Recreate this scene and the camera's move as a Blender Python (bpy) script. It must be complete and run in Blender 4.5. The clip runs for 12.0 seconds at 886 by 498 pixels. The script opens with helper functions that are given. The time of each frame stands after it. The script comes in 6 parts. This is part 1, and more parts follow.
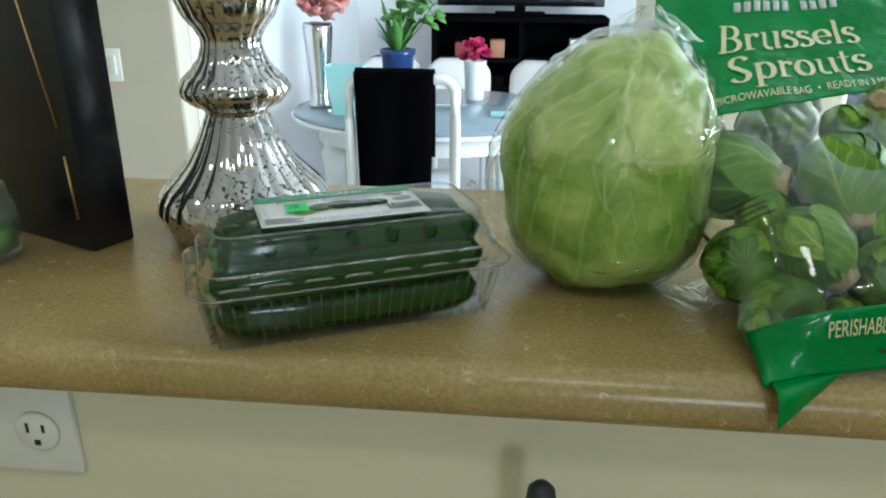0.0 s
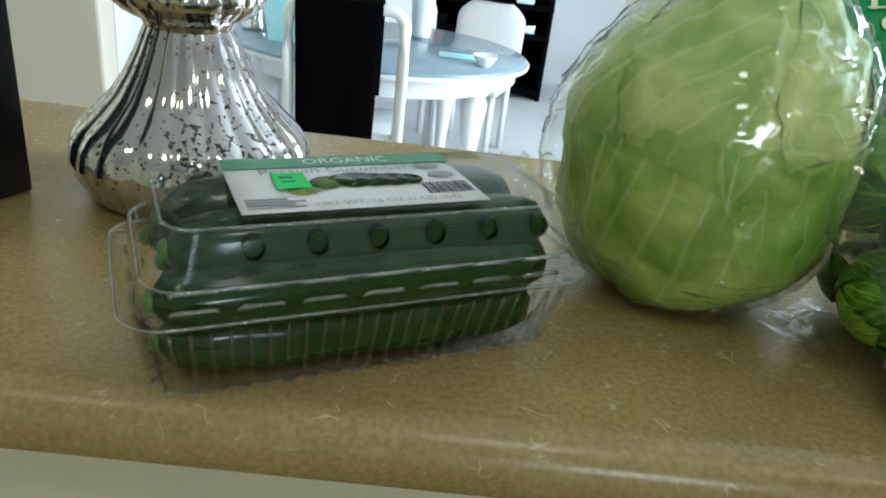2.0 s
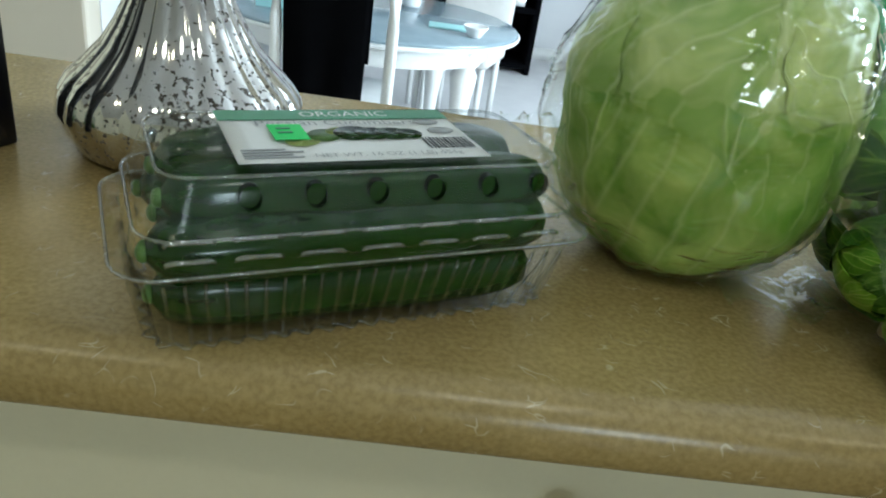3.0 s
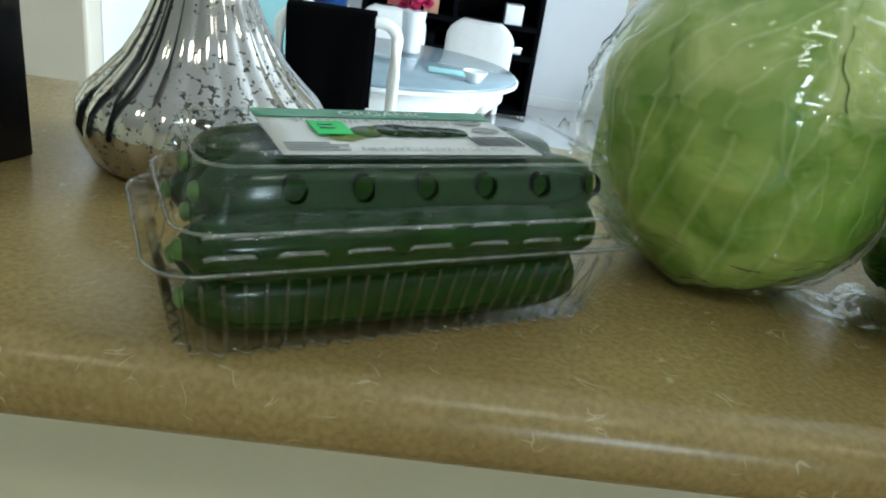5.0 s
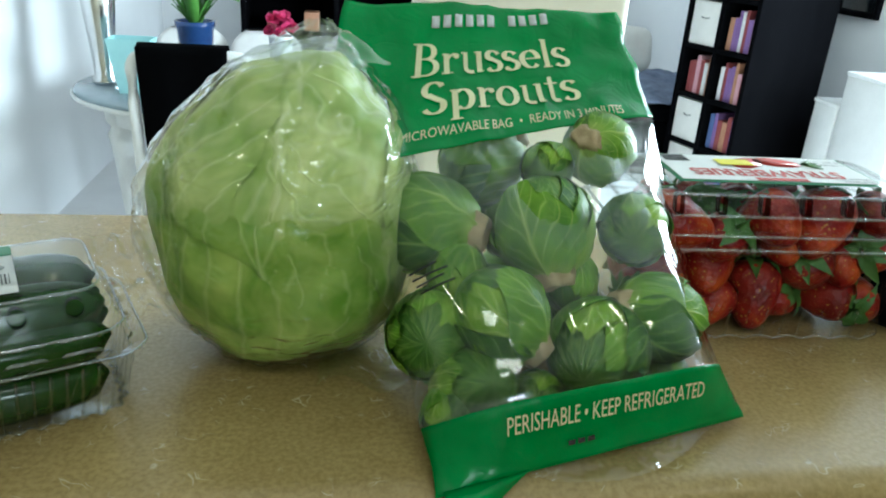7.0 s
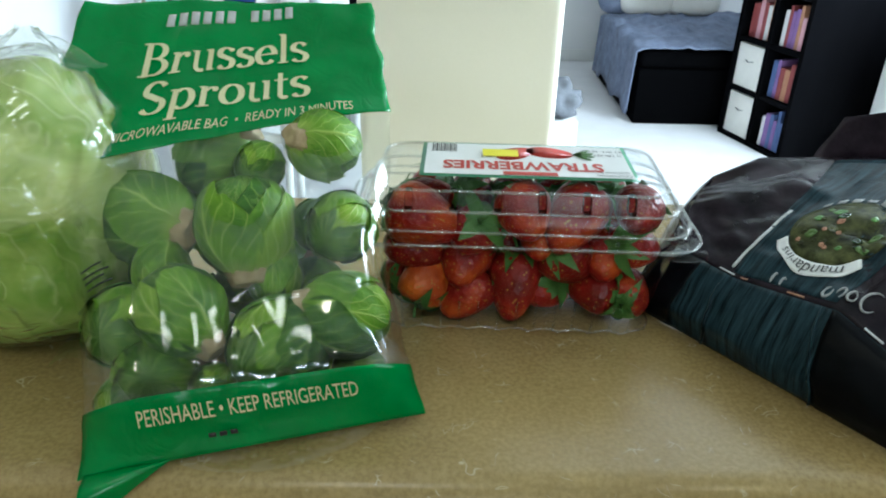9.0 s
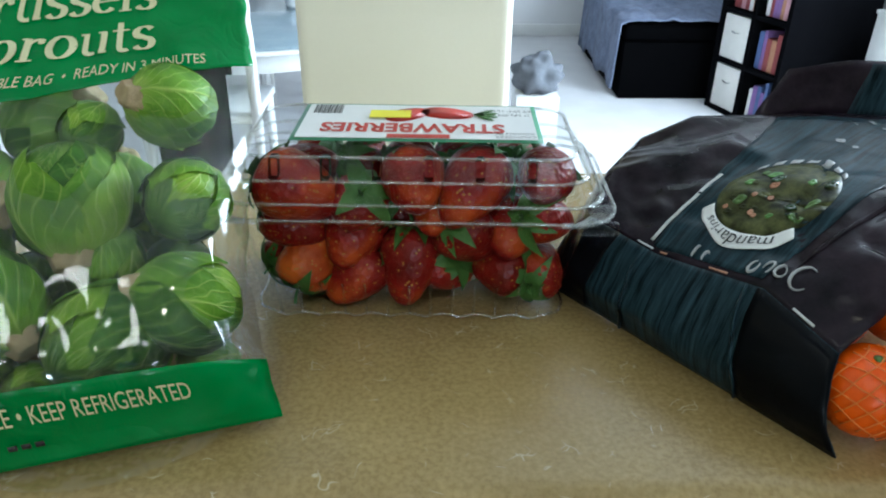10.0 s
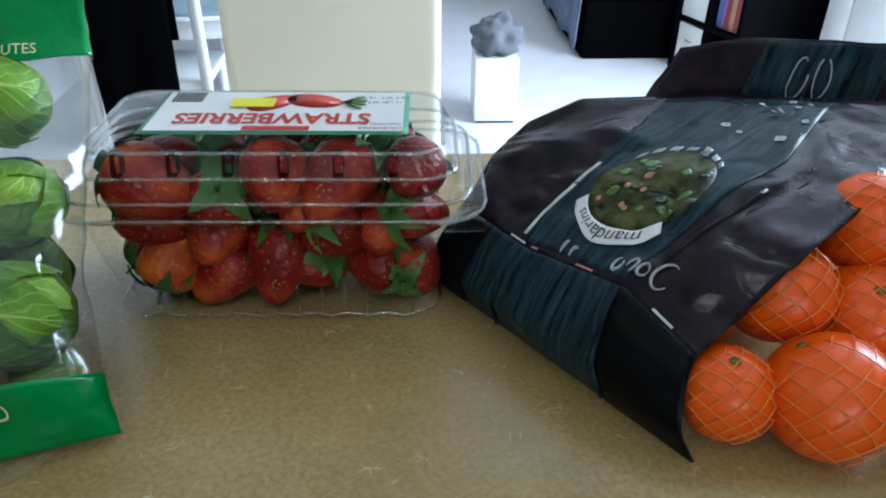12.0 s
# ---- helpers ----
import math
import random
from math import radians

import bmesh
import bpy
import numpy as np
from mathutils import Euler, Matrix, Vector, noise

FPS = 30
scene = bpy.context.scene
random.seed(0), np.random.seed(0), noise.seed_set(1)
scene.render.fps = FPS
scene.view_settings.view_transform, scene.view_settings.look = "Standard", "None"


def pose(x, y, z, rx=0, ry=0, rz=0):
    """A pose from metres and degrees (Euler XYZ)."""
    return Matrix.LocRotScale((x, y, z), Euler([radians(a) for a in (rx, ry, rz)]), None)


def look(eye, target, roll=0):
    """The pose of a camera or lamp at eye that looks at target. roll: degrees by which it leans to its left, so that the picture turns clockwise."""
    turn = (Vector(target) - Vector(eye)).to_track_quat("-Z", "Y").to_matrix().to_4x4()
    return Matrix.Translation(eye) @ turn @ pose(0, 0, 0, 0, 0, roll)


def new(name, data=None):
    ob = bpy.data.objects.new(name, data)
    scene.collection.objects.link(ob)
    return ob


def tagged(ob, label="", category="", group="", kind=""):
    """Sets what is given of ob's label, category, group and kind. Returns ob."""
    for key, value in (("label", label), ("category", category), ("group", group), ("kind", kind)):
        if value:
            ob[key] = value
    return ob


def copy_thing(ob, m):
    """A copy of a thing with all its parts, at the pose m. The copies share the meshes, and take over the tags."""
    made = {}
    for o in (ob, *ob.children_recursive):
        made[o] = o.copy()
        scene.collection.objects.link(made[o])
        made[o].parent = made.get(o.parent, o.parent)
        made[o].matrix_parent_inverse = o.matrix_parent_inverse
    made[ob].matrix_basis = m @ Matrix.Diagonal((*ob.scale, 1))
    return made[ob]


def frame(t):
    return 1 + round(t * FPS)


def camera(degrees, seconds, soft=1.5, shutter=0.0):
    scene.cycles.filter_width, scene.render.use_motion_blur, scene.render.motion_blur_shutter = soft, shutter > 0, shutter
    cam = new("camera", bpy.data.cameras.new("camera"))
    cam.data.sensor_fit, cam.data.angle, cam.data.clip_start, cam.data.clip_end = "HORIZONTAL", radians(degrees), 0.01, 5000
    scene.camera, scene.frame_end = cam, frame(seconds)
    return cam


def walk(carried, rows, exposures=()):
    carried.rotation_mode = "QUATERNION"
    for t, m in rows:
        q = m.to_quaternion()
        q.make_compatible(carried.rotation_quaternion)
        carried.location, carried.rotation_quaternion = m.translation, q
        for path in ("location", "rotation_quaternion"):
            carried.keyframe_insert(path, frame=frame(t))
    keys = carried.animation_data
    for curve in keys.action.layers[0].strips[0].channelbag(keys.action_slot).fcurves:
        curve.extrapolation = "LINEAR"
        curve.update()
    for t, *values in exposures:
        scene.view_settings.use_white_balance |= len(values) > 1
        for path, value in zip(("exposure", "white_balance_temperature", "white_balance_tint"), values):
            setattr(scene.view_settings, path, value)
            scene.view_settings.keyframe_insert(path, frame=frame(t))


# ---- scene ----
cam = camera(62.0, 12.0, soft=2.0)
PATH = [
    (0, (0.038, -0.391, 1.305), (-0.135, 1.463, 0.574), 0.4),
    (0.5, (0.051, -0.346, 1.312), (-0.028, 1.521, 0.6), 2.6),
    (1, (0.027, -0.327, 1.308), (0.082, 1.519, 0.54), 5.0),
    (1.5, (-0.024, -0.289, 1.29), (0.013, 1.551, 0.506), 8.3),
    (2, (-0.042, -0.24, 1.272), (0.016, 1.562, 0.407), 7.1),
    (2.5, (-0.044, -0.239, 1.274), (0.014, 1.543, 0.367), 7.2),
    (3, (-0.047, -0.239, 1.262), (0.059, 1.533, 0.34), 8.8),
    (3.5, (-0.073, -0.225, 1.222), (0.076, 1.599, 0.414), 11.3),
    (5.5, (-0.058, -0.237, 1.247), (0.033, 1.591, 0.44), 7.7),
    (6, (0.003, -0.26, 1.271), (0.106, 1.564, 0.458), 6.6),
    (6.5, (0.095, -0.279, 1.307), (0.312, 1.544, 0.515), 5.2),
    (7, (0.148, -0.278, 1.326), (0.411, 1.542, 0.539), 3.7),
    (9, (0.383, -0.292, 1.37), (0.414, 1.48, 0.443), 1.4),
    (9.5, (0.43, -0.274, 1.35), (0.491, 1.471, 0.376), 1.5),
    (10, (0.456, -0.236, 1.337), (0.497, 1.512, 0.365), 0.6),
    (10.5, (0.469, -0.192, 1.317), (0.547, 1.527, 0.297), 1.4),
    (11, (0.474, -0.166, 1.335), (0.534, 1.531, 0.278), 1.5),
    (11.5, (0.478, -0.177, 1.321), (0.544, 1.517, 0.259), 1.5),
    (12, (0.521, -0.21, 1.345), (0.626, 1.482, 0.284), 0.7),
]
walk(cam, [(t, look(eye, target, roll)) for t, eye, target, roll in PATH], [(0, -0.16, 5900, 0), (2, -0.24, 5850, 0), (6, -0.2, 5850, -2), (7, -0.13, 5850, -4), (9, -0.17, 5800, 0), (10, -0.24, 5650, 3), (10.6, -0.5, 5500, 6), (11.5, -0.5, 5450, 7), (12, -0.4, 5450, 8)])


# ---- light ----
H = 1.07                      # height of the bar top
world = bpy.data.worlds.new("world")
scene.world = world
world.use_nodes = True
wn = world.node_tree
sky = wn.nodes.new("ShaderNodeTexSky")
sky.sky_type, sky.sun_disc = "NISHITA", False
sky.sun_elevation, sky.sun_rotation = radians(38), radians(70)
wn.links.new(sky.outputs[0], wn.nodes["Background"].inputs[0])
wn.nodes["Background"].inputs[1].default_value = 0.12


def area_lamp(name, m, sx, sy, watts, colour):
    lamp = bpy.data.lights.new(name, "AREA")
    lamp.shape, lamp.size, lamp.size_y, lamp.energy, lamp.color = "RECTANGLE", sx, sy, watts, colour
    ob = new(name, lamp)
    ob.matrix_world = m
    return ob


# daylight in the two window openings, a ceiling fitting and two warm downlights over the kitchen
area_lamp("daylight_east", look((2.95, 1.75, 1.45), (0.0, 2.6, 0.6)), 1.6, 1.4, 235, (0.84, 0.92, 1.0))
area_lamp("daylight_kitchen", look((0.85, -2.42, 1.65), (0.2, 0.2, 1.1)), 0.42, 0.32, 11.0, (0.9, 0.97, 1.0))
for lx in (-0.85, 1.15):
    area_lamp("downlight_glow", look((lx, -0.8, 2.47), (lx * 0.9, -0.7, 0.0)), 0.12, 0.12, 1.9, (1.0, 0.86, 0.62))
area_lamp("kitchen_ceiling_glow", look((0.24, -0.8, 2.44), (0.24, -0.75, 0.0)), 0.34, 0.2, 3.0, (1.0, 0.95, 0.84))
sun = new("sun", bpy.data.lights.new("sun", "SUN"))
sun.data.energy, sun.data.angle, sun.data.color = 3.0, radians(0.5), (1.0, 0.95, 0.86)
sun.matrix_world = look((6, 3.0, 5.0), (0, 1.2, 0))


# ---- materials ----
def material(name):
    m = bpy.data.materials.new(name)
    m.use_nodes = True
    nt = m.node_tree
    return m, nt, nt.nodes["Principled BSDF"]


def node(nt, kind, **values):
    n = nt.nodes.new(kind)
    for k, v in values.items():
        n.inputs[k.replace("_", " ")].default_value = v
    return n


def ramp(nt, source, stops):
    r = nt.nodes.new("ShaderNodeValToRGB")
    while len(r.color_ramp.elements) < len(stops):
        r.color_ramp.elements.new(0.5)
    for e, (p, c) in zip(r.color_ramp.elements, stops):
        e.position, e.color = p, (*c, 1)
    nt.links.new(source, r.inputs[0])
    return r


def coords(nt, stretch=(1, 1, 1), kind="Object"):
    c = nt.nodes.new("ShaderNodeTexCoord")
    mp = nt.nodes.new("ShaderNodeMapping")
    mp.inputs["Scale"].default_value = stretch
    nt.links.new(c.outputs[kind], mp.inputs["Vector"])
    return mp.outputs[0]


def bump(nt, bsdf, height, strength, distance=0.002):
    b = node(nt, "ShaderNodeBump", Strength=strength, Distance=distance)
    nt.links.new(height, b.inputs["Height"])
    nt.links.new(b.outputs[0], bsdf.inputs["Normal"])


def surface(name, dark, light, scale=20.0, rough=0.5, metal=0.0, relief=0.1, stretch=(1, 1, 1), fine=8.0, coat=0.0, spread=0.28, spec=0.5):
    """A two-scale material: broad stains and fine grain between two colours, with fine relief."""
    m, nt, p = material(name)
    v = coords(nt, stretch)
    broad = node(nt, "ShaderNodeTexNoise", Scale=scale, Detail=5.0, Roughness=0.6)
    grain = node(nt, "ShaderNodeTexNoise", Scale=scale * fine, Detail=4.0, Roughness=0.65)
    nt.links.new(v, broad.inputs["Vector"])
    nt.links.new(v, grain.inputs["Vector"])
    mix = node(nt, "ShaderNodeMath")
    mix.operation = "MULTIPLY_ADD"
    mix.inputs[1].default_value = 0.65
    half = node(nt, "ShaderNodeMath")
    half.operation = "MULTIPLY"
    half.inputs[1].default_value = 0.35
    nt.links.new(grain.outputs["Fac"], half.inputs[0])
    nt.links.new(broad.outputs["Fac"], mix.inputs[0])
    nt.links.new(half.outputs[0], mix.inputs[2])
    r = ramp(nt, mix.outputs[0], [(0.5 - spread, dark), (0.5 + spread, light)])
    nt.links.new(r.outputs[0], p.inputs["Base Color"])
    rr = node(nt, "ShaderNodeMapRange")
    rr.inputs[3].default_value, rr.inputs[4].default_value = rough * 0.8, min(1.0, rough * 1.2)
    nt.links.new(grain.outputs["Fac"], rr.inputs[0])
    nt.links.new(rr.outputs[0], p.inputs["Roughness"])
    p.inputs["Metallic"].default_value = metal
    p.inputs["Coat Weight"].default_value = coat
    p.inputs["Specular IOR Level"].default_value = spec
    if relief:
        bump(nt, p, mix.outputs[0], relief)
    return m


def film(name, tint=(1, 1, 1), haze=0.05, gloss=1.0, wrinkle=0.5, scale=60.0, rough=0.06, milk=(0.9, 0.92, 0.93), stretch=(1, 1, 1), face=0.03):
    """Thin clear plastic: mostly see-through, Fresnel gloss, a little milky haze, wrinkled."""
    m, nt, p = material(name)
    nt.nodes.remove(p)
    out = nt.nodes["Material Output"]
    clear = nt.nodes.new("ShaderNodeBsdfTransparent")
    clear.inputs[0].default_value = (*tint, 1)
    shine = node(nt, "ShaderNodeBsdfGlossy", Roughness=rough)
    cloud = node(nt, "ShaderNodeBsdfDiffuse")
    cloud.inputs[0].default_value = (*milk, 1)
    v = coords(nt, stretch)
    n1 = node(nt, "ShaderNodeTexNoise", Scale=scale, Detail=1.2, Distortion=0.9)
    nt.links.new(v, n1.inputs["Vector"])
    b = node(nt, "ShaderNodeBump", Strength=wrinkle, Distance=0.009)
    # sharp folds: the noise mirrored about its middle
    mid = node(nt, "ShaderNodeMath")
    mid.operation = "SUBTRACT"
    mid.inputs[1].default_value = 0.5
    nt.links.new(n1.outputs["Fac"], mid.inputs[0])
    ridge = node(nt, "ShaderNodeMath")
    ridge.operation = "ABSOLUTE"
    nt.links.new(mid.outputs[0], ridge.inputs[0])
    # folds gather in patches, with smooth stretches between
    patch = node(nt, "ShaderNodeTexNoise", Scale=scale * 0.55, Detail=1.0)
    nt.links.new(coords(nt), patch.inputs["Vector"])
    where = ramp(nt, patch.outputs["Fac"], [(0.44, (0.12, 0.12, 0.12)), (0.62, (1, 1, 1))])
    gather = node(nt, "ShaderNodeMath")
    gather.operation = "MULTIPLY"
    nt.links.new(ridge.outputs[0], gather.inputs[0])
    nt.links.new(where.outputs[0], gather.inputs[1])
    nt.links.new(gather.outputs[0], b.inputs["Height"])
    nt.links.new(b.outputs[0], shine.inputs["Normal"])
    fr = node(nt, "ShaderNodeLayerWeight", Blend=0.5)
    nt.links.new(b.outputs[0], fr.inputs["Normal"])
    steep = node(nt, "ShaderNodeMath")
    steep.operation = "POWER"
    steep.inputs[1].default_value = 3.6
    nt.links.new(fr.outputs["Facing"], steep.inputs[0])
    scaled = node(nt, "ShaderNodeMath")
    scaled.operation = "MULTIPLY_ADD"
    scaled.use_clamp = True
    scaled.inputs[1].default_value = 0.5 * gloss
    scaled.inputs[2].default_value = face
    nt.links.new(steep.outputs[0], scaled.inputs[0])
    hz = node(nt, "ShaderNodeMixShader", Fac=haze)
    nt.links.new(clear.outputs[0], hz.inputs[1])
    nt.links.new(cloud.outputs[0], hz.inputs[2])
    mx = nt.nodes.new("ShaderNodeMixShader")
    nt.links.new(scaled.outputs[0], mx.inputs[0])
    nt.links.new(hz.outputs[0], mx.inputs[1])
    nt.links.new(shine.outputs[0], mx.inputs[2])
    nt.links.new(mx.outputs[0], out.inputs[0])
    return m


def laminate():
    m, nt, p = material("speckled tan laminate")
    v = coords(nt)
    broad = node(nt, "ShaderNodeTexNoise", Scale=9.0, Detail=6.0, Roughness=0.65)
    grain = node(nt, "ShaderNodeTexNoise", Scale=330.0, Detail=3.0)
    nt.links.new(v, broad.inputs["Vector"])
    nt.links.new(v, grain.inputs["Vector"])
    base = ramp(nt, broad.outputs["Fac"], [(0.3, (0.3, 0.212, 0.08)), (0.7, (0.43, 0.318, 0.132))])
    g = ramp(nt, grain.outputs["Fac"], [(0.35, (0.84, 0.83, 0.8)), (0.65, (1.1, 1.1, 1.1))])
    mul = nt.nodes.new("ShaderNodeMix")
    mul.data_type, mul.blend_type = "RGBA", "MULTIPLY"
    mul.inputs[0].default_value = 1.0
    nt.links.new(base.outputs[0], mul.inputs[6])
    nt.links.new(g.outputs[0], mul.inputs[7])
    # short pale fibres: thin bands of a warped cell pattern kept to scattered patches
    warp = node(nt, "ShaderNodeTexNoise", Scale=26.0, Detail=2.0)
    nt.links.new(v, warp.inputs["Vector"])
    vor = node(nt, "ShaderNodeTexVoronoi", Scale=46.0)
    vor.feature = "DISTANCE_TO_EDGE"
    add = nt.nodes.new("ShaderNodeMix")
    add.data_type = "VECTOR"
    add.inputs[0].default_value = 0.12
    nt.links.new(v, add.inputs[4])
    nt.links.new(warp.outputs["Color"], add.inputs[5])
    nt.links.new(add.outputs[1], vor.inputs["Vector"])
    thin = ramp(nt, vor.outputs["Distance"], [(0.0, (1, 1, 1)), (0.035, (0, 0, 0))])
    patch = node(nt, "ShaderNodeTexNoise", Scale=75.0, Detail=1.0)
    nt.links.new(v, patch.inputs["Vector"])
    keep = ramp(nt, patch.outputs["Fac"], [(0.6, (0, 0, 0)), (0.68, (1, 1, 1))])
    both = node(nt, "ShaderNodeMath")
    both.operation = "MULTIPLY"
    nt.links.new(thin.outputs[0], both.inputs[0])
    nt.links.new(keep.outputs[0], both.inputs[1])
    pale = nt.nodes.new("ShaderNodeMix")
    pale.data_type = "RGBA"
    nt.links.new(both.outputs[0], pale.inputs[0])
    nt.links.new(mul.outputs[2], pale.inputs[6])
    pale.inputs[7].default_value = (0.56, 0.47, 0.3, 1)
    nt.links.new(pale.outputs[2], p.inputs["Base Color"])
    p.inputs["Roughness"].default_value = 0.27
    bump(nt, p, grain.outputs["Fac"], 0.06, 0.0006)
    return m


def mercury():
    m, nt, p = material("mercury glass")
    v = coords(nt)
    spots = node(nt, "ShaderNodeTexNoise", Scale=240.0, Detail=3.0, Roughness=0.6)
    drift = node(nt, "ShaderNodeTexNoise", Scale=16.0, Detail=3.0)
    nt.links.new(v, spots.inputs["Vector"])
    nt.links.new(v, drift.inputs["Vector"])
    s = node(nt, "ShaderNodeMath")
    s.operation = "MULTIPLY_ADD"
    s.inputs[1].default_value = 0.42
    nt.links.new(drift.outputs["Fac"], s.inputs[0])
    nt.links.new(spots.outputs["Fac"], s.inputs[2])
    mask = ramp(nt, s.outputs[0], [(0.785, (1, 1, 1)), (0.815, (0, 0, 0))])
    col = nt.nodes.new("ShaderNodeMix")
    col.data_type = "RGBA"
    nt.links.new(mask.outputs[0], col.inputs[0])
    col.inputs[6].default_value = (0.045, 0.035, 0.025, 1)
    col.inputs[7].default_value = (0.54, 0.53, 0.52, 1)
    nt.links.new(col.outputs[2], p.inputs["Base Color"])
    nt.links.new(mask.outputs[0], p.inputs["Metallic"])
    p.inputs["Roughness"].default_value = 0.1
    p.inputs["Coat Weight"].default_value = 0.6
    p.inputs["Coat Roughness"].default_value = 0.03
    bump(nt, p, drift.outputs["Fac"], 0.12, 0.004)
    return m


def cabbage_skin(name, dark, mid, pale):
    """Cabbage leaf: soft drifting blotches from cream to green, a few raised pale veins."""
    m, nt, p = material(name)
    v = coords(nt, (1, 1, 1.5))
    drift = node(nt, "ShaderNodeTexNoise", Scale=20.0, Detail=2.0, Roughness=0.5, Distortion=1.2)
    mottle = node(nt, "ShaderNodeTexNoise", Scale=75.0, Detail=4.0, Roughness=0.6, Distortion=0.8)
    nt.links.new(v, drift.inputs["Vector"])
    nt.links.new(v, mottle.inputs["Vector"])
    mix = nt.nodes.new("ShaderNodeMix")
    mix.inputs[0].default_value = 0.36
    nt.links.new(drift.outputs["Fac"], mix.inputs[2])
    nt.links.new(mottle.outputs["Fac"], mix.inputs[3])
    base = ramp(nt, mix.outputs[0], [(0.34, dark), (0.49, mid), (0.64, pale)])
    nt.links.new(base.outputs[0], p.inputs["Base Color"])
    p.inputs["Roughness"].default_value = 0.45
    p.inputs["Subsurface Weight"].default_value = 0.12
    p.inputs["Subsurface Radius"].default_value = (0.004, 0.006, 0.002)
    bump(nt, p, mix.outputs[0], 0.5, 0.003)
    return m


def sprout_skin(name, dark, mid, vein):
    """Sprout leaf: pale veins fanning out from the stem end, deep green between them."""
    m, nt, p = material(name)
    c = nt.nodes.new("ShaderNodeTexCoord")
    sep = nt.nodes.new("ShaderNodeSeparateXYZ")
    nt.links.new(c.outputs["Object"], sep.inputs[0])
    turn = node(nt, "ShaderNodeMath")
    turn.operation = "ARCTAN2"
    nt.links.new(sep.outputs[1], turn.inputs[0])
    nt.links.new(sep.outputs[0], turn.inputs[1])
    fan = nt.nodes.new("ShaderNodeCombineXYZ")
    nt.links.new(turn.outputs[0], fan.inputs[0])
    rise = node(nt, "ShaderNodeMath")
    rise.operation = "MULTIPLY"
    rise.inputs[1].default_value = 26.0
    nt.links.new(sep.outputs[2], rise.inputs[0])
    nt.links.new(rise.outputs[0], fan.inputs[1])
    branch = node(nt, "ShaderNodeTexNoise", Scale=2.4, Detail=4.0, Roughness=0.6, Distortion=1.1)
    nt.links.new(fan.outputs[0], branch.inputs["Vector"])
    line = ramp(nt, branch.outputs["Fac"], [(0.45, (0, 0, 0)), (0.5, (1, 1, 1)), (0.55, (0, 0, 0))])
    blotch = node(nt, "ShaderNodeTexNoise", Scale=70.0, Detail=4.0, Roughness=0.6)
    nt.links.new(c.outputs["Object"], blotch.inputs["Vector"])
    base = ramp(nt, blotch.outputs["Fac"], [(0.32, dark), (0.66, mid)])
    # veins and the blanched stem end are pale
    heel = node(nt, "ShaderNodeMapRange")
    heel.inputs[1].default_value, heel.inputs[2].default_value = -0.006, -0.02
    nt.links.new(sep.outputs[2], heel.inputs[0])
    veins = node(nt, "ShaderNodeMath")
    veins.operation = "MULTIPLY"
    veins.inputs[1].default_value = 0.42
    nt.links.new(line.outputs[0], veins.inputs[0])
    most = node(nt, "ShaderNodeMath")
    most.operation = "MAXIMUM"
    nt.links.new(veins.outputs[0], most.inputs[0])
    nt.links.new(heel.outputs[0], most.inputs[1])
    mix = nt.nodes.new("ShaderNodeMix")
    mix.data_type = "RGBA"
    nt.links.new(most.outputs[0], mix.inputs[0])
    nt.links.new(base.outputs[0], mix.inputs[6])
    mix.inputs[7].default_value = (*vein, 1)
    nt.links.new(mix.outputs[2], p.inputs["Base Color"])
    p.inputs["Roughness"].default_value = 0.38
    bump(nt, p, line.outputs[0], 0.4, 0.0012)
    return m


def math_node(nt, operation, a, b=None, c=None, clamp=False):
    n = nt.nodes.new("ShaderNodeMath")
    n.operation, n.use_clamp = operation, clamp
    for k, value in enumerate((a, b, c)):
        if value is None:
            continue
        if isinstance(value, (int, float)):
            n.inputs[k].default_value = value
        else:
            nt.links.new(value, n.inputs[k])
    return n.outputs[0]


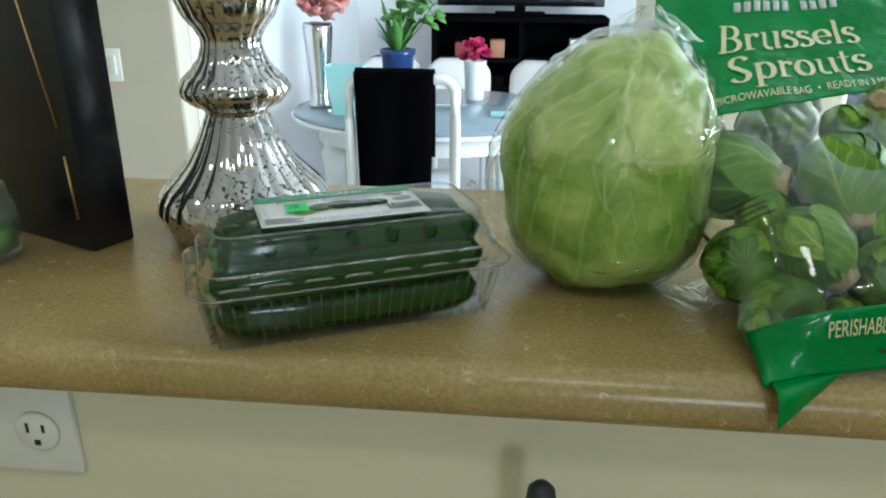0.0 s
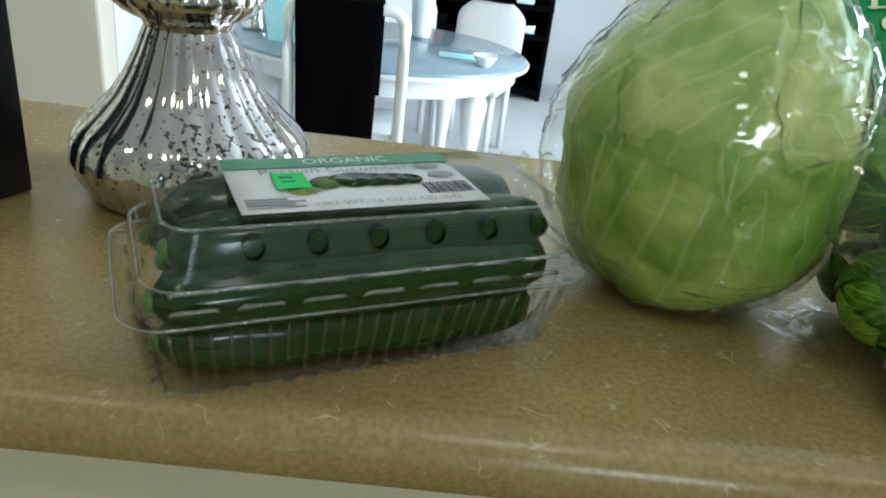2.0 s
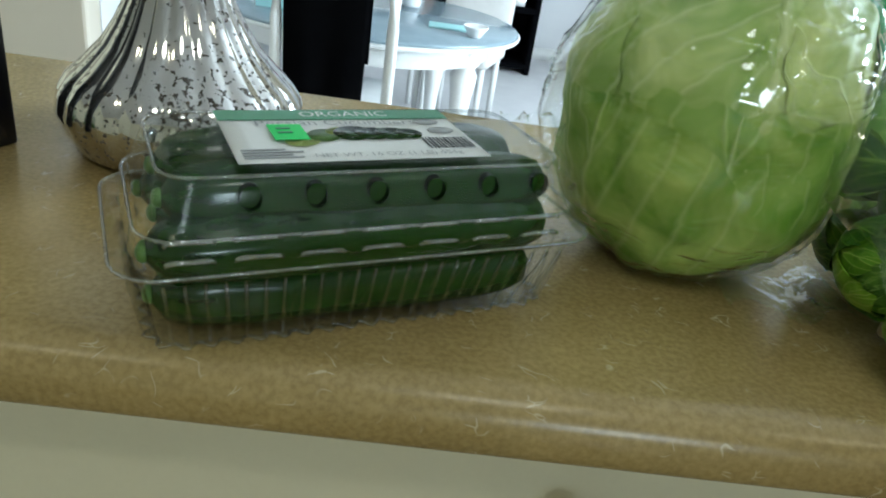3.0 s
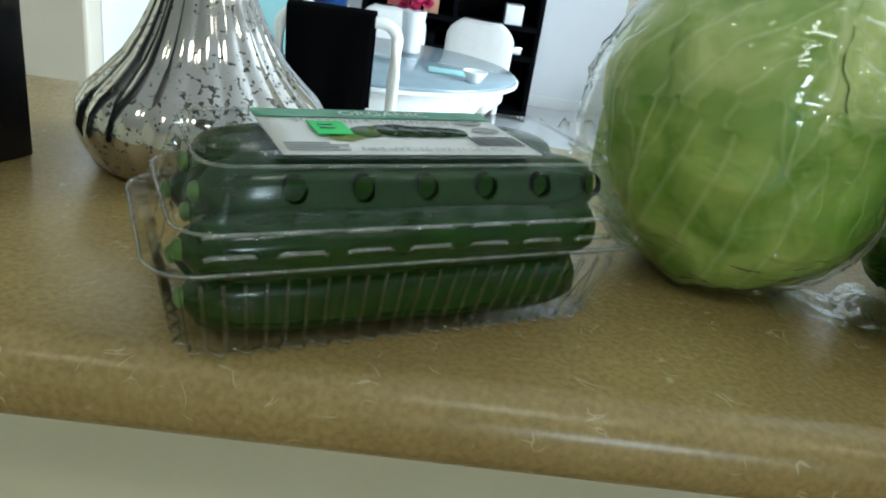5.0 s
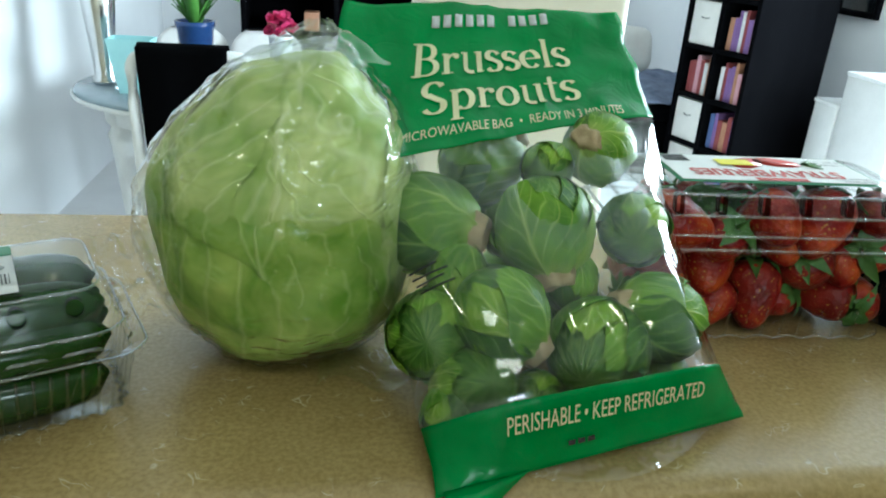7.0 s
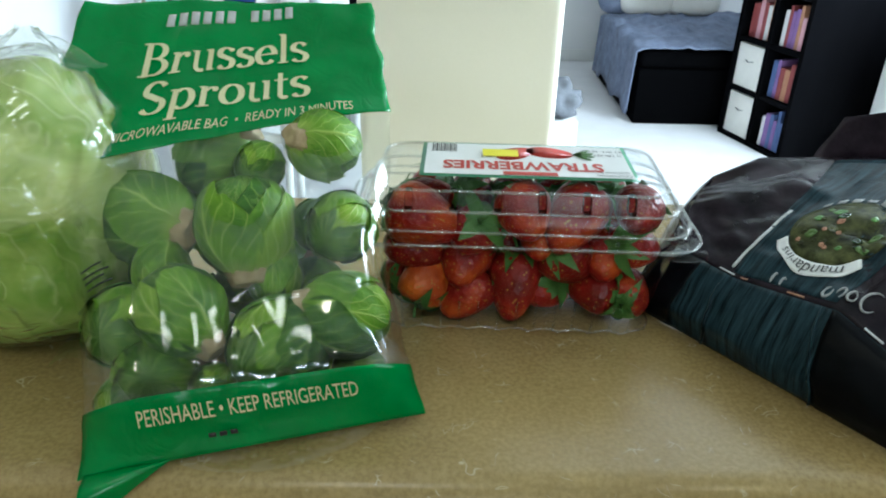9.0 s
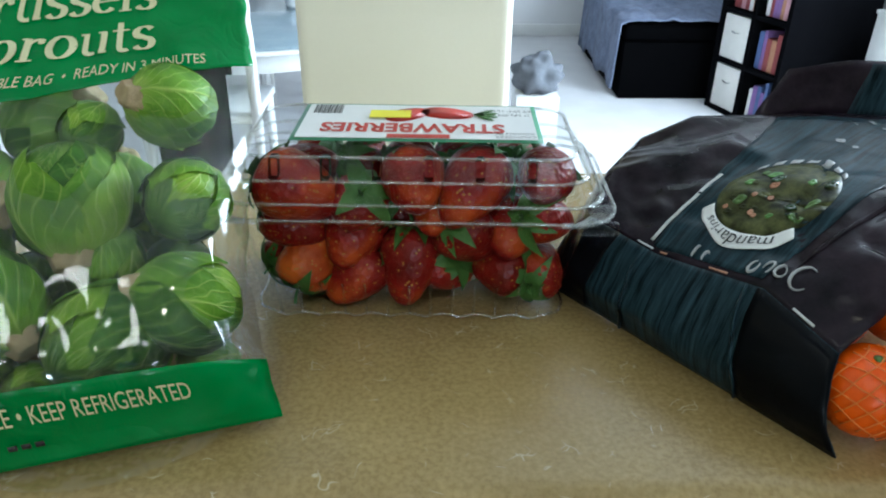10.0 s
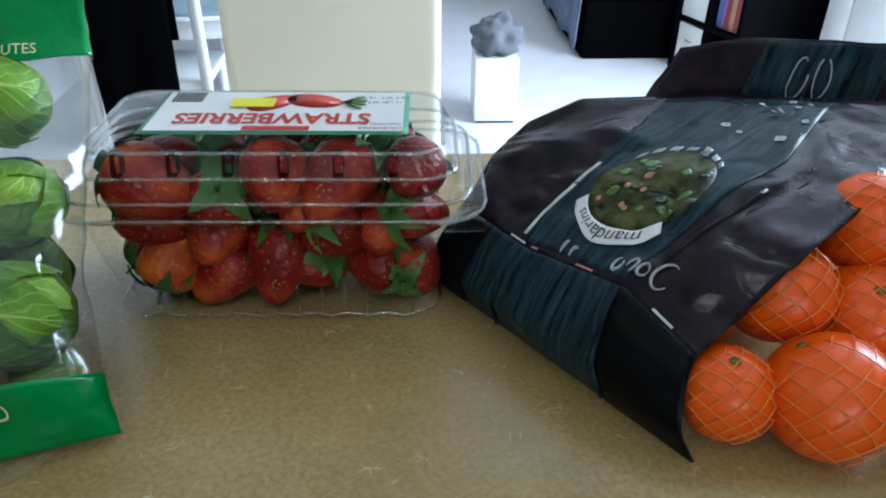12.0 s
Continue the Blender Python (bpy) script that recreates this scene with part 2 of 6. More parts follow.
def veined(name, dark, mid, vein, rows=5.0, strength=0.5, rough=0.42, blotch=55.0, net=5.0, heel=1.0, relief=0.45, fine_net=0.15, sway=0.22, sway_scale=90.0):
    """Leaf with a pale midrib, forked side veins and a fine net, blanched towards its base."""
    m, nt, p = material(name)
    uv = nt.nodes.new("ShaderNodeUVMap")
    uv.uv_map = "leaf"
    obj = coords(nt)
    wander = node(nt, "ShaderNodeTexNoise", Scale=sway_scale, Detail=2.0)
    nt.links.new(obj, wander.inputs["Vector"])
    sep = nt.nodes.new("ShaderNodeSeparateXYZ")
    nt.links.new(uv.outputs[0], sep.inputs[0])
    shift = math_node(nt, "MULTIPLY_ADD", wander.outputs["Fac"], sway, -0.5 * sway)
    across = math_node(nt, "ABSOLUTE", math_node(nt, "ADD", math_node(nt, "MULTIPLY_ADD", sep.outputs[0], 2.0, -1.0), shift))
    up = math_node(nt, "ADD", sep.outputs[1], shift)
    # midrib, wide at the base
    wide = math_node(nt, "MULTIPLY_ADD", up, -0.075, 0.095)
    rib = math_node(nt, "SUBTRACT", 1.0, math_node(nt, "DIVIDE", across, wide), clamp=True)
    # side veins leave the midrib at a slant
    slant = math_node(nt, "MULTIPLY", math_node(nt, "MULTIPLY_ADD", across, -0.85, up), rows)
    gap = math_node(nt, "PINGPONG", slant, 0.5)
    thin = math_node(nt, "MULTIPLY_ADD", across, -0.07, 0.15)
    side = math_node(nt, "SUBTRACT", 1.0, math_node(nt, "DIVIDE", gap, thin), clamp=True)
    cells = node(nt, "ShaderNodeTexVoronoi", Scale=net)
    cells.feature = "DISTANCE_TO_EDGE"
    nt.links.new(uv.outputs[0], cells.inputs["Vector"])
    mesh_ = math_node(nt, "MULTIPLY_ADD", cells.outputs["Distance"], -16.0, 1.0, clamp=True)
    lines = math_node(nt, "MAXIMUM", rib, math_node(nt, "MAXIMUM", math_node(nt, "MULTIPLY", side, 0.62), math_node(nt, "MULTIPLY", mesh_, fine_net)))
    tone = node(nt, "ShaderNodeTexNoise", Scale=blotch, Detail=4.0, Roughness=0.6, Distortion=0.6)
    nt.links.new(obj, tone.inputs["Vector"])
    base = ramp(nt, tone.outputs["Fac"], [(0.34, dark), (0.66, mid)])
    pale = math_node(nt, "MULTIPLY", math_node(nt, "MULTIPLY_ADD", up, -2.6, 0.75, clamp=True), heel)
    fac = math_node(nt, "MAXIMUM", math_node(nt, "MULTIPLY", lines, strength), pale)
    mix = nt.nodes.new("ShaderNodeMix")
    mix.data_type = "RGBA"
    nt.links.new(fac, mix.inputs[0])
    nt.links.new(base.outputs[0], mix.inputs[6])
    mix.inputs[7].default_value = (*vein, 1)
    nt.links.new(mix.outputs[2], p.inputs["Base Color"])
    p.inputs["Roughness"].default_value = rough
    p.inputs["Specular IOR Level"].default_value = 0.3
    high = math_node(nt, "MULTIPLY_ADD", tone.outputs["Fac"], 2.2, math_node(nt, "MULTIPLY", lines, 0.5))
    bump(nt, p, high, relief, 0.0014)
    return m


def printed_film(name, dark, light, through_light=0.4, rough=0.2):
    """Printed plastic film that lets some of the light behind it through."""
    m, nt, p = material(name)
    v = coords(nt)
    tone = node(nt, "ShaderNodeTexNoise", Scale=25.0, Detail=4.0)
    nt.links.new(v, tone.inputs["Vector"])
    r = ramp(nt, tone.outputs["Fac"], [(0.3, dark), (0.7, light)])
    nt.links.new(r.outputs[0], p.inputs["Base Color"])
    p.inputs["Roughness"].default_value = rough
    crease = node(nt, "ShaderNodeTexNoise", Scale=38.0, Detail=2.0, Distortion=1.2)
    nt.links.new(v, crease.inputs["Vector"])
    bump(nt, p, math_node(nt, "ABSOLUTE", math_node(nt, "SUBTRACT", crease.outputs["Fac"], 0.5)), 0.3, 0.006)
    glow = nt.nodes.new("ShaderNodeBsdfTranslucent")
    nt.links.new(r.outputs[0], glow.inputs[0])
    mx = node(nt, "ShaderNodeMixShader", Fac=through_light)
    nt.links.new(p.outputs[0], mx.inputs[1])
    nt.links.new(glow.outputs[0], mx.inputs[2])
    nt.links.new(mx.outputs[0], nt.nodes["Material Output"].inputs[0])
    return m


def berry_skin(name, deep, ripe_, tip):
    m, nt, p = material(name)
    v = coords(nt)
    tone = node(nt, "ShaderNodeTexNoise", Scale=45.0, Detail=3.0)
    nt.links.new(v, tone.inputs["Vector"])
    info = nt.nodes.new("ShaderNodeObjectInfo")
    ripe = node(nt, "ShaderNodeMath")
    ripe.operation = "MULTIPLY_ADD"
    ripe.inputs[1].default_value = 0.3
    nt.links.new(info.outputs["Random"], ripe.inputs[0])
    nt.links.new(tone.outputs["Fac"], ripe.inputs[2])
    base = ramp(nt, ripe.outputs[0], [(0.3, deep), (0.72, ripe_), (0.95, tip)])
    seed = node(nt, "ShaderNodeTexVoronoi", Scale=330.0)
    nt.links.new(v, seed.inputs["Vector"])
    dot = ramp(nt, seed.outputs["Distance"], [(0.13, (1, 1, 1)), (0.22, (0, 0, 0))])
    mix = nt.nodes.new("ShaderNodeMix")
    mix.data_type = "RGBA"
    nt.links.new(dot.outputs[0], mix.inputs[0])
    nt.links.new(base.outputs[0], mix.inputs[6])
    mix.inputs[7].default_value = (0.42, 0.2, 0.035, 1)
    nt.links.new(mix.outputs[2], p.inputs["Base Color"])
    p.inputs["Roughness"].default_value = 0.34
    p.inputs["Specular IOR Level"].default_value = 0.3
    bump(nt, p, seed.outputs["Distance"], 0.6, 0.0012)
    return m


def printed(name, dark, light, along, scale, turn=0.0, spec=0.08, rough=0.3):
    """Printed plastic film with streaky wood-like stripes."""
    m, nt, p = material(name)
    rot = node(nt, "ShaderNodeVectorRotate", Angle=radians(turn))
    rot.rotation_type = "Z_AXIS"
    nt.links.new(coords(nt), rot.inputs["Vector"])
    squash = nt.nodes.new("ShaderNodeMapping")
    squash.inputs["Scale"].default_value = along
    nt.links.new(rot.outputs[0], squash.inputs["Vector"])
    v = squash.outputs[0]
    streak = node(nt, "ShaderNodeTexNoise", Scale=scale, Detail=6.0, Roughness=0.7)
    nt.links.new(v, streak.inputs["Vector"])
    r = ramp(nt, streak.outputs["Fac"], [(0.36, dark), (0.66, light)])
    nt.links.new(r.outputs[0], p.inputs["Base Color"])
    p.inputs["Roughness"].default_value = rough
    p.inputs["Specular IOR Level"].default_value = spec
    crease = node(nt, "ShaderNodeTexNoise", Scale=45.0, Detail=3.0, Distortion=1.0)
    nt.links.new(coords(nt), crease.inputs["Vector"])
    bump(nt, p, crease.outputs["Fac"], 0.2, 0.004)
    return m


M_COUNTER = laminate()
M_CREAM = surface("cream wall paint", (0.72, 0.68, 0.5), (0.8, 0.76, 0.58), 4, 0.6, relief=0.15, fine=60)
M_PILLAR = surface("cream pillar paint", (0.8, 0.76, 0.65), (0.86, 0.82, 0.72), 3, 0.6, relief=0.2, fine=60)
M_BEIGE = surface("beige wall paint", (0.56, 0.5, 0.41), (0.62, 0.56, 0.46), 3, 0.65, relief=0.15, fine=70)
M_WHITE_WALL = surface("white wall paint", (0.76, 0.76, 0.78), (0.84, 0.84, 0.85), 3, 0.65, relief=0.12, fine=70)
M_CEILING = surface("white ceiling paint", (0.74, 0.74, 0.73), (0.82, 0.82, 0.8), 5, 0.8, relief=0.2, fine=50)
M_FLOOR = surface("pale grey carpet", (0.62, 0.61, 0.62), (0.74, 0.73, 0.73), 7, 0.9, relief=0.5, fine=45)
M_PLATE = surface("white switch plastic", (0.76, 0.75, 0.7), (0.82, 0.81, 0.76), 30, 0.35, relief=0.02)
M_DARK = surface("black rubber", (0.012, 0.012, 0.013), (0.025, 0.025, 0.027), 40, 0.5, relief=0.05)
M_BLACKWOOD = surface("black lacquered wood", (0.002, 0.0025, 0.005), (0.005, 0.006, 0.011), 12, 0.3, relief=0.08, stretch=(1, 1, 0.1))
M_GOLD = surface("dull gold inlay", (0.35, 0.24, 0.09), (0.5, 0.36, 0.15), 60, 0.35, 1.0, 0.1)
M_MERCURY = mercury()
M_CABBAGE = cabbage_skin("cabbage leaf", (0.3, 0.45, 0.075), (0.48, 0.6, 0.16), (0.68, 0.74, 0.33))
M_CABBAGE_LEAF = veined("cabbage wrapper leaf", (0.24, 0.4, 0.05), (0.68, 0.75, 0.29), (0.8, 0.83, 0.48), 4.0, 0.5, 0.4, 22.0, 5.0, 0.5, 0.7, 0.08, 0.5, 22.0)
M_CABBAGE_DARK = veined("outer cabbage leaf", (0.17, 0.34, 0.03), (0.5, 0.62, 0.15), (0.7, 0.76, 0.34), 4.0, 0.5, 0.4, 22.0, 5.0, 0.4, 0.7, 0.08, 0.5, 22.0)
M_SPROUT = sprout_skin("sprout heart", (0.03, 0.1, 0.006), (0.09, 0.22, 0.016), (0.3, 0.44, 0.09))
M_SPROUT_LEAF = veined("sprout leaf", (0.06, 0.17, 0.008), (0.16, 0.33, 0.02), (0.55, 0.66, 0.17))
M_SPROUT_DARK = veined("outer sprout leaf", (0.016, 0.07, 0.005), (0.055, 0.16, 0.012), (0.3, 0.46, 0.08), strength=0.6)
M_SPROUT_PALE = veined("pale sprout leaf", (0.11, 0.25, 0.013), (0.25, 0.42, 0.036), (0.62, 0.7, 0.23))
M_STEM = surface("cut sprout stem", (0.24, 0.17, 0.08), (0.6, 0.47, 0.28), 170, 0.6, relief=0.5)
M_CUCUMBER = surface("cucumber skin", (0.0012, 0.012, 0.001), (0.018, 0.07, 0.0045), 40, 0.2, relief=0.03, stretch=(0.25, 1, 1), fine=5)
M_CUC_TIP = surface("cucumber tip", (0.05, 0.12, 0.02), (0.12, 0.22, 0.045), 70, 0.45, relief=0.3)
M_BERRY = berry_skin("strawberry skin", (0.07, 0.0025, 0.0025), (0.25, 0.008, 0.006), (0.48, 0.07, 0.01))
M_BERRY_PALE = berry_skin("half ripe strawberry skin", (0.3, 0.016, 0.006), (0.62, 0.13, 0.014), (0.72, 0.3, 0.05))
M_CALYX = surface("strawberry leaf", (0.03, 0.1, 0.015), (0.09, 0.2, 0.035), 90, 0.5, relief=0.3)
M_PEEL = surface("mandarin peel", (0.8, 0.09, 0.0), (0.92, 0.14, 0.0), 14, 0.24, relief=0.5, fine=26, spec=0.4)
M_NET = surface("orange net cord", (0.78, 0.16, 0.01), (0.88, 0.26, 0.03), 80, 0.4, relief=0.1)
M_SHELL = film("clear clamshell plastic", (0.975, 0.985, 0.985), 0.0, 1.0, 0.25, 30, 0.07, face=0.006)
# milky bluish haze paints in the sheen of the lid slopes
M_SHELL_SHEEN = film("clamshell slope with painted sheen", (0.95, 0.975, 0.98), 0.024, 1.2, 0.2, 30, 0.14, face=0.01, milk=(0.75, 0.85, 0.9))
M_RIB = film("moulded clear rib", (0.97, 0.985, 0.985), 0.0, 1.6, 0.2, 60, 0.1, face=0.05)
# near-black tint puts the shade inside the vents into the plastic
M_VENT_SHADE = film("dark tinted vent shade", (0.14, 0.14, 0.14), 0.0, 1.0, 0.2, 60, 0.1, face=0.01)
M_WRAP = film("clear produce film", (0.97, 0.985, 0.975), 0.006, 1.9, 1.0, 36, 0.06, stretch=(1, 1, 2.2), face=0.07)
M_BAG = film("clear sprout bag film", (0.975, 0.99, 0.98), 0.0, 2.2, 1.0, 15, 0.06, stretch=(1.8, 1, 0.8), face=0.06)
M_BEAD = film("clear rolled plastic rim", (0.95, 0.97, 0.97), 0.004, 2.6, 0.6, 120, 0.1, face=0.16)
M_BAGGREEN = printed_film("green printed film", (0.004, 0.29, 0.05), (0.012, 0.4, 0.085), 0.38)
M_PRINT_CREAM = surface("cream print", (0.66, 0.69, 0.38), (0.78, 0.79, 0.5), 60, 0.35, relief=0.05)
M_PAPER = surface("white label paper", (0.72, 0.73, 0.72), (0.8, 0.81, 0.8), 60, 0.4, relief=0.04)
M_LABELGREEN = surface("green label ink", (0.05, 0.25, 0.12), (0.09, 0.32, 0.17), 60, 0.4, relief=0.02)
M_INK = surface("black ink", (0.015, 0.017, 0.018), (0.035, 0.037, 0.04), 80, 0.45, relief=0.02)
M_GREYINK = surface("grey ink", (0.3, 0.31, 0.32), (0.42, 0.43, 0.44), 80, 0.45, relief=0.02)
M_REDINK = surface("red ink", (0.4, 0.018, 0.012), (0.54, 0.035, 0.02), 80, 0.4, relief=0.02)
M_GREENSTICK = surface("bright green sticker", (0.03, 0.62, 0.1), (0.05, 0.74, 0.15), 60, 0.5, relief=0.02)
M_YELLOWSTICK = surface("bright yellow sticker", (0.78, 0.7, 0.02), (0.88, 0.8, 0.05), 60, 0.5, relief=0.02)
M_MBAG = printed("dark violet printed film", (0.004, 0.0035, 0.006), (0.034, 0.023, 0.033), (1, 1, 1), 14, spec=0.15, rough=0.18)
M_MTEAL = printed("slate blue wood print", (0.0015, 0.004, 0.006), (0.031, 0.064, 0.082), (5.0, 0.3, 0.3), 70, 52)
M_MNAVY = printed("near black navy film", (0.001, 0.0015, 0.002), (0.003, 0.004, 0.006), (1, 1, 1), 22)
M_MPIC = printed("orchard picture print", (0.006, 0.008, 0.004), (0.11, 0.12, 0.045), (1, 1, 1), 75)
M_PALEINK = surface("pale grey print", (0.5, 0.52, 0.52), (0.66, 0.68, 0.68), 70, 0.35, relief=0.05)
M_CHAIRWHITE = surface("white painted wood", (0.7, 0.7, 0.69), (0.8, 0.8, 0.79), 14, 0.4, relief=0.08)
M_BLACKCLOTH = surface("black cloth", (0.0008, 0.0008, 0.001), (0.002, 0.002, 0.0025), 30, 1.0, relief=0.3, fine=20, spec=0.02)
M_TABLETOP = surface("blue grey table top", (0.19, 0.25, 0.29), (0.27, 0.34, 0.38), 6, 0.18, relief=0.02)
M_UPHOLSTERY = surface("cream upholstery", (0.6, 0.58, 0.56), (0.7, 0.68, 0.66), 25, 0.9, relief=0.3, fine=16)
M_BLUEPOT = surface("blue glazed pot", (0.01, 0.035, 0.13), (0.02, 0.06, 0.2), 30, 0.2, relief=0.05)
M_WHITEPOT = surface("white glazed pot", (0.74, 0.75, 0.77), (0.82, 0.83, 0.84), 30, 0.25, relief=0.03)
M_PLANT = surface("house plant leaf", (0.03, 0.12, 0.02), (0.13, 0.32, 0.05), 30, 0.45, relief=0.2)
M_PINK = surface("magenta petals", (0.42, 0.015, 0.09), (0.62, 0.04, 0.16), 60, 0.6, relief=0.3)
M_BLUSH = surface("blush petals", (0.6, 0.22, 0.2), (0.78, 0.42, 0.38), 50, 0.6, relief=0.3)
M_SILVER = surface("brushed silver", (0.5, 0.5, 0.5), (0.7, 0.7, 0.7), 30, 0.2, 1.0, 0.05)
M_TEAL = surface("pale aqua card", (0.36, 0.66, 0.68), (0.46, 0.76, 0.77), 20, 0.5, relief=0.03)
M_BLACKFURN = surface("black brown veneer", (0.002, 0.002, 0.0025), (0.005, 0.005, 0.006), 10, 0.7, relief=0.1, stretch=(1, 1, 0.15), spec=0.0)
M_BLANKET = surface("grey blue blanket", (0.05, 0.065, 0.11), (0.26, 0.3, 0.42), 14, 0.95, relief=0.6, fine=9)
M_GREYFUR = surface("charcoal cloth", (0.07, 0.075, 0.09), (0.17, 0.18, 0.2), 20, 0.95, relief=0.6, fine=9)
M_PILLOW = surface("off white pillow linen", (0.64, 0.62, 0.58), (0.74, 0.72, 0.68), 20, 0.9, relief=0.3, fine=14)
M_BASKET = surface("white storage box card", (0.68, 0.66, 0.62), (0.78, 0.76, 0.72), 20, 0.6, relief=0.15)
M_SCREEN = surface("black screen glass", (0.004, 0.005, 0.006), (0.008, 0.009, 0.01), 10, 0.1, relief=0.0)
M_GLASS = film("clear jar glass", (0.93, 0.96, 0.95), 0.03, 1.2, 0.05, 20, 0.02)
M_BOOKS = [surface("book cloth %s" % n, d, l, 40, 0.6, relief=0.1) for n, d, l in (
    ("red", (0.2, 0.03, 0.035), (0.28, 0.06, 0.06)), ("blue", (0.05, 0.09, 0.22), (0.09, 0.14, 0.32)), ("white", (0.6, 0.6, 0.6), (0.72, 0.72, 0.72)),
    ("violet", (0.16, 0.08, 0.25), (0.24, 0.13, 0.34)), ("orange", (0.36, 0.16, 0.09), (0.46, 0.24, 0.14)), ("pink", (0.5, 0.25, 0.3), (0.62, 0.36, 0.4)))]


# ---- mesh helpers ----
def part(name, bm, mat, parent=None, label="", smooth=True, m=None):
    me = bpy.data.meshes.new(name)
    bmesh.ops.recalc_face_normals(bm, faces=bm.faces)
    bm.to_mesh(me)
    bm.free()
    if smooth:
        for f in me.polygons:
            f.use_smooth = True
    me.materials.append(mat)
    ob = new(name, me)
    if parent is not None:
        ob.parent = parent
    if m is not None:
        ob.matrix_basis = m
    if label:
        ob["label"] = label
    return ob


def sharp(ob, angle=35):
    """Shades smooth only across edges flatter than the angle."""
    ob.data.shade_smooth()
    ob.data.set_sharp_from_angle(angle=radians(angle))
    return ob


def box(x0, y0, z0, x1, y1, z1, bevel=0.0, seg=2):
    bm = bmesh.new()
    bmesh.ops.create_cube(bm, size=1.0, matrix=Matrix.Translation(((x0 + x1) / 2, (y0 + y1) / 2, (z0 + z1) / 2)) @ Matrix.Diagonal((x1 - x0, y1 - y0, z1 - z0, 1)))
    if bevel:
        bmesh.ops.bevel(bm, geom=bm.edges[:], offset=bevel, segments=seg, affect="EDGES", profile=0.5)
    return bm


def block(name, lo, hi, mat, parent=None, bevel=0.003, label="", m=None):
    return sharp(part(name, box(*lo, *hi, bevel), mat, parent, label, m=m))


def lathe(profile, seg=48, shape=None):
    """Turns (radius, z) pairs round z; shape(angle, i) scales the radius."""
    bm = bmesh.new()
    rings = []
    for i, (r, z) in enumerate(profile):
        if r < 1e-6:
            rings.append([bm.verts.new((0, 0, z))])
        else:
            ring = []
            for k in range(seg):
                a = 2 * math.pi * k / seg
                q = r * (shape(a, i) if shape else 1.0)
                ring.append(bm.verts.new((q * math.cos(a), q * math.sin(a), z)))
            rings.append(ring)
    for a, b in zip(rings, rings[1:]):
        for k in range(seg):
            j = (k + 1) % seg
            if len(a) == 1 and len(b) > 1:
                bm.faces.new((a[0], b[k], b[j]))
            elif len(b) == 1 and len(a) > 1:
                bm.faces.new((a[k], a[j], b[0]))
            elif len(a) > 1:
                bm.faces.new((a[k], a[j], b[j], b[k]))
    return bm


def sheet(f, nu, nv, keep=None, leaf=None):
    """A grid surface f(u, v), u and v from 0 to 1; keep(u, v) of a cell's middle says whether it stays; leaf(u, v) gives leaf coordinates for veins."""
    bm = bmesh.new()
    vs = [[bm.verts.new(f(i / nu, j / nv)) for j in range(nv + 1)] for i in range(nu + 1)]
    layer = bm.loops.layers.uv.new("leaf") if leaf else None
    for i in range(nu):
        for j in range(nv):
            if keep is None or keep((i + 0.5) / nu, (j + 0.5) / nv):
                face = bm.faces.new((vs[i][j], vs[i + 1][j], vs[i + 1][j + 1], vs[i][j + 1]))
                if leaf:
                    for loop, (a, b) in zip(face.loops, ((i, j), (i + 1, j), (i + 1, j + 1), (i, j + 1))):
                        loop[layer].uv = leaf(a / nu, b / nv)
    loose = [v for v in bm.verts if not v.link_faces]
    bmesh.ops.delete(bm, geom=loose, context="VERTS")
    return bm


def thicken(bm, t):
    bmesh.ops.recalc_face_normals(bm, faces=bm.faces)
    bmesh.ops.solidify(bm, geom=bm.faces[:], thickness=t)
    return bm


def tube(points, r, seg=6, closed=False, bm=None, taper=None):
    bm = bm or bmesh.new()
    pts = [Vector(p) for p in points]
    n = len(pts)
    rings = []
    for i, p in enumerate(pts):
        a = pts[(i - 1) % n] if (closed or i > 0) else p
        b = pts[(i + 1) % n] if (closed or i < n - 1) else p
        d = (b - a).normalized() if (b - a).length > 1e-9 else Vector((0, 0, 1))
        side = d.cross(Vector((0, 0, 1)))
        if side.length < 1e-3:
            side = d.cross(Vector((1, 0, 0)))
        side.normalize()
        up = side.cross(d)
        q = r * (taper(i / max(1, n - 1)) if taper else 1.0)
        rings.append([bm.verts.new(p + q * (math.cos(2 * math.pi * k / seg) * side + math.sin(2 * math.pi * k / seg) * up)) for k in range(seg)])
    for i in range(n if closed else n - 1):
        a, b = rings[i], rings[(i + 1) % n]
        for k in range(seg):
            bm.faces.new((a[k], a[(k + 1) % seg], b[(k + 1) % seg], b[k]))
    if not closed:
        bm.faces.new(rings[0][::-1])
        bm.faces.new(rings[-1])
    return bm


def empty(name, m, label="", category="", group="", kind=""):
    ob = new(name)
    ob.matrix_basis = m
    ob.empty_display_size = 0.02
    return tagged(ob, label, category, group, kind)


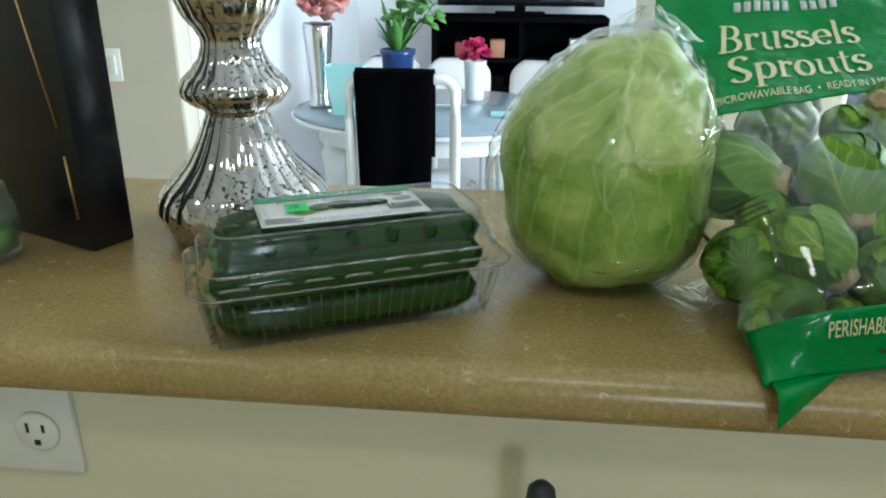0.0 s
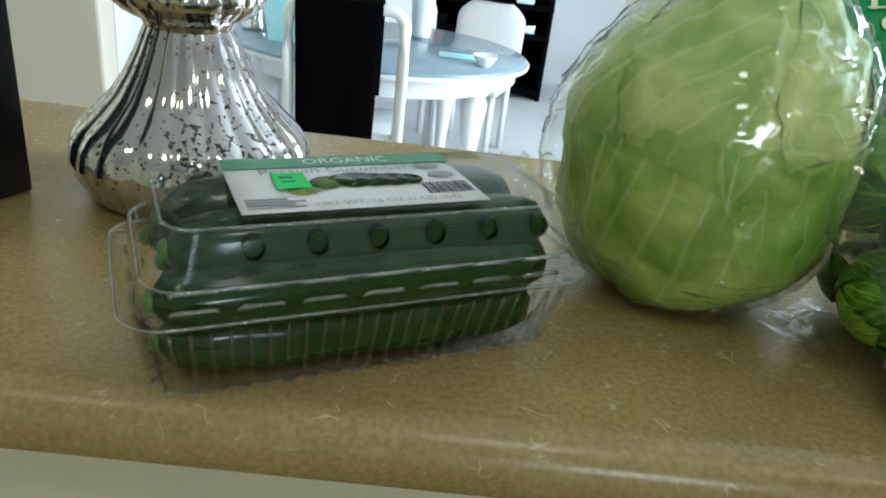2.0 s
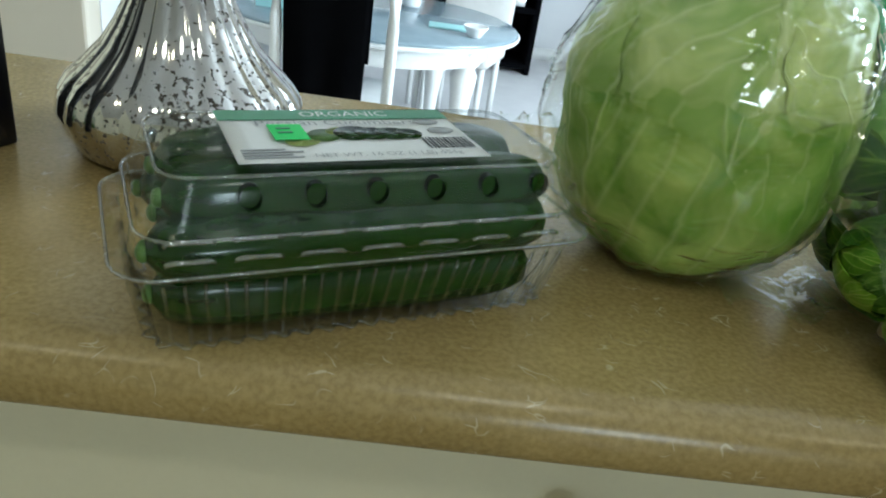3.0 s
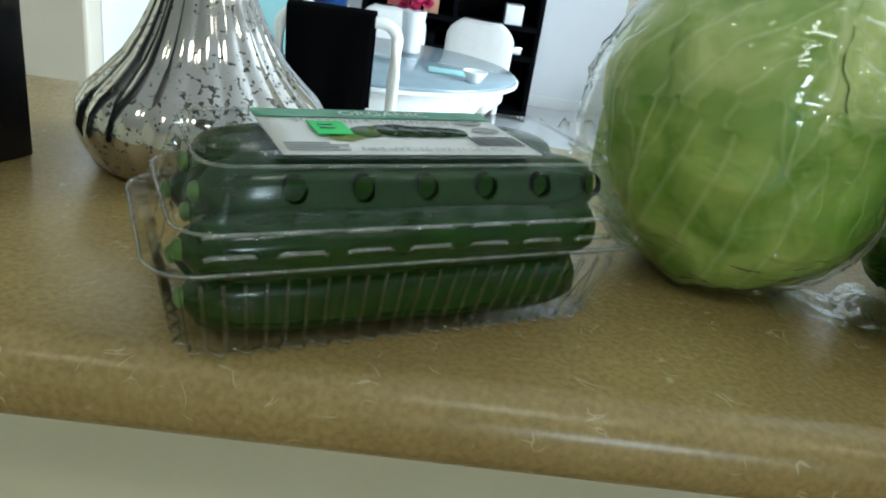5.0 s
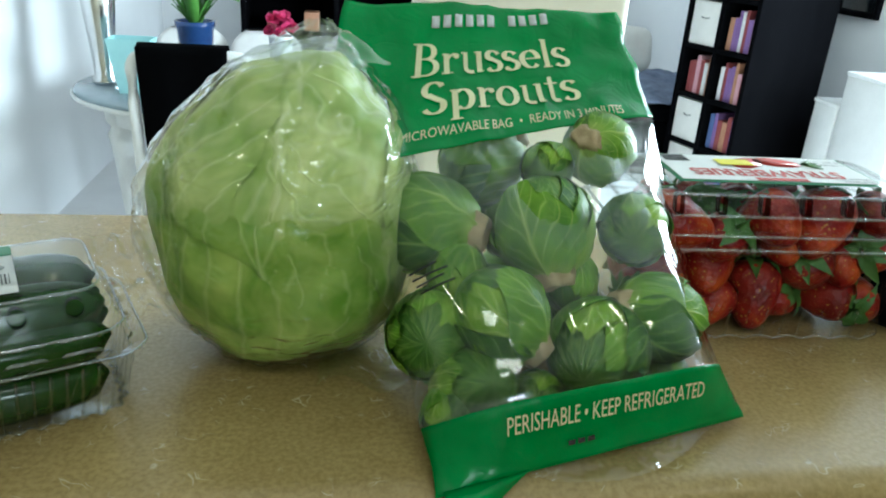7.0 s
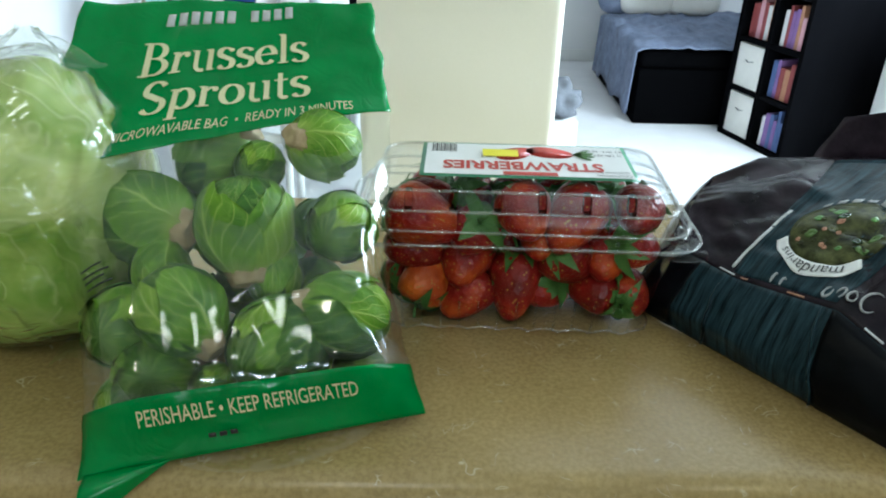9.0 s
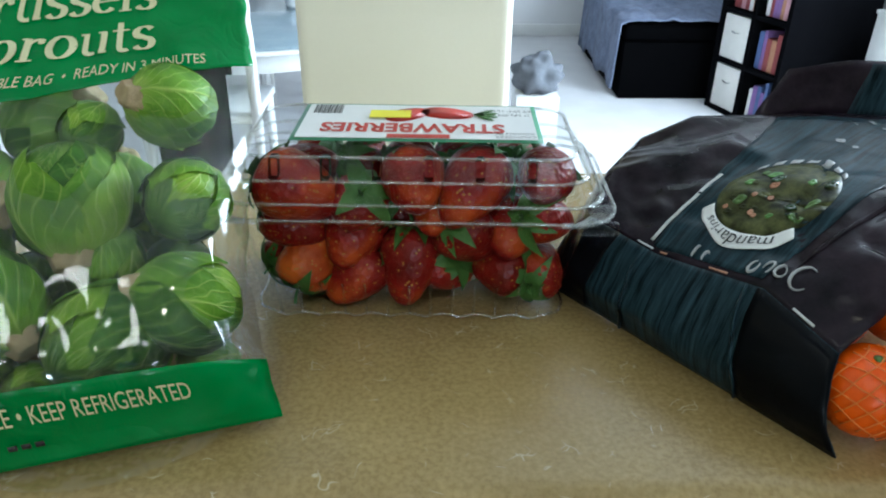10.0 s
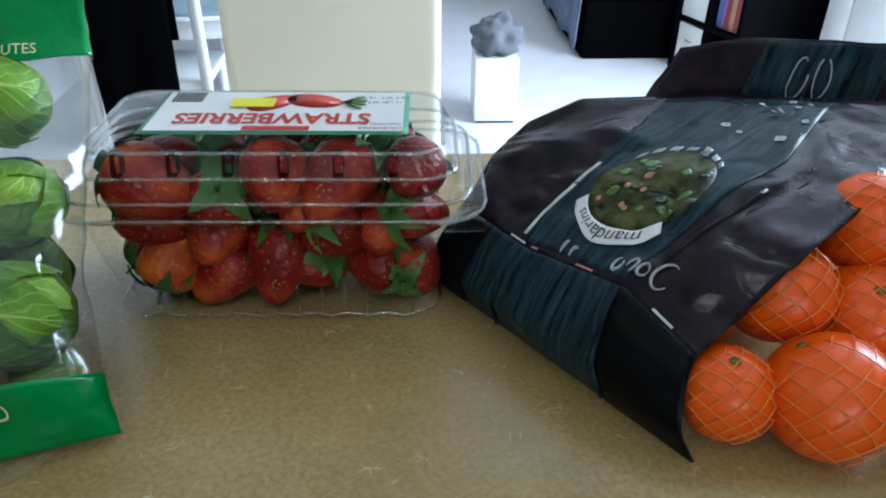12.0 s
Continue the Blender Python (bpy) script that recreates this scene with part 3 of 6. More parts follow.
def lettering(name, text, size, mat, parent, place, align="CENTER", label="", squeeze=1.0, bold=0.0, split=False):
    """Built-in font letters laid on a surface by place(x, y) -> point."""
    cu = bpy.data.curves.new(name, "FONT")
    cu.body, cu.size, cu.align_x, cu.align_y, cu.resolution_u = text, size, align, "CENTER", 3
    cu.offset = bold
    tmp = bpy.data.objects.new(name, cu)
    scene.collection.objects.link(tmp)
    me = bpy.data.meshes.new_from_object(tmp.evaluated_get(bpy.context.evaluated_depsgraph_get()))
    bpy.data.objects.remove(tmp)
    for v in me.vertices:
        v.co = place(v.co.x * squeeze, v.co.y)
    me.materials.clear()
    me.materials.append(mat)
    if split:
        # each letter a mesh of its own: islands of connected vertices
        parentof = list(range(len(me.vertices)))
        def root(i):
            while parentof[i] != i:
                parentof[i] = parentof[parentof[i]]
                i = parentof[i]
            return i
        for e in me.edges:
            parentof[root(e.vertices[0])] = root(e.vertices[1])
        groups = {}
        for f in me.polygons:
            groups.setdefault(root(f.vertices[0]), []).append(f)
        for faces in groups.values():
            ids = sorted({i for f in faces for i in f.vertices})
            at = {i: n for n, i in enumerate(ids)}
            one = bpy.data.meshes.new("letter")
            one.from_pydata([me.vertices[i].co[:] for i in ids], [], [[at[i] for i in f.vertices] for f in faces])
            one.materials.append(mat)
            new("letter", one).parent = parent
        bpy.data.meshes.remove(me)
        return None
    ob = new(name, me)
    ob.parent = parent
    if label:
        ob["label"] = label
    return ob


def arc(cx, cy, rx, ry, a0, a1, n=16):
    return [(cx + rx * math.cos(radians(a0 + (a1 - a0) * k / n)), cy + ry * math.sin(radians(a0 + (a1 - a0) * k / n))) for k in range(n + 1)]


def glyph(ch):
    """Strokes (points, fixed width or None for a broad pen) of a bold serif letter, and its advance, in units of its size."""
    bar = 0.034
    def serif(x0, x1, y):
        return ([(x0, y), (x1, y)], bar)
    if ch == "B":
        return [([(0.13, 0), (0.13, 0.72)], 0.115), (arc(0.26, 0.545, 0.17, 0.158, 90, -90), None), (arc(0.27, 0.2, 0.21, 0.185, 90, -90), None), ([(0.1, 0.703), (0.28, 0.703)], bar), ([(0.1, 0.386), (0.29, 0.386)], bar), serif(0.01, 0.29, 0.017), serif(0.01, 0.16, 0.703)], 0.56
    if ch == "r":
        return [([(0.12, 0), (0.12, 0.49)], 0.105), (arc(0.27, 0.3, 0.13, 0.16, 165, 70), 0.05), (arc(0.315, 0.415, 0.03, 0.03, 0, 360, 10), 0.06), serif(0.02, 0.24, 0.016), serif(0.03, 0.12, 0.475)], 0.38
    if ch == "u":
        return [([(0.12, 0.49), (0.12, 0.15)] + arc(0.24, 0.15, 0.12, 0.135, 180, 290, 8), 0.085), ([(0.39, 0.49), (0.39, 0.0)], 0.1), serif(0.03, 0.12, 0.475), serif(0.3, 0.39, 0.475), serif(0.39, 0.47, 0.016)], 0.5
    if ch in "sS":
        w, h = (0.125, 0.13) if ch == "s" else (0.17, 0.188)
        cx = 0.19 if ch == "s" else 0.25
        top = arc(cx, 3 * h - 0.012, w, h * 0.95, 25, 270)
        low = arc(cx, h + 0.002, w * 1.05, h, 90, -155)
        t = 0.09 if ch == "s" else 0.115
        return [(top, None), (low, None), ([top[0], (top[0][0] + 0.005, top[0][1] + h * 0.42)], 0.03), ([low[-1], (low[-1][0] - 0.005, low[-1][1] - h * 0.4)], 0.03), ([(cx - w * 0.62, 2 * h + t * 0.55), (cx + w * 0.62, 2 * h - t * 0.55)], t)], 0.37 if ch == "s" else 0.51
    if ch == "e":
        return [(arc(0.23, 0.25, 0.165, 0.235, 0, 320, 26), None), ([(0.08, 0.265), (0.38, 0.265)], bar)], 0.45
    if ch == "l":
        return [([(0.12, 0), (0.12, 0.74)], 0.105), serif(0.02, 0.22, 0.016), serif(0.03, 0.12, 0.724)], 0.25
    if ch == "p":
        return [([(0.12, -0.22), (0.12, 0.49)], 0.105), (arc(0.27, 0.25, 0.16, 0.235, -130, 130, 22), None), serif(0.02, 0.24, -0.204), serif(0.03, 0.12, 0.475)], 0.51
    if ch == "o":
        return [(arc(0.24, 0.25, 0.175, 0.235, 0, 360, 28), None)], 0.48
    if ch == "t":
        return [([(0.14, 0.64), (0.14, 0.12)] + arc(0.22, 0.12, 0.08, 0.1, 180, 310, 8), 0.09), serif(0.02, 0.28, 0.475)], 0.32
    return [], 0.3


def serif_word(text, size, mat, parent, place):
    """Bold serif letters laid on a surface by place(x, y, lift); each letter is a mesh."""
    total = sum(glyph(ch)[1] for ch in text) * size
    x0 = -total / 2
    for ch in text:
        strokes, step = glyph(ch)
        bm = bmesh.new()
        for n, (pts, fixed) in enumerate(strokes):
            if len(pts) == 2:
                pts = [(pts[0][0] + (pts[1][0] - pts[0][0]) * k / 6, pts[0][1] + (pts[1][1] - pts[0][1]) * k / 6) for k in range(7)]
            rails = []
            for k, p in enumerate(pts):
                a, b = pts[max(0, k - 1)], pts[min(len(pts) - 1, k + 1)]
                dx, dy = b[0] - a[0], b[1] - a[1]
                ln = math.hypot(dx, dy) or 1.0
                w = fixed if fixed else 0.034 + 0.085 * (abs(dy) / ln) ** 1.3
                ox, oy = -dy / ln * w / 2, dx / ln * w / 2
                rails.append([bm.verts.new(place(x0 + size * (p[0] + q * ox), size * (p[1] + q * oy - 0.36), 0.00012 * n)) for q in (1, -1)])
            for p, q in zip(rails, rails[1:]):
                bm.faces.new((p[0], p[1], q[1], q[0]))
        part("letter", bm, mat, parent, smooth=False)
        x0 += step * size


def ellipsoid(rx, ry, rz, seg=24, rings=16, wob=0.0, freq=3.0, seed=0.0):
    bm = bmesh.new()
    bmesh.ops.create_uvsphere(bm, u_segments=seg, v_segments=rings, radius=1.0)
    for v in bm.verts:
        k = 1 + wob * noise.noise(v.co * freq + Vector((seed, seed * 1.7, 3.1 * seed)))
        v.co = Vector((v.co.x * rx * k, v.co.y * ry * k, v.co.z * rz * k))
    return bm


def ease(t):
    t = min(1.0, max(0.0, t))
    return t * t * (3 - 2 * t)


def poly(pts, vs):
    """A point on a polyline, vs in 0..1 by knot positions."""
    for (a, p), (b, q) in zip(pts, pts[1:]):
        if vs <= b:
            return Vector(p).lerp(Vector(q), (vs - a) / (b - a))
    return Vector(pts[-1][1])


# ---- the room ----
def wall_with_hole(name, axis, at, thick, a0, a1, z1, hole, mat, label):
    """A wall across x (axis 'x': spans x, at y) or y, with one window opening (b0, b1, z0, z1) through it."""
    bm = bmesh.new()
    b0, b1, s0, s1 = hole
    for lo, hi, p, q in ((a0, b0, 0, z1), (b1, a1, 0, z1), (b0, b1, 0, s0), (b0, b1, s1, z1)):
        c, d = ((lo, at, p), (hi, at + thick, q)) if axis == "x" else ((at, lo, p), (at + thick, hi, q))
        bmesh.ops.create_cube(bm, size=1.0, matrix=Matrix.Translation([(i + j) / 2 for i, j in zip(c, d)]) @ Matrix.Diagonal((*[j - i for i, j in zip(c, d)], 1)))
    bmesh.ops.remove_doubles(bm, verts=bm.verts, dist=1e-4)
    return tagged(part(name, bm, mat, smooth=False), label, "wall", kind="structure")


def window(name, axis, at, b0, b1, z0, z1):
    w = empty(name, pose(0, 0, 0), "white framed window letting in bright daylight", "window", kind="structure")
    def bar(n, c, d, e, f):
        lo, hi = ((c, at - 0.03, e), (d, at + 0.03, f)) if axis == "x" else ((at - 0.03, c, e), (at + 0.03, d, f))
        block(n, lo, hi, M_CHAIRWHITE, w, 0.004)
    bar("window_frame", b0, b0 + 0.05, z0, z1)
    bar("window_frame", b1 - 0.05, b1, z0, z1)
    bar("window_frame", b0 + 0.05, b1 - 0.05, z0, z0 + 0.05)
    bar("window_frame", b0 + 0.05, b1 - 0.05, z1 - 0.05, z1)
    return w


tagged(part("floor", box(-3.0, -2.8, -0.1, 3.3, 6.0, 0.0), M_FLOOR, smooth=False), "pale grey carpeted floor, bright with daylight", "floor", kind="structure")
tagged(part("ceiling", box(-3.0, -2.8, 2.5, 3.3, 6.0, 2.6), M_CEILING, smooth=False), "plain white painted ceiling", "ceiling", kind="structure")
tagged(part("wall_north", box(-3.0, 5.6, 0, 3.3, 5.72, 2.5), M_WHITE_WALL, smooth=False), "bright white painted wall behind the living room", "wall", kind="structure")
wall_with_hole("wall_east", "y", 3.0, 0.12, -2.6, 5.6, 2.5, (0.9, 2.6, 0.7, 2.2), M_WHITE_WALL, "white painted wall with a window")
tagged(part("wall_west", box(-2.92, -2.6, 0, -2.8, 2.3, 2.5), M_CREAM, smooth=False), "cream painted kitchen end wall", "wall", kind="structure")
tagged(part("wall_dining", box(-1.32, 2.42, 0, -1.2, 5.6, 2.5), M_WHITE_WALL, smooth=False), "bright white painted wall beside the dining table", "wall", kind="structure")
wall_with_hole("wall_south", "x", -2.62, 0.12, -2.8, 3.0, 2.5, (0.3, 1.4, 1.2, 2.1), M_CREAM, "cream painted kitchen wall")
window("window_1", "y", 3.06, 0.9, 2.6, 0.7, 2.2)
window("window_2", "x", -2.56, 0.3, 1.4, 1.2, 2.1)
tagged(part("wall_partition", box(-2.8, 2.3, 0, -1.2, 2.42, 2.5, 0.012), M_BEIGE, smooth=False), "beige painted wall with a light switch", "wall", kind="structure")
tagged(sharp(part("wall_pillar", box(0.262, 0.867, 0, 0.582, 1.12, 2.5, 0.018, 4), M_PILLAR)), "cream painted pillar with rounded corners behind the bar", "pillar", kind="structure")
tagged(part("wall_bar", box(-2.8, 0.035, 0, 3.0, 0.16, H - 0.042), M_CREAM, smooth=False), "pale cream half wall under the bar top", "wall", kind="structure")
tagged(sharp(part("baseboard", box(-2.8, 5.585, 0, 3.0, 5.6, 0.09, 0.003), M_CHAIRWHITE)), "white baseboard", "baseboard", kind="structure")


def bar_top():
    """Laminate top with a rolled front edge, swept along x."""
    prof = [(0.385, H - 0.042), (0.395, H - 0.03), (0.395, H - 0.008), (0.387, H)]
    prof += [(0.05, H)] + [(0.019 - 0.019 * math.sin(a), H - 0.019 + 0.019 * math.cos(a)) for a in np.linspace(0, math.pi / 2, 10)]
    prof += [(0.019 - 0.019 * math.cos(a), H - 0.024 - 0.014 * math.sin(a)) for a in np.linspace(0, math.pi / 2, 7)] + [(0.034, H - 0.038), (0.034, H - 0.042)]
    bm = bmesh.new()
    xs = np.linspace(-2.79, 2.99, 24)
    rings = [[bm.verts.new((x, y, z)) for y, z in prof] for x in xs]
    n = len(prof)
    for a, b in zip(rings, rings[1:]):
        for k in range(n):
            bm.faces.new((a[k], a[(k + 1) % n], b[(k + 1) % n], b[k]))
    bm.faces.new(rings[0])
    bm.faces.new(rings[-1][::-1])
    return tagged(sharp(part("bar_top", bm, M_COUNTER), 50), "tan speckled laminate bar top with a rolled front edge", "countertop", kind="structure")


bar_top()


def outlet():
    o = empty("wall_outlet", pose(-0.325, 0.035, 0.985), "white wall outlet under the bar top", "outlet")
    block("cover_plate", (-0.058, -0.006, -0.036), (0.058, 0, 0.036), M_PLATE, o, 0.002)
    for cx in (-0.03, 0.03):
        s = part("socket", lathe([(0, 0.0), (0.0165, 0.0), (0.0165, 0.002), (0.015, 0.003), (0, 0.003)], 28), M_PLATE, o, m=pose(cx, -0.0062, 0, 90))
        for sx, sy, w, h in ((-0.006, 0.004, 0.0022, 0.008), (0.006, 0.004, 0.0022, 0.0065), (0, -0.008, 0.0045, 0.0045)):
            part("slot", box(sx - w / 2, sy - h / 2, 0.0028, sx + w / 2, sy + h / 2, 0.0034), M_DARK, s)
    return o


def light_switch():
    o = empty("light_switch", pose(-1.485, 2.3, 0.93), "white double rocker light switch on the beige wall", "switch")
    block("cover_plate", (-0.06, -0.006, -0.06), (0.06, 0, 0.06), M_PLATE, o, 0.002)
    for cx in (-0.026, 0.026):
        block("rocker", (cx - 0.016, -0.011, -0.034), (cx + 0.016, -0.0062, 0.034), M_PLATE, o, 0.002)


outlet()
light_switch()


# ---- on the bar: plaque, jar, candle holder ----
def plaque():
    d = math.degrees(math.atan2(0.41, -0.91))
    o = empty("black_plaque", pose(-0.313, 0.163, H, 0, 0, d - 180), "tall black lacquered box with thin gold lines on its face", "box")
    # local: x to the left face end, y into the depth
    body = sharp(part("body", box(-0.24, 0.0, 0.0, 0.0, 0.042, 0.36, 0.002), M_BLACKWOOD, o))
    for (x0, z0), (x1, z1) in (((-0.052, 0.25), (-0.018, 0.105)), ((-0.016, 0.082), (-0.0125, 0.028)), ((-0.075, 0.33), (-0.052, 0.25))):
        part("gold_line", tube([(x0, -0.0006, z0), (x1, -0.0006, z1)], 0.0013, 6), M_GOLD, o, "thin gold inlay line")
    return o


def glass_jar():
    o = empty("glass_jar", pose(-0.395, 0.14, H), "small clear glass jar beside the black box", "jar")
    part("glass", lathe([(0.0, 0.002), (0.026, 0.002), (0.03, 0.008), (0.03, 0.045), (0.026, 0.055), (0.026, 0.062), (0.0245, 0.062), (0.0245, 0.054), (0.028, 0.045), (0.028, 0.01), (0.0, 0.006)], 32), M_GLASS, o)
    part("filling", lathe([(0, 0.0065), (0.0265, 0.0105), (0.0268, 0.026), (0, 0.027)], 28), M_PLANT, o, "dark green filling")


def candle_holder():
    prof = [(0.0, 0.002), (0.068, 0.0), (0.074, 0.003), (0.080, 0.014), (0.0835, 0.027), (0.081, 0.037), (0.075, 0.046), (0.063, 0.057), (0.052, 0.068), (0.043, 0.081), (0.036, 0.094), (0.0315, 0.104),
            (0.029, 0.109), (0.031, 0.113), (0.042, 0.118), (0.05, 0.125), (0.0515, 0.131), (0.047, 0.139), (0.038, 0.147), (0.031, 0.156), (0.0275, 0.166), (0.0275, 0.172), (0.032, 0.18),
            (0.041, 0.19), (0.047, 0.203), (0.0485, 0.216), (0.045, 0.232), (0.036, 0.246), (0.03, 0.256), (0.032, 0.264), (0.05, 0.275), (0.058, 0.285), (0.058, 0.29), (0.045, 0.29), (0.0, 0.286)]
    # smooth the profile once
    fine = []
    for (a, b), (c, d) in zip(prof, prof[1:]):
        fine += [(a, b), ((a + c) / 2, (b + d) / 2)]
    fine.append(prof[-1])
    def flutes(a, i):
        z = fine[i][1]
        amp = 0.0 if z < 0.006 or z > 0.262 else 0.032 * min(1.0, (z - 0.006) / 0.02)
        return 1 + amp * (abs(math.sin(a * 10)) - 0.5)
    o = empty("candle_holder", pose(-0.203, 0.237, H, 0, 0, 7), "fluted mercury glass candle holder with speckled silvering", "candle holder")
    o.scale = (0.92, 0.92, 1)
    for name, lo, hi in (("base", 0.0, 0.109), ("ring", 0.109, 0.166), ("bulb", 0.166, 0.2641), ("cup", 0.2641, 0.3)):
        ids = [i for i, (r, z) in enumerate(fine) if lo - 1e-6 <= z <= hi + 1e-6]
        if name == "cup":
            ids = [ids[0] - 1] + ids
        part(name, lathe([fine[i] for i in ids], 200, lambda a, i: flutes(a, ids[i])), M_MERCURY, o)
    return o


plaque()
glass_jar()
candle_holder()


# ---- clamshell boxes ----
def rounded(hl, hw, r, s):
    """A point at s (0..1) of a rounded rectangle's outline, from the front left corner along the front."""
    a, b = 2 * (hl - r), 2 * (hw - r)
    q = math.pi * r / 2
    total = 2 * a + 2 * b + 4 * q
    d = (s % 1.0) * total
    for cx, cy, ang, ln in ((-hl + r, -hw, 0, a), (hl, -hw + r, 90, b), (hl - r, hw, 180, a), (-hl, hw - r, 270, b)):
        t = Vector((math.cos(radians(ang)), math.sin(radians(ang)), 0))
        n = Vector((t.y, -t.x, 0))
        if d <= ln:
            return Vector((cx, cy, 0)) + t * d, n
        d -= ln
        if d <= q:
            c = Vector((cx, cy, 0)) + t * ln - n * r
            w = d / r
            return c + n * (r * math.cos(w)) + t * (r * math.sin(w)), n * math.cos(w) + t * math.sin(w)
        d -= q
    return Vector((-hl + r, -hw, 0)), Vector((0, -1, 0))


def shell(rows, n, ribs=None, holes=(), cap_top=False, cap_bottom=False, square=2):
    """Lofts rounded rectangles (hl, hw, r, z); ribs(s, i) pushes outwards; holes are (x, z, half width, half height) on the front."""
    bm = bmesh.new()
    rings, mids = [], []
    for i, (hl, hw, r, z) in enumerate(rows):
        ring = []
        for k in range(n):
            p, nn = rounded(hl, hw, r, k / n)
            o = ribs(k / n, i) if ribs else 0.0
            ring.append(bm.verts.new((p.x + nn.x * o, p.y + nn.y * o, z)))
        rings.append(ring)
    for i, (a, b) in enumerate(zip(rings, rings[1:])):
        for k in range(n):
            j = (k + 1) % n
            c = (a[k].co + a[j].co + b[k].co + b[j].co) / 4
            if any(c.y < 0 and abs((c.x - hx) / hw_) ** square + abs((c.z - hz) / hh) ** square < 1 for hx, hz, hw_, hh in holes):
                continue
            bm.faces.new((a[k], a[j], b[j], b[k]))
    if cap_top:
        bm.faces.new(rings[-1])
    if cap_bottom:
        bm.faces.new(rings[0][::-1])
    return bm


def between(a, b, k):
    """k steps from row a to just before row b."""
    return [tuple(p + (q - p) * i / k for p, q in zip(a, b)) for i in range(k)]


def on_label(x0, y0, z, sx=1.0, flip=False):
    """Lays text flat at (x0, y0); flip turns it to be read from the far side."""
    s = -1.0 if flip else 1.0
    return lambda x, y: Vector((x0 + s * x * sx, y0 + s * y, z))


def bars(name, parent, x0, y0, widths, height, z, mat, gap=0.0009):
    """Upright printed bars side by side."""
    bm = bmesh.new()
    x = x0
    for w in widths:
        bmesh.ops.create_cube(bm, size=1.0, matrix=Matrix.Translation((x + w / 2, y0 + height / 2, z)) @ Matrix.Diagonal((w, height, 0.0003, 1)))
        x += w + gap
    return part(name, bm, mat, parent, smooth=False)


def flat(name, x0, y0, x1, y1, z, mat, parent, label="", t=0.0003):
    return part(name, box(x0, y0, z, x1, y1, z + t), mat, parent, label, smooth=False)


def shoulder_sheen(ob, z0, z1):
    """Gives a lid's sloping shoulder a pale haze that stands for its reflected light."""
    ob.data.materials.append(M_SHELL_SHEEN)
    for f in ob.data.polygons:
        if z0 < f.center.z < z1:
            f.material_index = 1


CUC = pose(-0.079, 0.077, H, 0, 0, 25.0) @ pose(0.006, 0, 0)


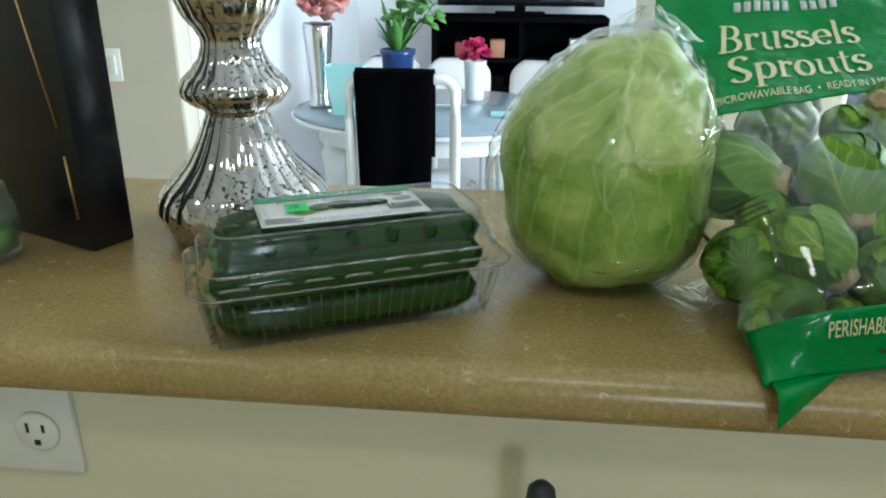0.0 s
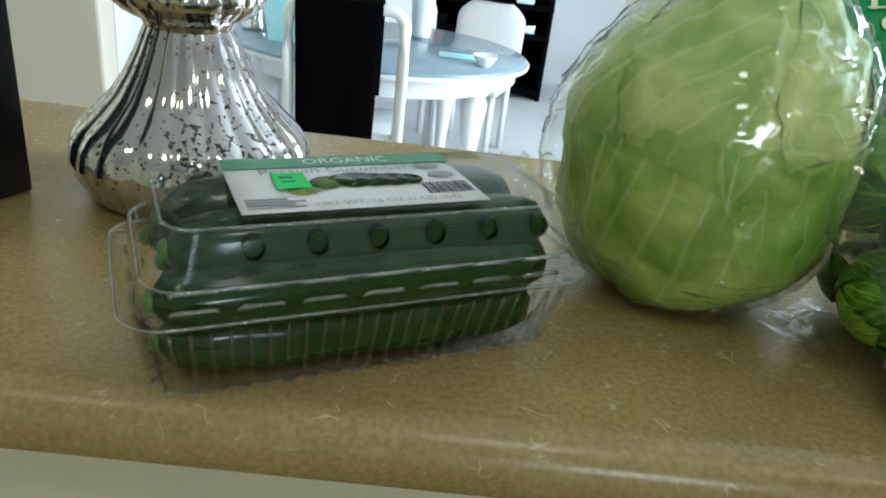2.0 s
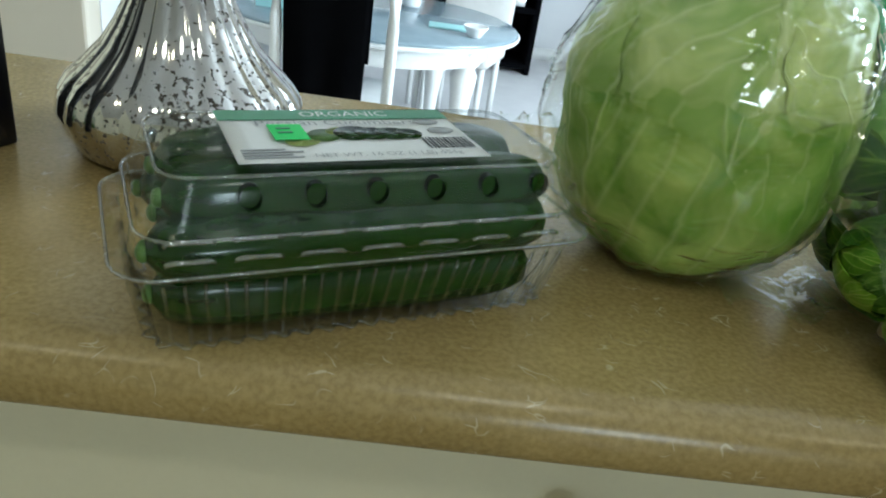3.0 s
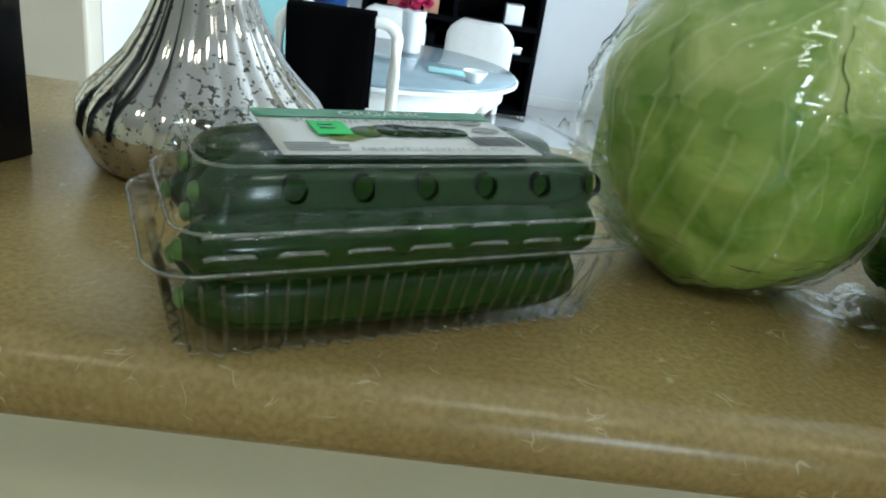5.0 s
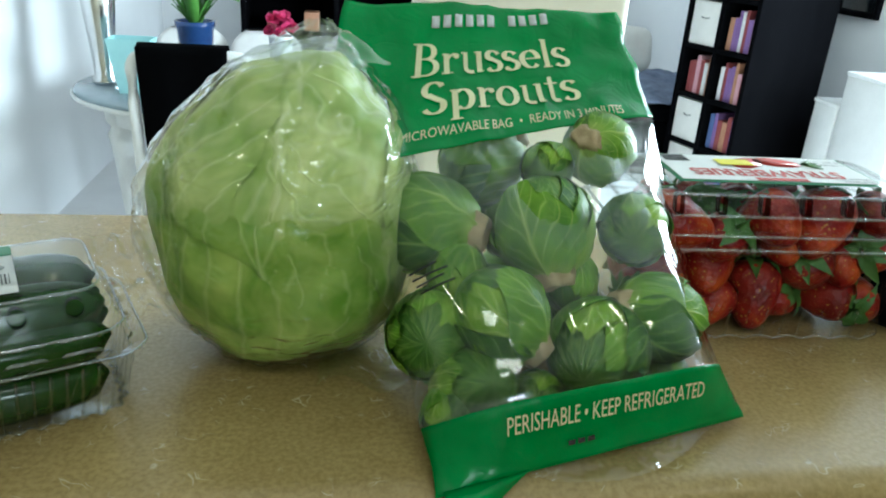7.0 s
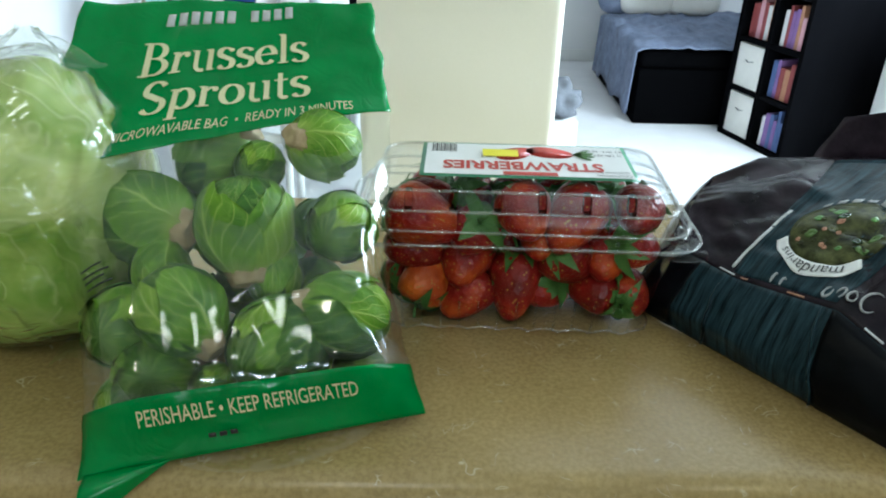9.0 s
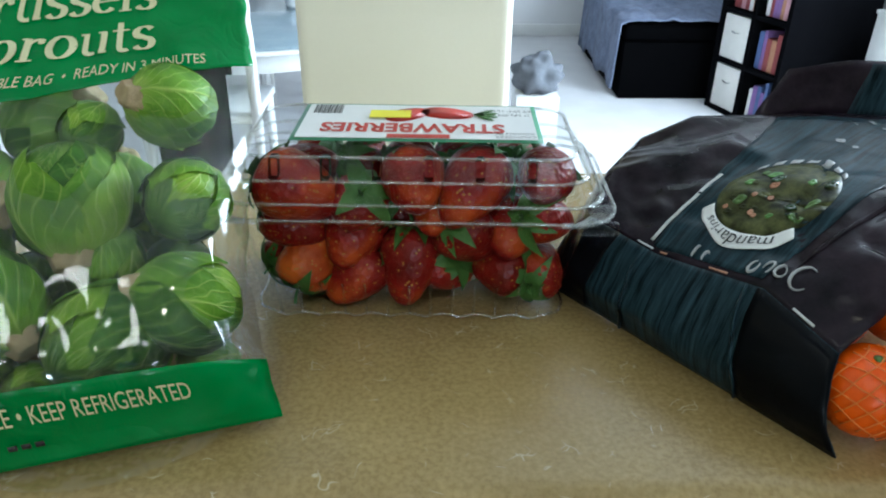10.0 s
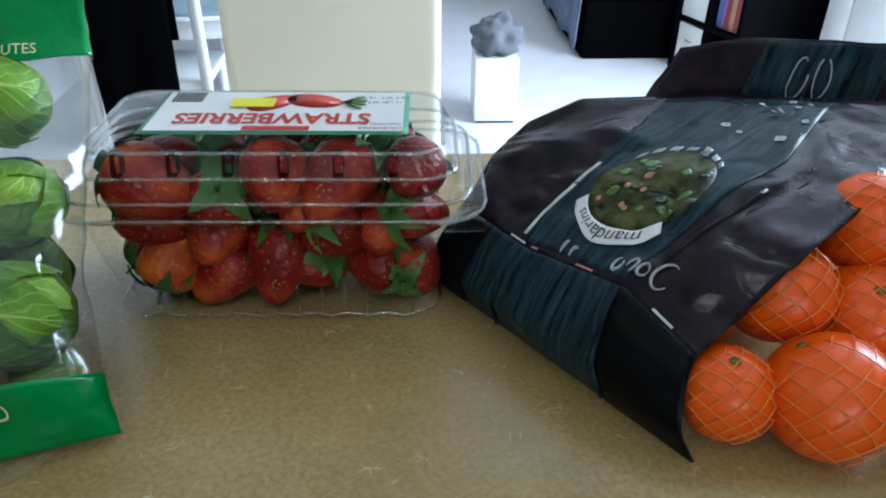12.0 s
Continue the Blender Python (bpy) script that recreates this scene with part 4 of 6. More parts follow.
def cucumber_box():
    o = empty("cucumber_box", CUC, "clear plastic clamshell box of cucumbers with a white paper label", "produce box")
    n = 300
    low = between((0.093, 0.036, 0.013, 0.0008), (0.094, 0.037, 0.013, 0.003), 2) + between((0.094, 0.037, 0.013, 0.003), (0.1005, 0.0455, 0.016, 0.037), 12) + [
        (0.1005, 0.0455, 0.016, 0.037), (0.1005, 0.0455, 0.016, 0.0395), (0.107, 0.051, 0.018, 0.0405), (0.108, 0.052, 0.018, 0.042)]
    def ribs(s, i):
        return 0.003 * max(-0.4, math.cos(2 * math.pi * 50 * s)) if 1 < i < 13 else 0.0
    part("tray", shell(low, n, ribs, cap_bottom=True), M_SHELL, o)
    top = [(0.108, 0.052, 0.018, 0.0432), (0.106, 0.0505, 0.018, 0.0445), (0.1005, 0.047, 0.016, 0.0455)]
    top += between((0.1005, 0.047, 0.016, 0.0455), (0.0985, 0.0455, 0.016, 0.0545), 5) + [(0.0985, 0.0455, 0.016, 0.0545), (0.0965, 0.044, 0.015, 0.0562)]
    top += between((0.0965, 0.044, 0.015, 0.0562), (0.089, 0.0375, 0.013, 0.0765), 16) + [(0.089, 0.0375, 0.013, 0.0765), (0.0875, 0.036, 0.012, 0.0782), (0.084, 0.034, 0.01, 0.0788)]
    holes = [(-0.056 + 0.0262 * k, 0.0685, 0.0044, 0.0048) for k in range(6)]
    def dents(s, i):
        return 0.0014 * math.cos(2 * math.pi * 24 * s) if 3 <= i <= 9 else 0.0
    lid = part("lid", shell(top, n, dents, holes, cap_top=True), M_SHELL, o)
    shoulder_sheen(lid, 0.057, 0.0764)
    for hx, hz, hw, hh in holes:
        # dark tinted lining reaching a little way in, painting the vent's dim inside
        def eyelet(u, v):
            a = 2 * math.pi * u
            z = hz + hh * math.sin(a)
            f = (z - 0.0562) / (0.0765 - 0.0562)
            return Vector((hx + hw * math.cos(a), -(0.044 + (0.0375 - 0.044) * f) - 0.0003 + 0.004 * v, z))
        part("vent", sheet(eyelet, 24, 3), M_VENT_SHADE, lid, "dark tinted eyelet lining for the shade in the vent")
    for hl, hw, r, z in ((0.108, 0.052, 0.018, 0.0426), (0.0985, 0.0455, 0.016, 0.0548), (0.089, 0.0375, 0.013, 0.0768)):
        part("rim", tube([Vector((*rounded(hl, hw, r, k / 120)[0].xy, z)) for k in range(120)], 0.0008, 6, True), M_BEAD, lid, "clear rolled rim")
    # the scalloped foot of the tray
    part("foot", tube([Vector((*(rounded(0.0945, 0.0375, 0.014, k / 300)[0] + rounded(0.0945, 0.0375, 0.014, k / 300)[1] * 0.0022 * math.cos(2 * math.pi * 50 * k / 300)).xy, 0.0016)) for k in range(300)], 0.0008, 5, True), M_BEAD, o, "clear scalloped foot")
    # moulded ribs of the tray's long sides
    for k in range(24):
        x = -0.088 + 0.00765 * k
        for sy in (-1, 1):
            part("rib", tube([(x * 0.98, sy * 0.0388, 0.004), (x, sy * 0.0432, 0.021), (x * 1.02, sy * 0.0468, 0.036)], 0.0009, 6), M_RIB, o)
    # short beads added to make the dashed highlights along the lid's step
    for k in range(7):
        x = -0.089 + 0.0258 * k
        for y0, z0 in ((-0.0462, 0.0552), (-0.0478, 0.0476)):
            part("ledge", tube([(x, y0, z0 - 0.0012), (x + 0.002, y0 - 0.0008, z0), (x + 0.0165, y0 - 0.0008, z0), (x + 0.0185, y0, z0 - 0.0012)], 0.0011, 6), M_BEAD, lid)
    # snap tabs on the front flange
    for x in (-0.07, 0.018):
        block("snap_tab", (x - 0.012, -0.0545, 0.0395), (x + 0.012, -0.0505, 0.0455), M_SHELL, o, 0.001)
    z = 0.0793
    label = part("label", thicken(sheet(lambda u, v: Vector((-0.053 + 0.111 * u, -0.031 + 0.061 * v, z)), 12, 6), 0.0003), M_PAPER, o, "white paper label with a green band")
    label.matrix_basis = pose(-0.006, 0, 0)
    z += 0.0004
    flat("green_band", -0.053, 0.0175, 0.058, 0.030, z, M_LABELGREEN, label, "green printed band")
    lettering("word", "ORGANIC", 0.0095, M_PAPER, label, on_label(0.006, 0.0235, z + 0.0005))
    lettering("word", "Persian Cucumbers", 0.0098, M_GREYINK, label, on_label(0.0, 0.0125, z + 0.0003))
    lettering("word", "NET WT. 16 OZ (1 LB) 454g", 0.0056, M_GREYINK, label, on_label(0.012, -0.0265, z + 0.0003))
    for k, w in enumerate((0.024, 0.02, 0.025, 0.018)):
        flat("print_line", -0.05, -0.0275 + 0.0028 * k, -0.05 + w, -0.0262 + 0.0028 * k, z, M_GREYINK, label)
    bars("barcode", label, 0.033, -0.021, [0.0008, 0.0004, 0.0012, 0.0004, 0.0008, 0.0004, 0.001, 0.0006, 0.0004, 0.0012, 0.0005, 0.0008, 0.0004], 0.0125, z + 0.0002, M_INK, 0.0011)
    for cx, cy in ((0.044, 0.013), (0.047, 0.001)):
        part("seal", lathe([(0.0, 0), (0.0052, 0), (0.0052, 0.0003), (0, 0.0003)], 20), M_GREYINK, label, m=pose(cx, cy, z) @ Matrix.Diagonal((1.3, 0.75, 1, 1)))
    # the printed picture: a halved cucumber and slices
    for cx, cy, rx, ry, a, mat in ((-0.022, -0.009, 0.0075, 0.004, 20, M_CABBAGE), (-0.011, -0.003, 0.008, 0.0046, 30, M_CUC_TIP), (0.003, -0.001, 0.009, 0.0055, 25, M_CUCUMBER), (0.012, -0.002, 0.008, 0.005, 10, M_CUCUMBER), (0.021, -0.0025, 0.008, 0.0048, 5, M_CUCUMBER), (0.029, -0.003, 0.006, 0.004, 0, M_CUCUMBER), (-0.003, 0.0015, 0.006, 0.003, 20, M_CABBAGE)):
        part("printed_slice", lathe([(0, 0), (1, 0), (1, 0.0003), (0, 0.0003)], 18), mat, label, m=pose(cx, cy, z + 0.0001 * (1 + cx * 20), 0, 0, a) @ Matrix.Diagonal((rx * 1.1, ry * 1.5, 1, 1)))
    st = flat("price_sticker", -0.034, -0.010, -0.019, 0.0085, z + 0.0009, M_GREENSTICK, label, "bright green price sticker")
    for k in range(2):
        flat("print_line", -0.031, -0.003 + 0.005 * k, -0.025, -0.0015 + 0.005 * k, z + 0.0013, M_LABELGREEN, st)
    return o


def cucumber(m, length, r, bend, k):
    o = empty("cucumber", m, "dark green ridged cucumber inside the clear box", "cucumber", "cucumbers in the box")
    def f(u, v):
        a = 2 * math.pi * u
        t = v
        x = (t - 0.5) * length
        q = max(0.0, 1 - abs(2 * t - 1) ** 7) ** 0.5
        rr = r * (0.08 + 0.92 * q) * (1 + 0.035 * math.cos(7 * a + k) + 0.05 * noise.noise(Vector((x * 45, a, k))))
        return Vector((x, rr * math.cos(a), rr * math.sin(a) + bend * (1 - (2 * t - 1) ** 2)))
    body = sheet(f, 28, 26)
    bmesh.ops.remove_doubles(body, verts=body.verts, dist=1e-5)
    part("body", body, M_CUCUMBER, o)
    part("tip", ellipsoid(0.003, r * 0.26, r * 0.26, 12, 8), M_CUC_TIP, o, "pale green blossom end", m=pose(-length / 2 + 0.001, 0, 0))
    return o


cucumber_box()
rng = random.Random(7)
for row, ys, z, ln in ((0, (-0.0215, 0.0175), 0.0178, 0.183), (1, (-0.0285, 0.0025, 0.030), 0.0435, 0.188), (2, (-0.0185, 0.0165), 0.0605, 0.18)):
    for i, y in enumerate(ys):
        r = (0.0168, 0.0162, 0.0158)[row] * rng.uniform(0.98, 1.02)
        cucumber(CUC @ pose(rng.uniform(-0.004, 0.004), y, z, rng.uniform(0, 360) * 0, 0, rng.uniform(-1.5, 1.5)), ln * rng.uniform(0.97, 1.02), r, rng.uniform(-0.001, 0.001), rng.uniform(0, 6))


STR = pose(0.446, 0.204, H, 0, 0, -2.0)


def strawberry_box():
    o = empty("strawberry_box", STR, "clear plastic clamshell box of strawberries with a white and green label", "produce box")
    o.scale = (1.12, 1.08, 1.075)
    n = 320
    def tall(rows):
        return [(a, b * 0.95, c, z * 1.3 if z < 0.053 else 0.069 + (z - 0.053) * 0.9) for a, b, c, z in rows]
    low = between((0.082, 0.047, 0.016, 0.0008), (0.083, 0.048, 0.016, 0.003), 2) + between((0.083, 0.048, 0.016, 0.003), (0.098, 0.0535, 0.02, 0.048), 14) + [
        (0.098, 0.0535, 0.02, 0.048), (0.0985, 0.054, 0.02, 0.0505), (0.109, 0.0605, 0.024, 0.0512), (0.1105, 0.062, 0.024, 0.0525)]
    def feet(s, i):
        return (0.0016 * max(-0.3, math.cos(2 * math.pi * 26 * s)) if i < 5 else 0.0006 * math.cos(2 * math.pi * 26 * s)) if i < 15 else 0.0
    part("tray", shell(tall(low), n, feet), M_SHELL, o)
    top = [(0.1105, 0.062, 0.024, 0.0538), (0.109, 0.061, 0.024, 0.0555), (0.1005, 0.0555, 0.02, 0.0565), (0.1, 0.055, 0.02, 0.0595), (0.1035, 0.0575, 0.021, 0.061), (0.1035, 0.0575, 0.021, 0.0632), (0.0985, 0.0535, 0.02, 0.0645)]
    top += between((0.0985, 0.0535, 0.02, 0.0645), (0.0955, 0.0505, 0.018, 0.0735), 6) + [(0.0955, 0.0505, 0.018, 0.0735), (0.094, 0.0495, 0.018, 0.0745)]
    top += between((0.094, 0.0495, 0.018, 0.0745), (0.0885, 0.0462, 0.016, 0.0872), 14) + [(0.0885, 0.0462, 0.016, 0.0872), (0.086, 0.0442, 0.015, 0.0885), (0.081, 0.0415, 0.012, 0.0885), (0.0795, 0.0402, 0.012, 0.0905)]
    holes = [(-0.069 + 0.0266 * k, 0.0938, 0.0024, 0.0058) for k in range(6)]
    lid = part("lid", shell(tall(top), n, None, holes, cap_top=True, square=8), M_SHELL, o)
    shoulder_sheen(lid, 0.0885, 0.0997)
    for hx, hz, hw, hh in holes:
        # dark tinted slot lining, a little way in, for the dimness behind it
        def slot(u, v):
            a = 2 * math.pi * u
            x = hw * math.copysign(abs(math.cos(a)) ** 0.3, math.cos(a))
            z = hz + hh * math.copysign(abs(math.sin(a)) ** 0.3, math.sin(a))
            f = (z - 0.08835) / (0.09978 - 0.08835)
            return Vector((hx + x, -0.95 * (0.0495 + (0.0462 - 0.0495) * f) - 0.0004 + 0.007 * v, z))
        part("vent", sheet(slot, 28, 3), M_VENT_SHADE, lid, "dark tinted slot lining for the shade in the vent")
    for hl, hw, r, z in ((0.1105, 0.062, 0.024, 0.0696), (0.1035, 0.0575, 0.021, 0.0772), (0.0955, 0.0505, 0.018, 0.0878), (0.0885, 0.0462, 0.016, 0.1)):
        part("rim", tube([Vector((*rounded(hl, hw * 0.95, r, k / 120)[0].xy, z)) for k in range(120)], 0.001, 6, True), M_BEAD, lid, "clear rolled rim")
    # the scalloped foot that the tray stands on
    part("foot", tube([Vector((*rounded(0.0875, 0.0475, 0.018, k / 320)[0].xy, 0.0016 + 0.0024 * abs(math.sin(math.pi * 26 * k / 320)))) for k in range(320)], 0.0008, 5, True), M_BEAD, o, "clear scalloped foot")
    for k in range(13):
        x = -0.072 + 0.012 * k
        part("rib", tube([(x, -0.0472, 0.003), (x * 1.02, -0.0486, 0.024)], 0.0008, 6), M_RIB, o)
    block("snap_tab", (0.088, -0.0625, 0.065), (0.1085, -0.0570, 0.072), M_SHELL, o, 0.0012)
    z = 0.1034
    label = part("label", thicken(sheet(lambda u, v: Vector((-0.0735 + 0.145 * u, -0.0265 + 0.0535 * v, z)), 12, 6), 0.0003), M_LABELGREEN, o, "white paper label with a green border")
    label.matrix_basis = Matrix.Translation((0.0045, 0.004, 0)) @ Matrix.Diagonal((0.93, 1.16, 1, 1))
    z += 0.0005
    flat("white_field", -0.0705, -0.0242, 0.0685, 0.0243, z, M_PAPER, label)
    z += 0.0004
    lettering("word", "STRAWBERRIES", 0.0172, M_REDINK, label, on_label(-0.004, -0.0098, z + 0.0002, 0.98, True), squeeze=0.94, bold=0.0005)
    flat("red_tab", -0.018, -0.0242, 0.018, -0.0196, z, M_REDINK, label)
    lettering("word", "NET WT. 16 OZ", 0.0046, M_INK, label, on_label(0.0555, 0.017, z, 1.0, True))
    lettering("word", "(1 LB) 454 g", 0.0046, M_INK, label, on_label(0.0555, 0.0105, z, 1.0, True))
    lettering("word", "GROWN IN", 0.0042, M_INK, label, on_label(0.056, -0.0165, z, 1.0, True))
    lettering("word", "CALIFORNIA", 0.0042, M_INK, label, on_label(0.056, -0.0212, z, 1.0, True))
    bars("barcode", label, -0.0665, 0.0105, [0.0008, 0.0004, 0.0012, 0.0004, 0.0008, 0.0004, 0.001, 0.0006, 0.0004, 0.0012, 0.0005, 0.0008, 0.0004], 0.0125, z + 0.0001, M_INK, 0.0007)
    for cx, cy, rx, ry, a in ((-0.010, 0.0085, 0.017, 0.0088, 28), (0.014, 0.0125, 0.019, 0.0085, -12)):
        part("printed_berry", lathe([(0, 0), (1, 0), (1, 0.0003), (0, 0.0003)], 20, lambda t, i: 1 - 0.25 * max(0, -math.cos(t)) ** 2), M_REDINK, label, m=pose(cx, cy, z, 0, 0, a) @ Matrix.Diagonal((rx, ry, 1, 1)))
    for a in (-40, -15, 10, 35):
        part("printed_leaf", lathe([(0, 0), (1, 0), (1, 0.0003), (0, 0.0003)], 10), M_CALYX, label, m=pose(0.034 + 0.006 * math.cos(radians(a)), 0.0095 + 0.006 * math.sin(radians(a)), z + 0.0004, 0, 0, a) @ Matrix.Diagonal((0.0075, 0.0016, 1, 1)))
    flat("price_sticker", -0.031, 0.0025, -0.006, 0.0135, z + 0.0008, M_YELLOWSTICK, label, "bright yellow price sticker")
    return o


def strawberry_meshes(seed):
    r = random.Random(seed)
    fat = r.uniform(0.85, 1.05)
    prof = [(0, -0.023), (0.004, -0.0222), (0.008, -0.0185), (0.0125, -0.011), (0.0158, -0.002), (0.0168, 0.005), (0.0155, 0.0105), (0.011, 0.0138), (0.005, 0.0145), (0, 0.0142)]
    berry = lathe([(a * fat, b) for a, b in prof], 22, lambda t, i: 1 + 0.05 * math.sin(2 * t + seed) + 0.03 * math.sin(3 * t + 2 * seed))
    leaves = bmesh.new()
    k = r.randint(7, 9)
    for i in range(k):
        a = 2 * math.pi * i / k + r.uniform(-0.15, 0.15)
        ln = r.uniform(0.014, 0.022)
        droop = r.uniform(-0.014, -0.003)
        rows = []
        for j in range(6):
            t = j / 5
            w = 0.0042 * math.sin(math.pi * min(1, 0.16 + 0.84 * t)) + 0.0002
            c = Vector((math.cos(a) * ln * t, math.sin(a) * ln * t, 0.0148 + droop * t * t + 0.003 * math.sin(3 * t)))
            side = Vector((-math.sin(a), math.cos(a), 0)) * w
            if j == 0:
                side, c = Vector(), Vector((0, 0, 0.0148))
            rows.append((leaves.verts.new(c + side), leaves.verts.new(c + Vector((0, 0, -0.0009 if j else 0))), leaves.verts.new(c - side)))
        for p, q in zip(rows, rows[1:]):
            leaves.faces.new((p[0], p[1], q[1], q[0]))
            leaves.faces.new((p[1], p[2], q[2], q[1]))
    bmesh.ops.remove_doubles(leaves, verts=leaves.verts, dist=1e-5)
    return berry, leaves, tube([(0, 0, 0.0145), (0.001, 0.0005, 0.019), (0.003, 0.001, 0.023)], 0.0009, 6)


strawberry_box()
strawberries = []
for seed in range(5):
    b, lv, stalk = strawberry_meshes(seed)
    s = empty("strawberry", pose(0, 0, -5), "ripe red strawberry with green leafy cap in the clear box", "strawberry", "strawberries in the box")
    part("berry", b, M_BERRY_PALE if seed == 4 else M_BERRY, s)
    part("calyx", lv, M_CALYX, s, "green leafy cap")
    part("stalk", stalk, M_CALYX, s)
    strawberries.append(s)
# those against the front wall: place in the box, size, where the leafy cap points, kind
FRONT = [(-0.072, -0.026, 0.079, 1.25, (-0.9, 0.3, 0.2), 0), (-0.033, -0.026, 0.068, 1.1, (0.25, -0.7, 0.75), 1), (0.002, -0.026, 0.086, 1.0, (-0.2, 0.8, 0.4), 2), (0.040, -0.024, 0.082, 1.3, (0.5, 0.7, 0.5), 3),
         (0.083, -0.022, 0.086, 0.95, (0.3, 0.9, 0.0), 0), (0.082, -0.026, 0.060, 1.05, (-0.75, -0.6, 0.35), 1), (-0.066, -0.027, 0.027, 1.1, (-0.35, -0.55, -0.75), 4), (-0.034, -0.025, 0.020, 1.05, (0.9, 0.6, 0.8), 2),
         (-0.001, -0.026, 0.030, 1.2, (0.1, 0.5, 0.9), 3), (0.035, -0.027, 0.050, 1.05, (-0.6, -0.35, 0.7), 0), (0.060, -0.024, 0.024, 1.1, (0.8, -0.6, 0.0), 1), (0.081, -0.024, 0.022, 0.95, (-0.3, -0.85, -0.2), 2), (-0.082, -0.012, 0.024, 0.9, (-0.6, -0.7, -0.2), 3), (-0.036, -0.020, 0.046, 1.05, (0.3, 0.8, 0.5), 0), (-0.076, -0.02, 0.055, 1.0, (-0.8, 0.2, 0.5), 2), (0.018, -0.016, 0.066, 1.1, (0.2, 0.9, 0.3), 1), (0.02, -0.018, 0.022, 1.0, (0.6, -0.6, 0.5), 2), (0.064, -0.02, 0.05, 1.0, (0.2, 0.9, 0.2), 0)]
rng = random.Random(12)
for layer, z, xs, ys in ((0, 0.022, 6, (0.004, 0.03)), (1, 0.05, 6, (0.003, 0.03)), (2, 0.078, 5, (0.006, 0.026))):
    for k in range(xs):
        for y in ys:
            FRONT.append((-0.07 + 0.14 * k / (xs - 1) + rng.uniform(-0.006, 0.006), y, z, rng.uniform(0.9, 1.05), (rng.uniform(-1, 1), rng.uniform(-1, 1), rng.uniform(-0.6, 1)), rng.randrange(4)))
for x, y, z, size, cap, kind_ in FRONT:
    turn = Vector(cap).to_track_quat("Z", "Y").to_matrix().to_4x4()
    copy_thing(strawberries[kind_], STR @ Matrix.Translation((x, y, z)) @ turn).scale = [size * 1.12] * 3
for s in strawberries:
    for c in list(s.children):
        bpy.data.objects.remove(c)
    bpy.data.objects.remove(s)


# ---- cabbage ----
def cabbage():
    c = (0.112, 0.168, H + 0.0955)
    R = Vector((0.079, 0.0765, 0.0955))
    def lumps(d):
        return 0.05 * noise.noise(d * 2.1 + Vector((4, 1, 2))) + 0.022 * noise.noise(d * 5.0) + 0.010 * noise.noise(d * 11)
    def squat(d):
        # the lower half is fuller than a ball
        rho = math.hypot(d.x, d.y)
        if d.z >= 0 or rho < 1e-6:
            return Vector((d.x * (1 - 0.13 * d.z * d.z), d.y * (1 - 0.13 * d.z * d.z), d.z))
        e = (rho ** 2.7 + abs(d.z) ** 2.7) ** (-1 / 2.7)
        return d * e
    def lean(p):
        t = max(0.0, p.z / R.z)
        return p + Vector((0.012 * t * t, -0.004 * t * t, 0))
    o = empty("cabbage", pose(*c), "round pale green cabbage wrapped in clear film on the bar", "cabbage")
    core = bmesh.new()
    bmesh.ops.create_uvsphere(core, u_segments=64, v_segments=44, radius=1.0)
    for v in core.verts:
        p = v.co.copy()
        k = 1 + lumps(p)
        p = squat(p)
        v.co = lean(Vector((p.x * R.x * k, p.y * R.y * k, p.z * R.z * k)) * 0.965)
    part("heart", core, M_CABBAGE, o)
    rng = random.Random(3)
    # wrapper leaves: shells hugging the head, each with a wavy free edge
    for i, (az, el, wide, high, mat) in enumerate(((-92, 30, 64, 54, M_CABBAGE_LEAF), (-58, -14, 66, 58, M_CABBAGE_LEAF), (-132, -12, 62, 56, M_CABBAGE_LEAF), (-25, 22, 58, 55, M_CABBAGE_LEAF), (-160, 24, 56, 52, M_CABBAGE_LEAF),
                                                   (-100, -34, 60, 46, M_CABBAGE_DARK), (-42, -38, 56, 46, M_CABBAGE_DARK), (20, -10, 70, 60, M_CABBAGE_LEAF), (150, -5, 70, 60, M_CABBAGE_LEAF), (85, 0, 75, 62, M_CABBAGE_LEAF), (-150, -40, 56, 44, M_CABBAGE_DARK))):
        turn = Euler((0, -radians(el), radians(az)), "XYZ").to_matrix()
        lift = 0.963 + 0.0062 * i
        def f(u, v):
            # a round leaf with a wavy edge, laid on the head
            ang = 2 * math.pi * u
            edge = 1 + 0.16 * noise.noise(Vector((math.cos(ang) * 1.6, math.sin(ang) * 1.6, i * 3.3))) + 0.05 * noise.noise(Vector((math.cos(ang) * 6, math.sin(ang) * 6, i * 3.3)))
            a, b = v * math.cos(ang), v * math.sin(ang)
            th, ph = radians(wide) * a * edge, radians(high) * b * edge
            d = turn @ Vector((math.cos(ph) * math.cos(th), math.cos(ph) * math.sin(th), math.sin(ph)))
            rim = v ** 8
            rib = 0.012 * math.exp(-(a / 0.07) ** 2) * max(0.0, 0.6 - b)
            side = 0.009 * abs(math.sin(a * 7 + 3 * noise.noise(d * 3) + (1 if a > 0 else -1) * b * 5)) * (1 - rim) + 0.016 * noise.noise(d * 6 + Vector((0, i, 0)))
            k = lift + lumps(d) + rib + side + 0.016 * rim * noise.noise(d * 5 + Vector((i, 0, 0)))
            d = squat(d)
            return lean(Vector((d.x * R.x, d.y * R.y, d.z * R.z)) * k)
        leaf = sheet(f, 72, 26, leaf=lambda u, v: (0.5 + 0.5 * v * math.cos(2 * math.pi * u), 0.5 + 0.5 * v * math.sin(2 * math.pi * u)))
        bmesh.ops.remove_doubles(leaf, verts=leaf.verts, dist=1e-6)
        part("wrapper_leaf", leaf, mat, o)
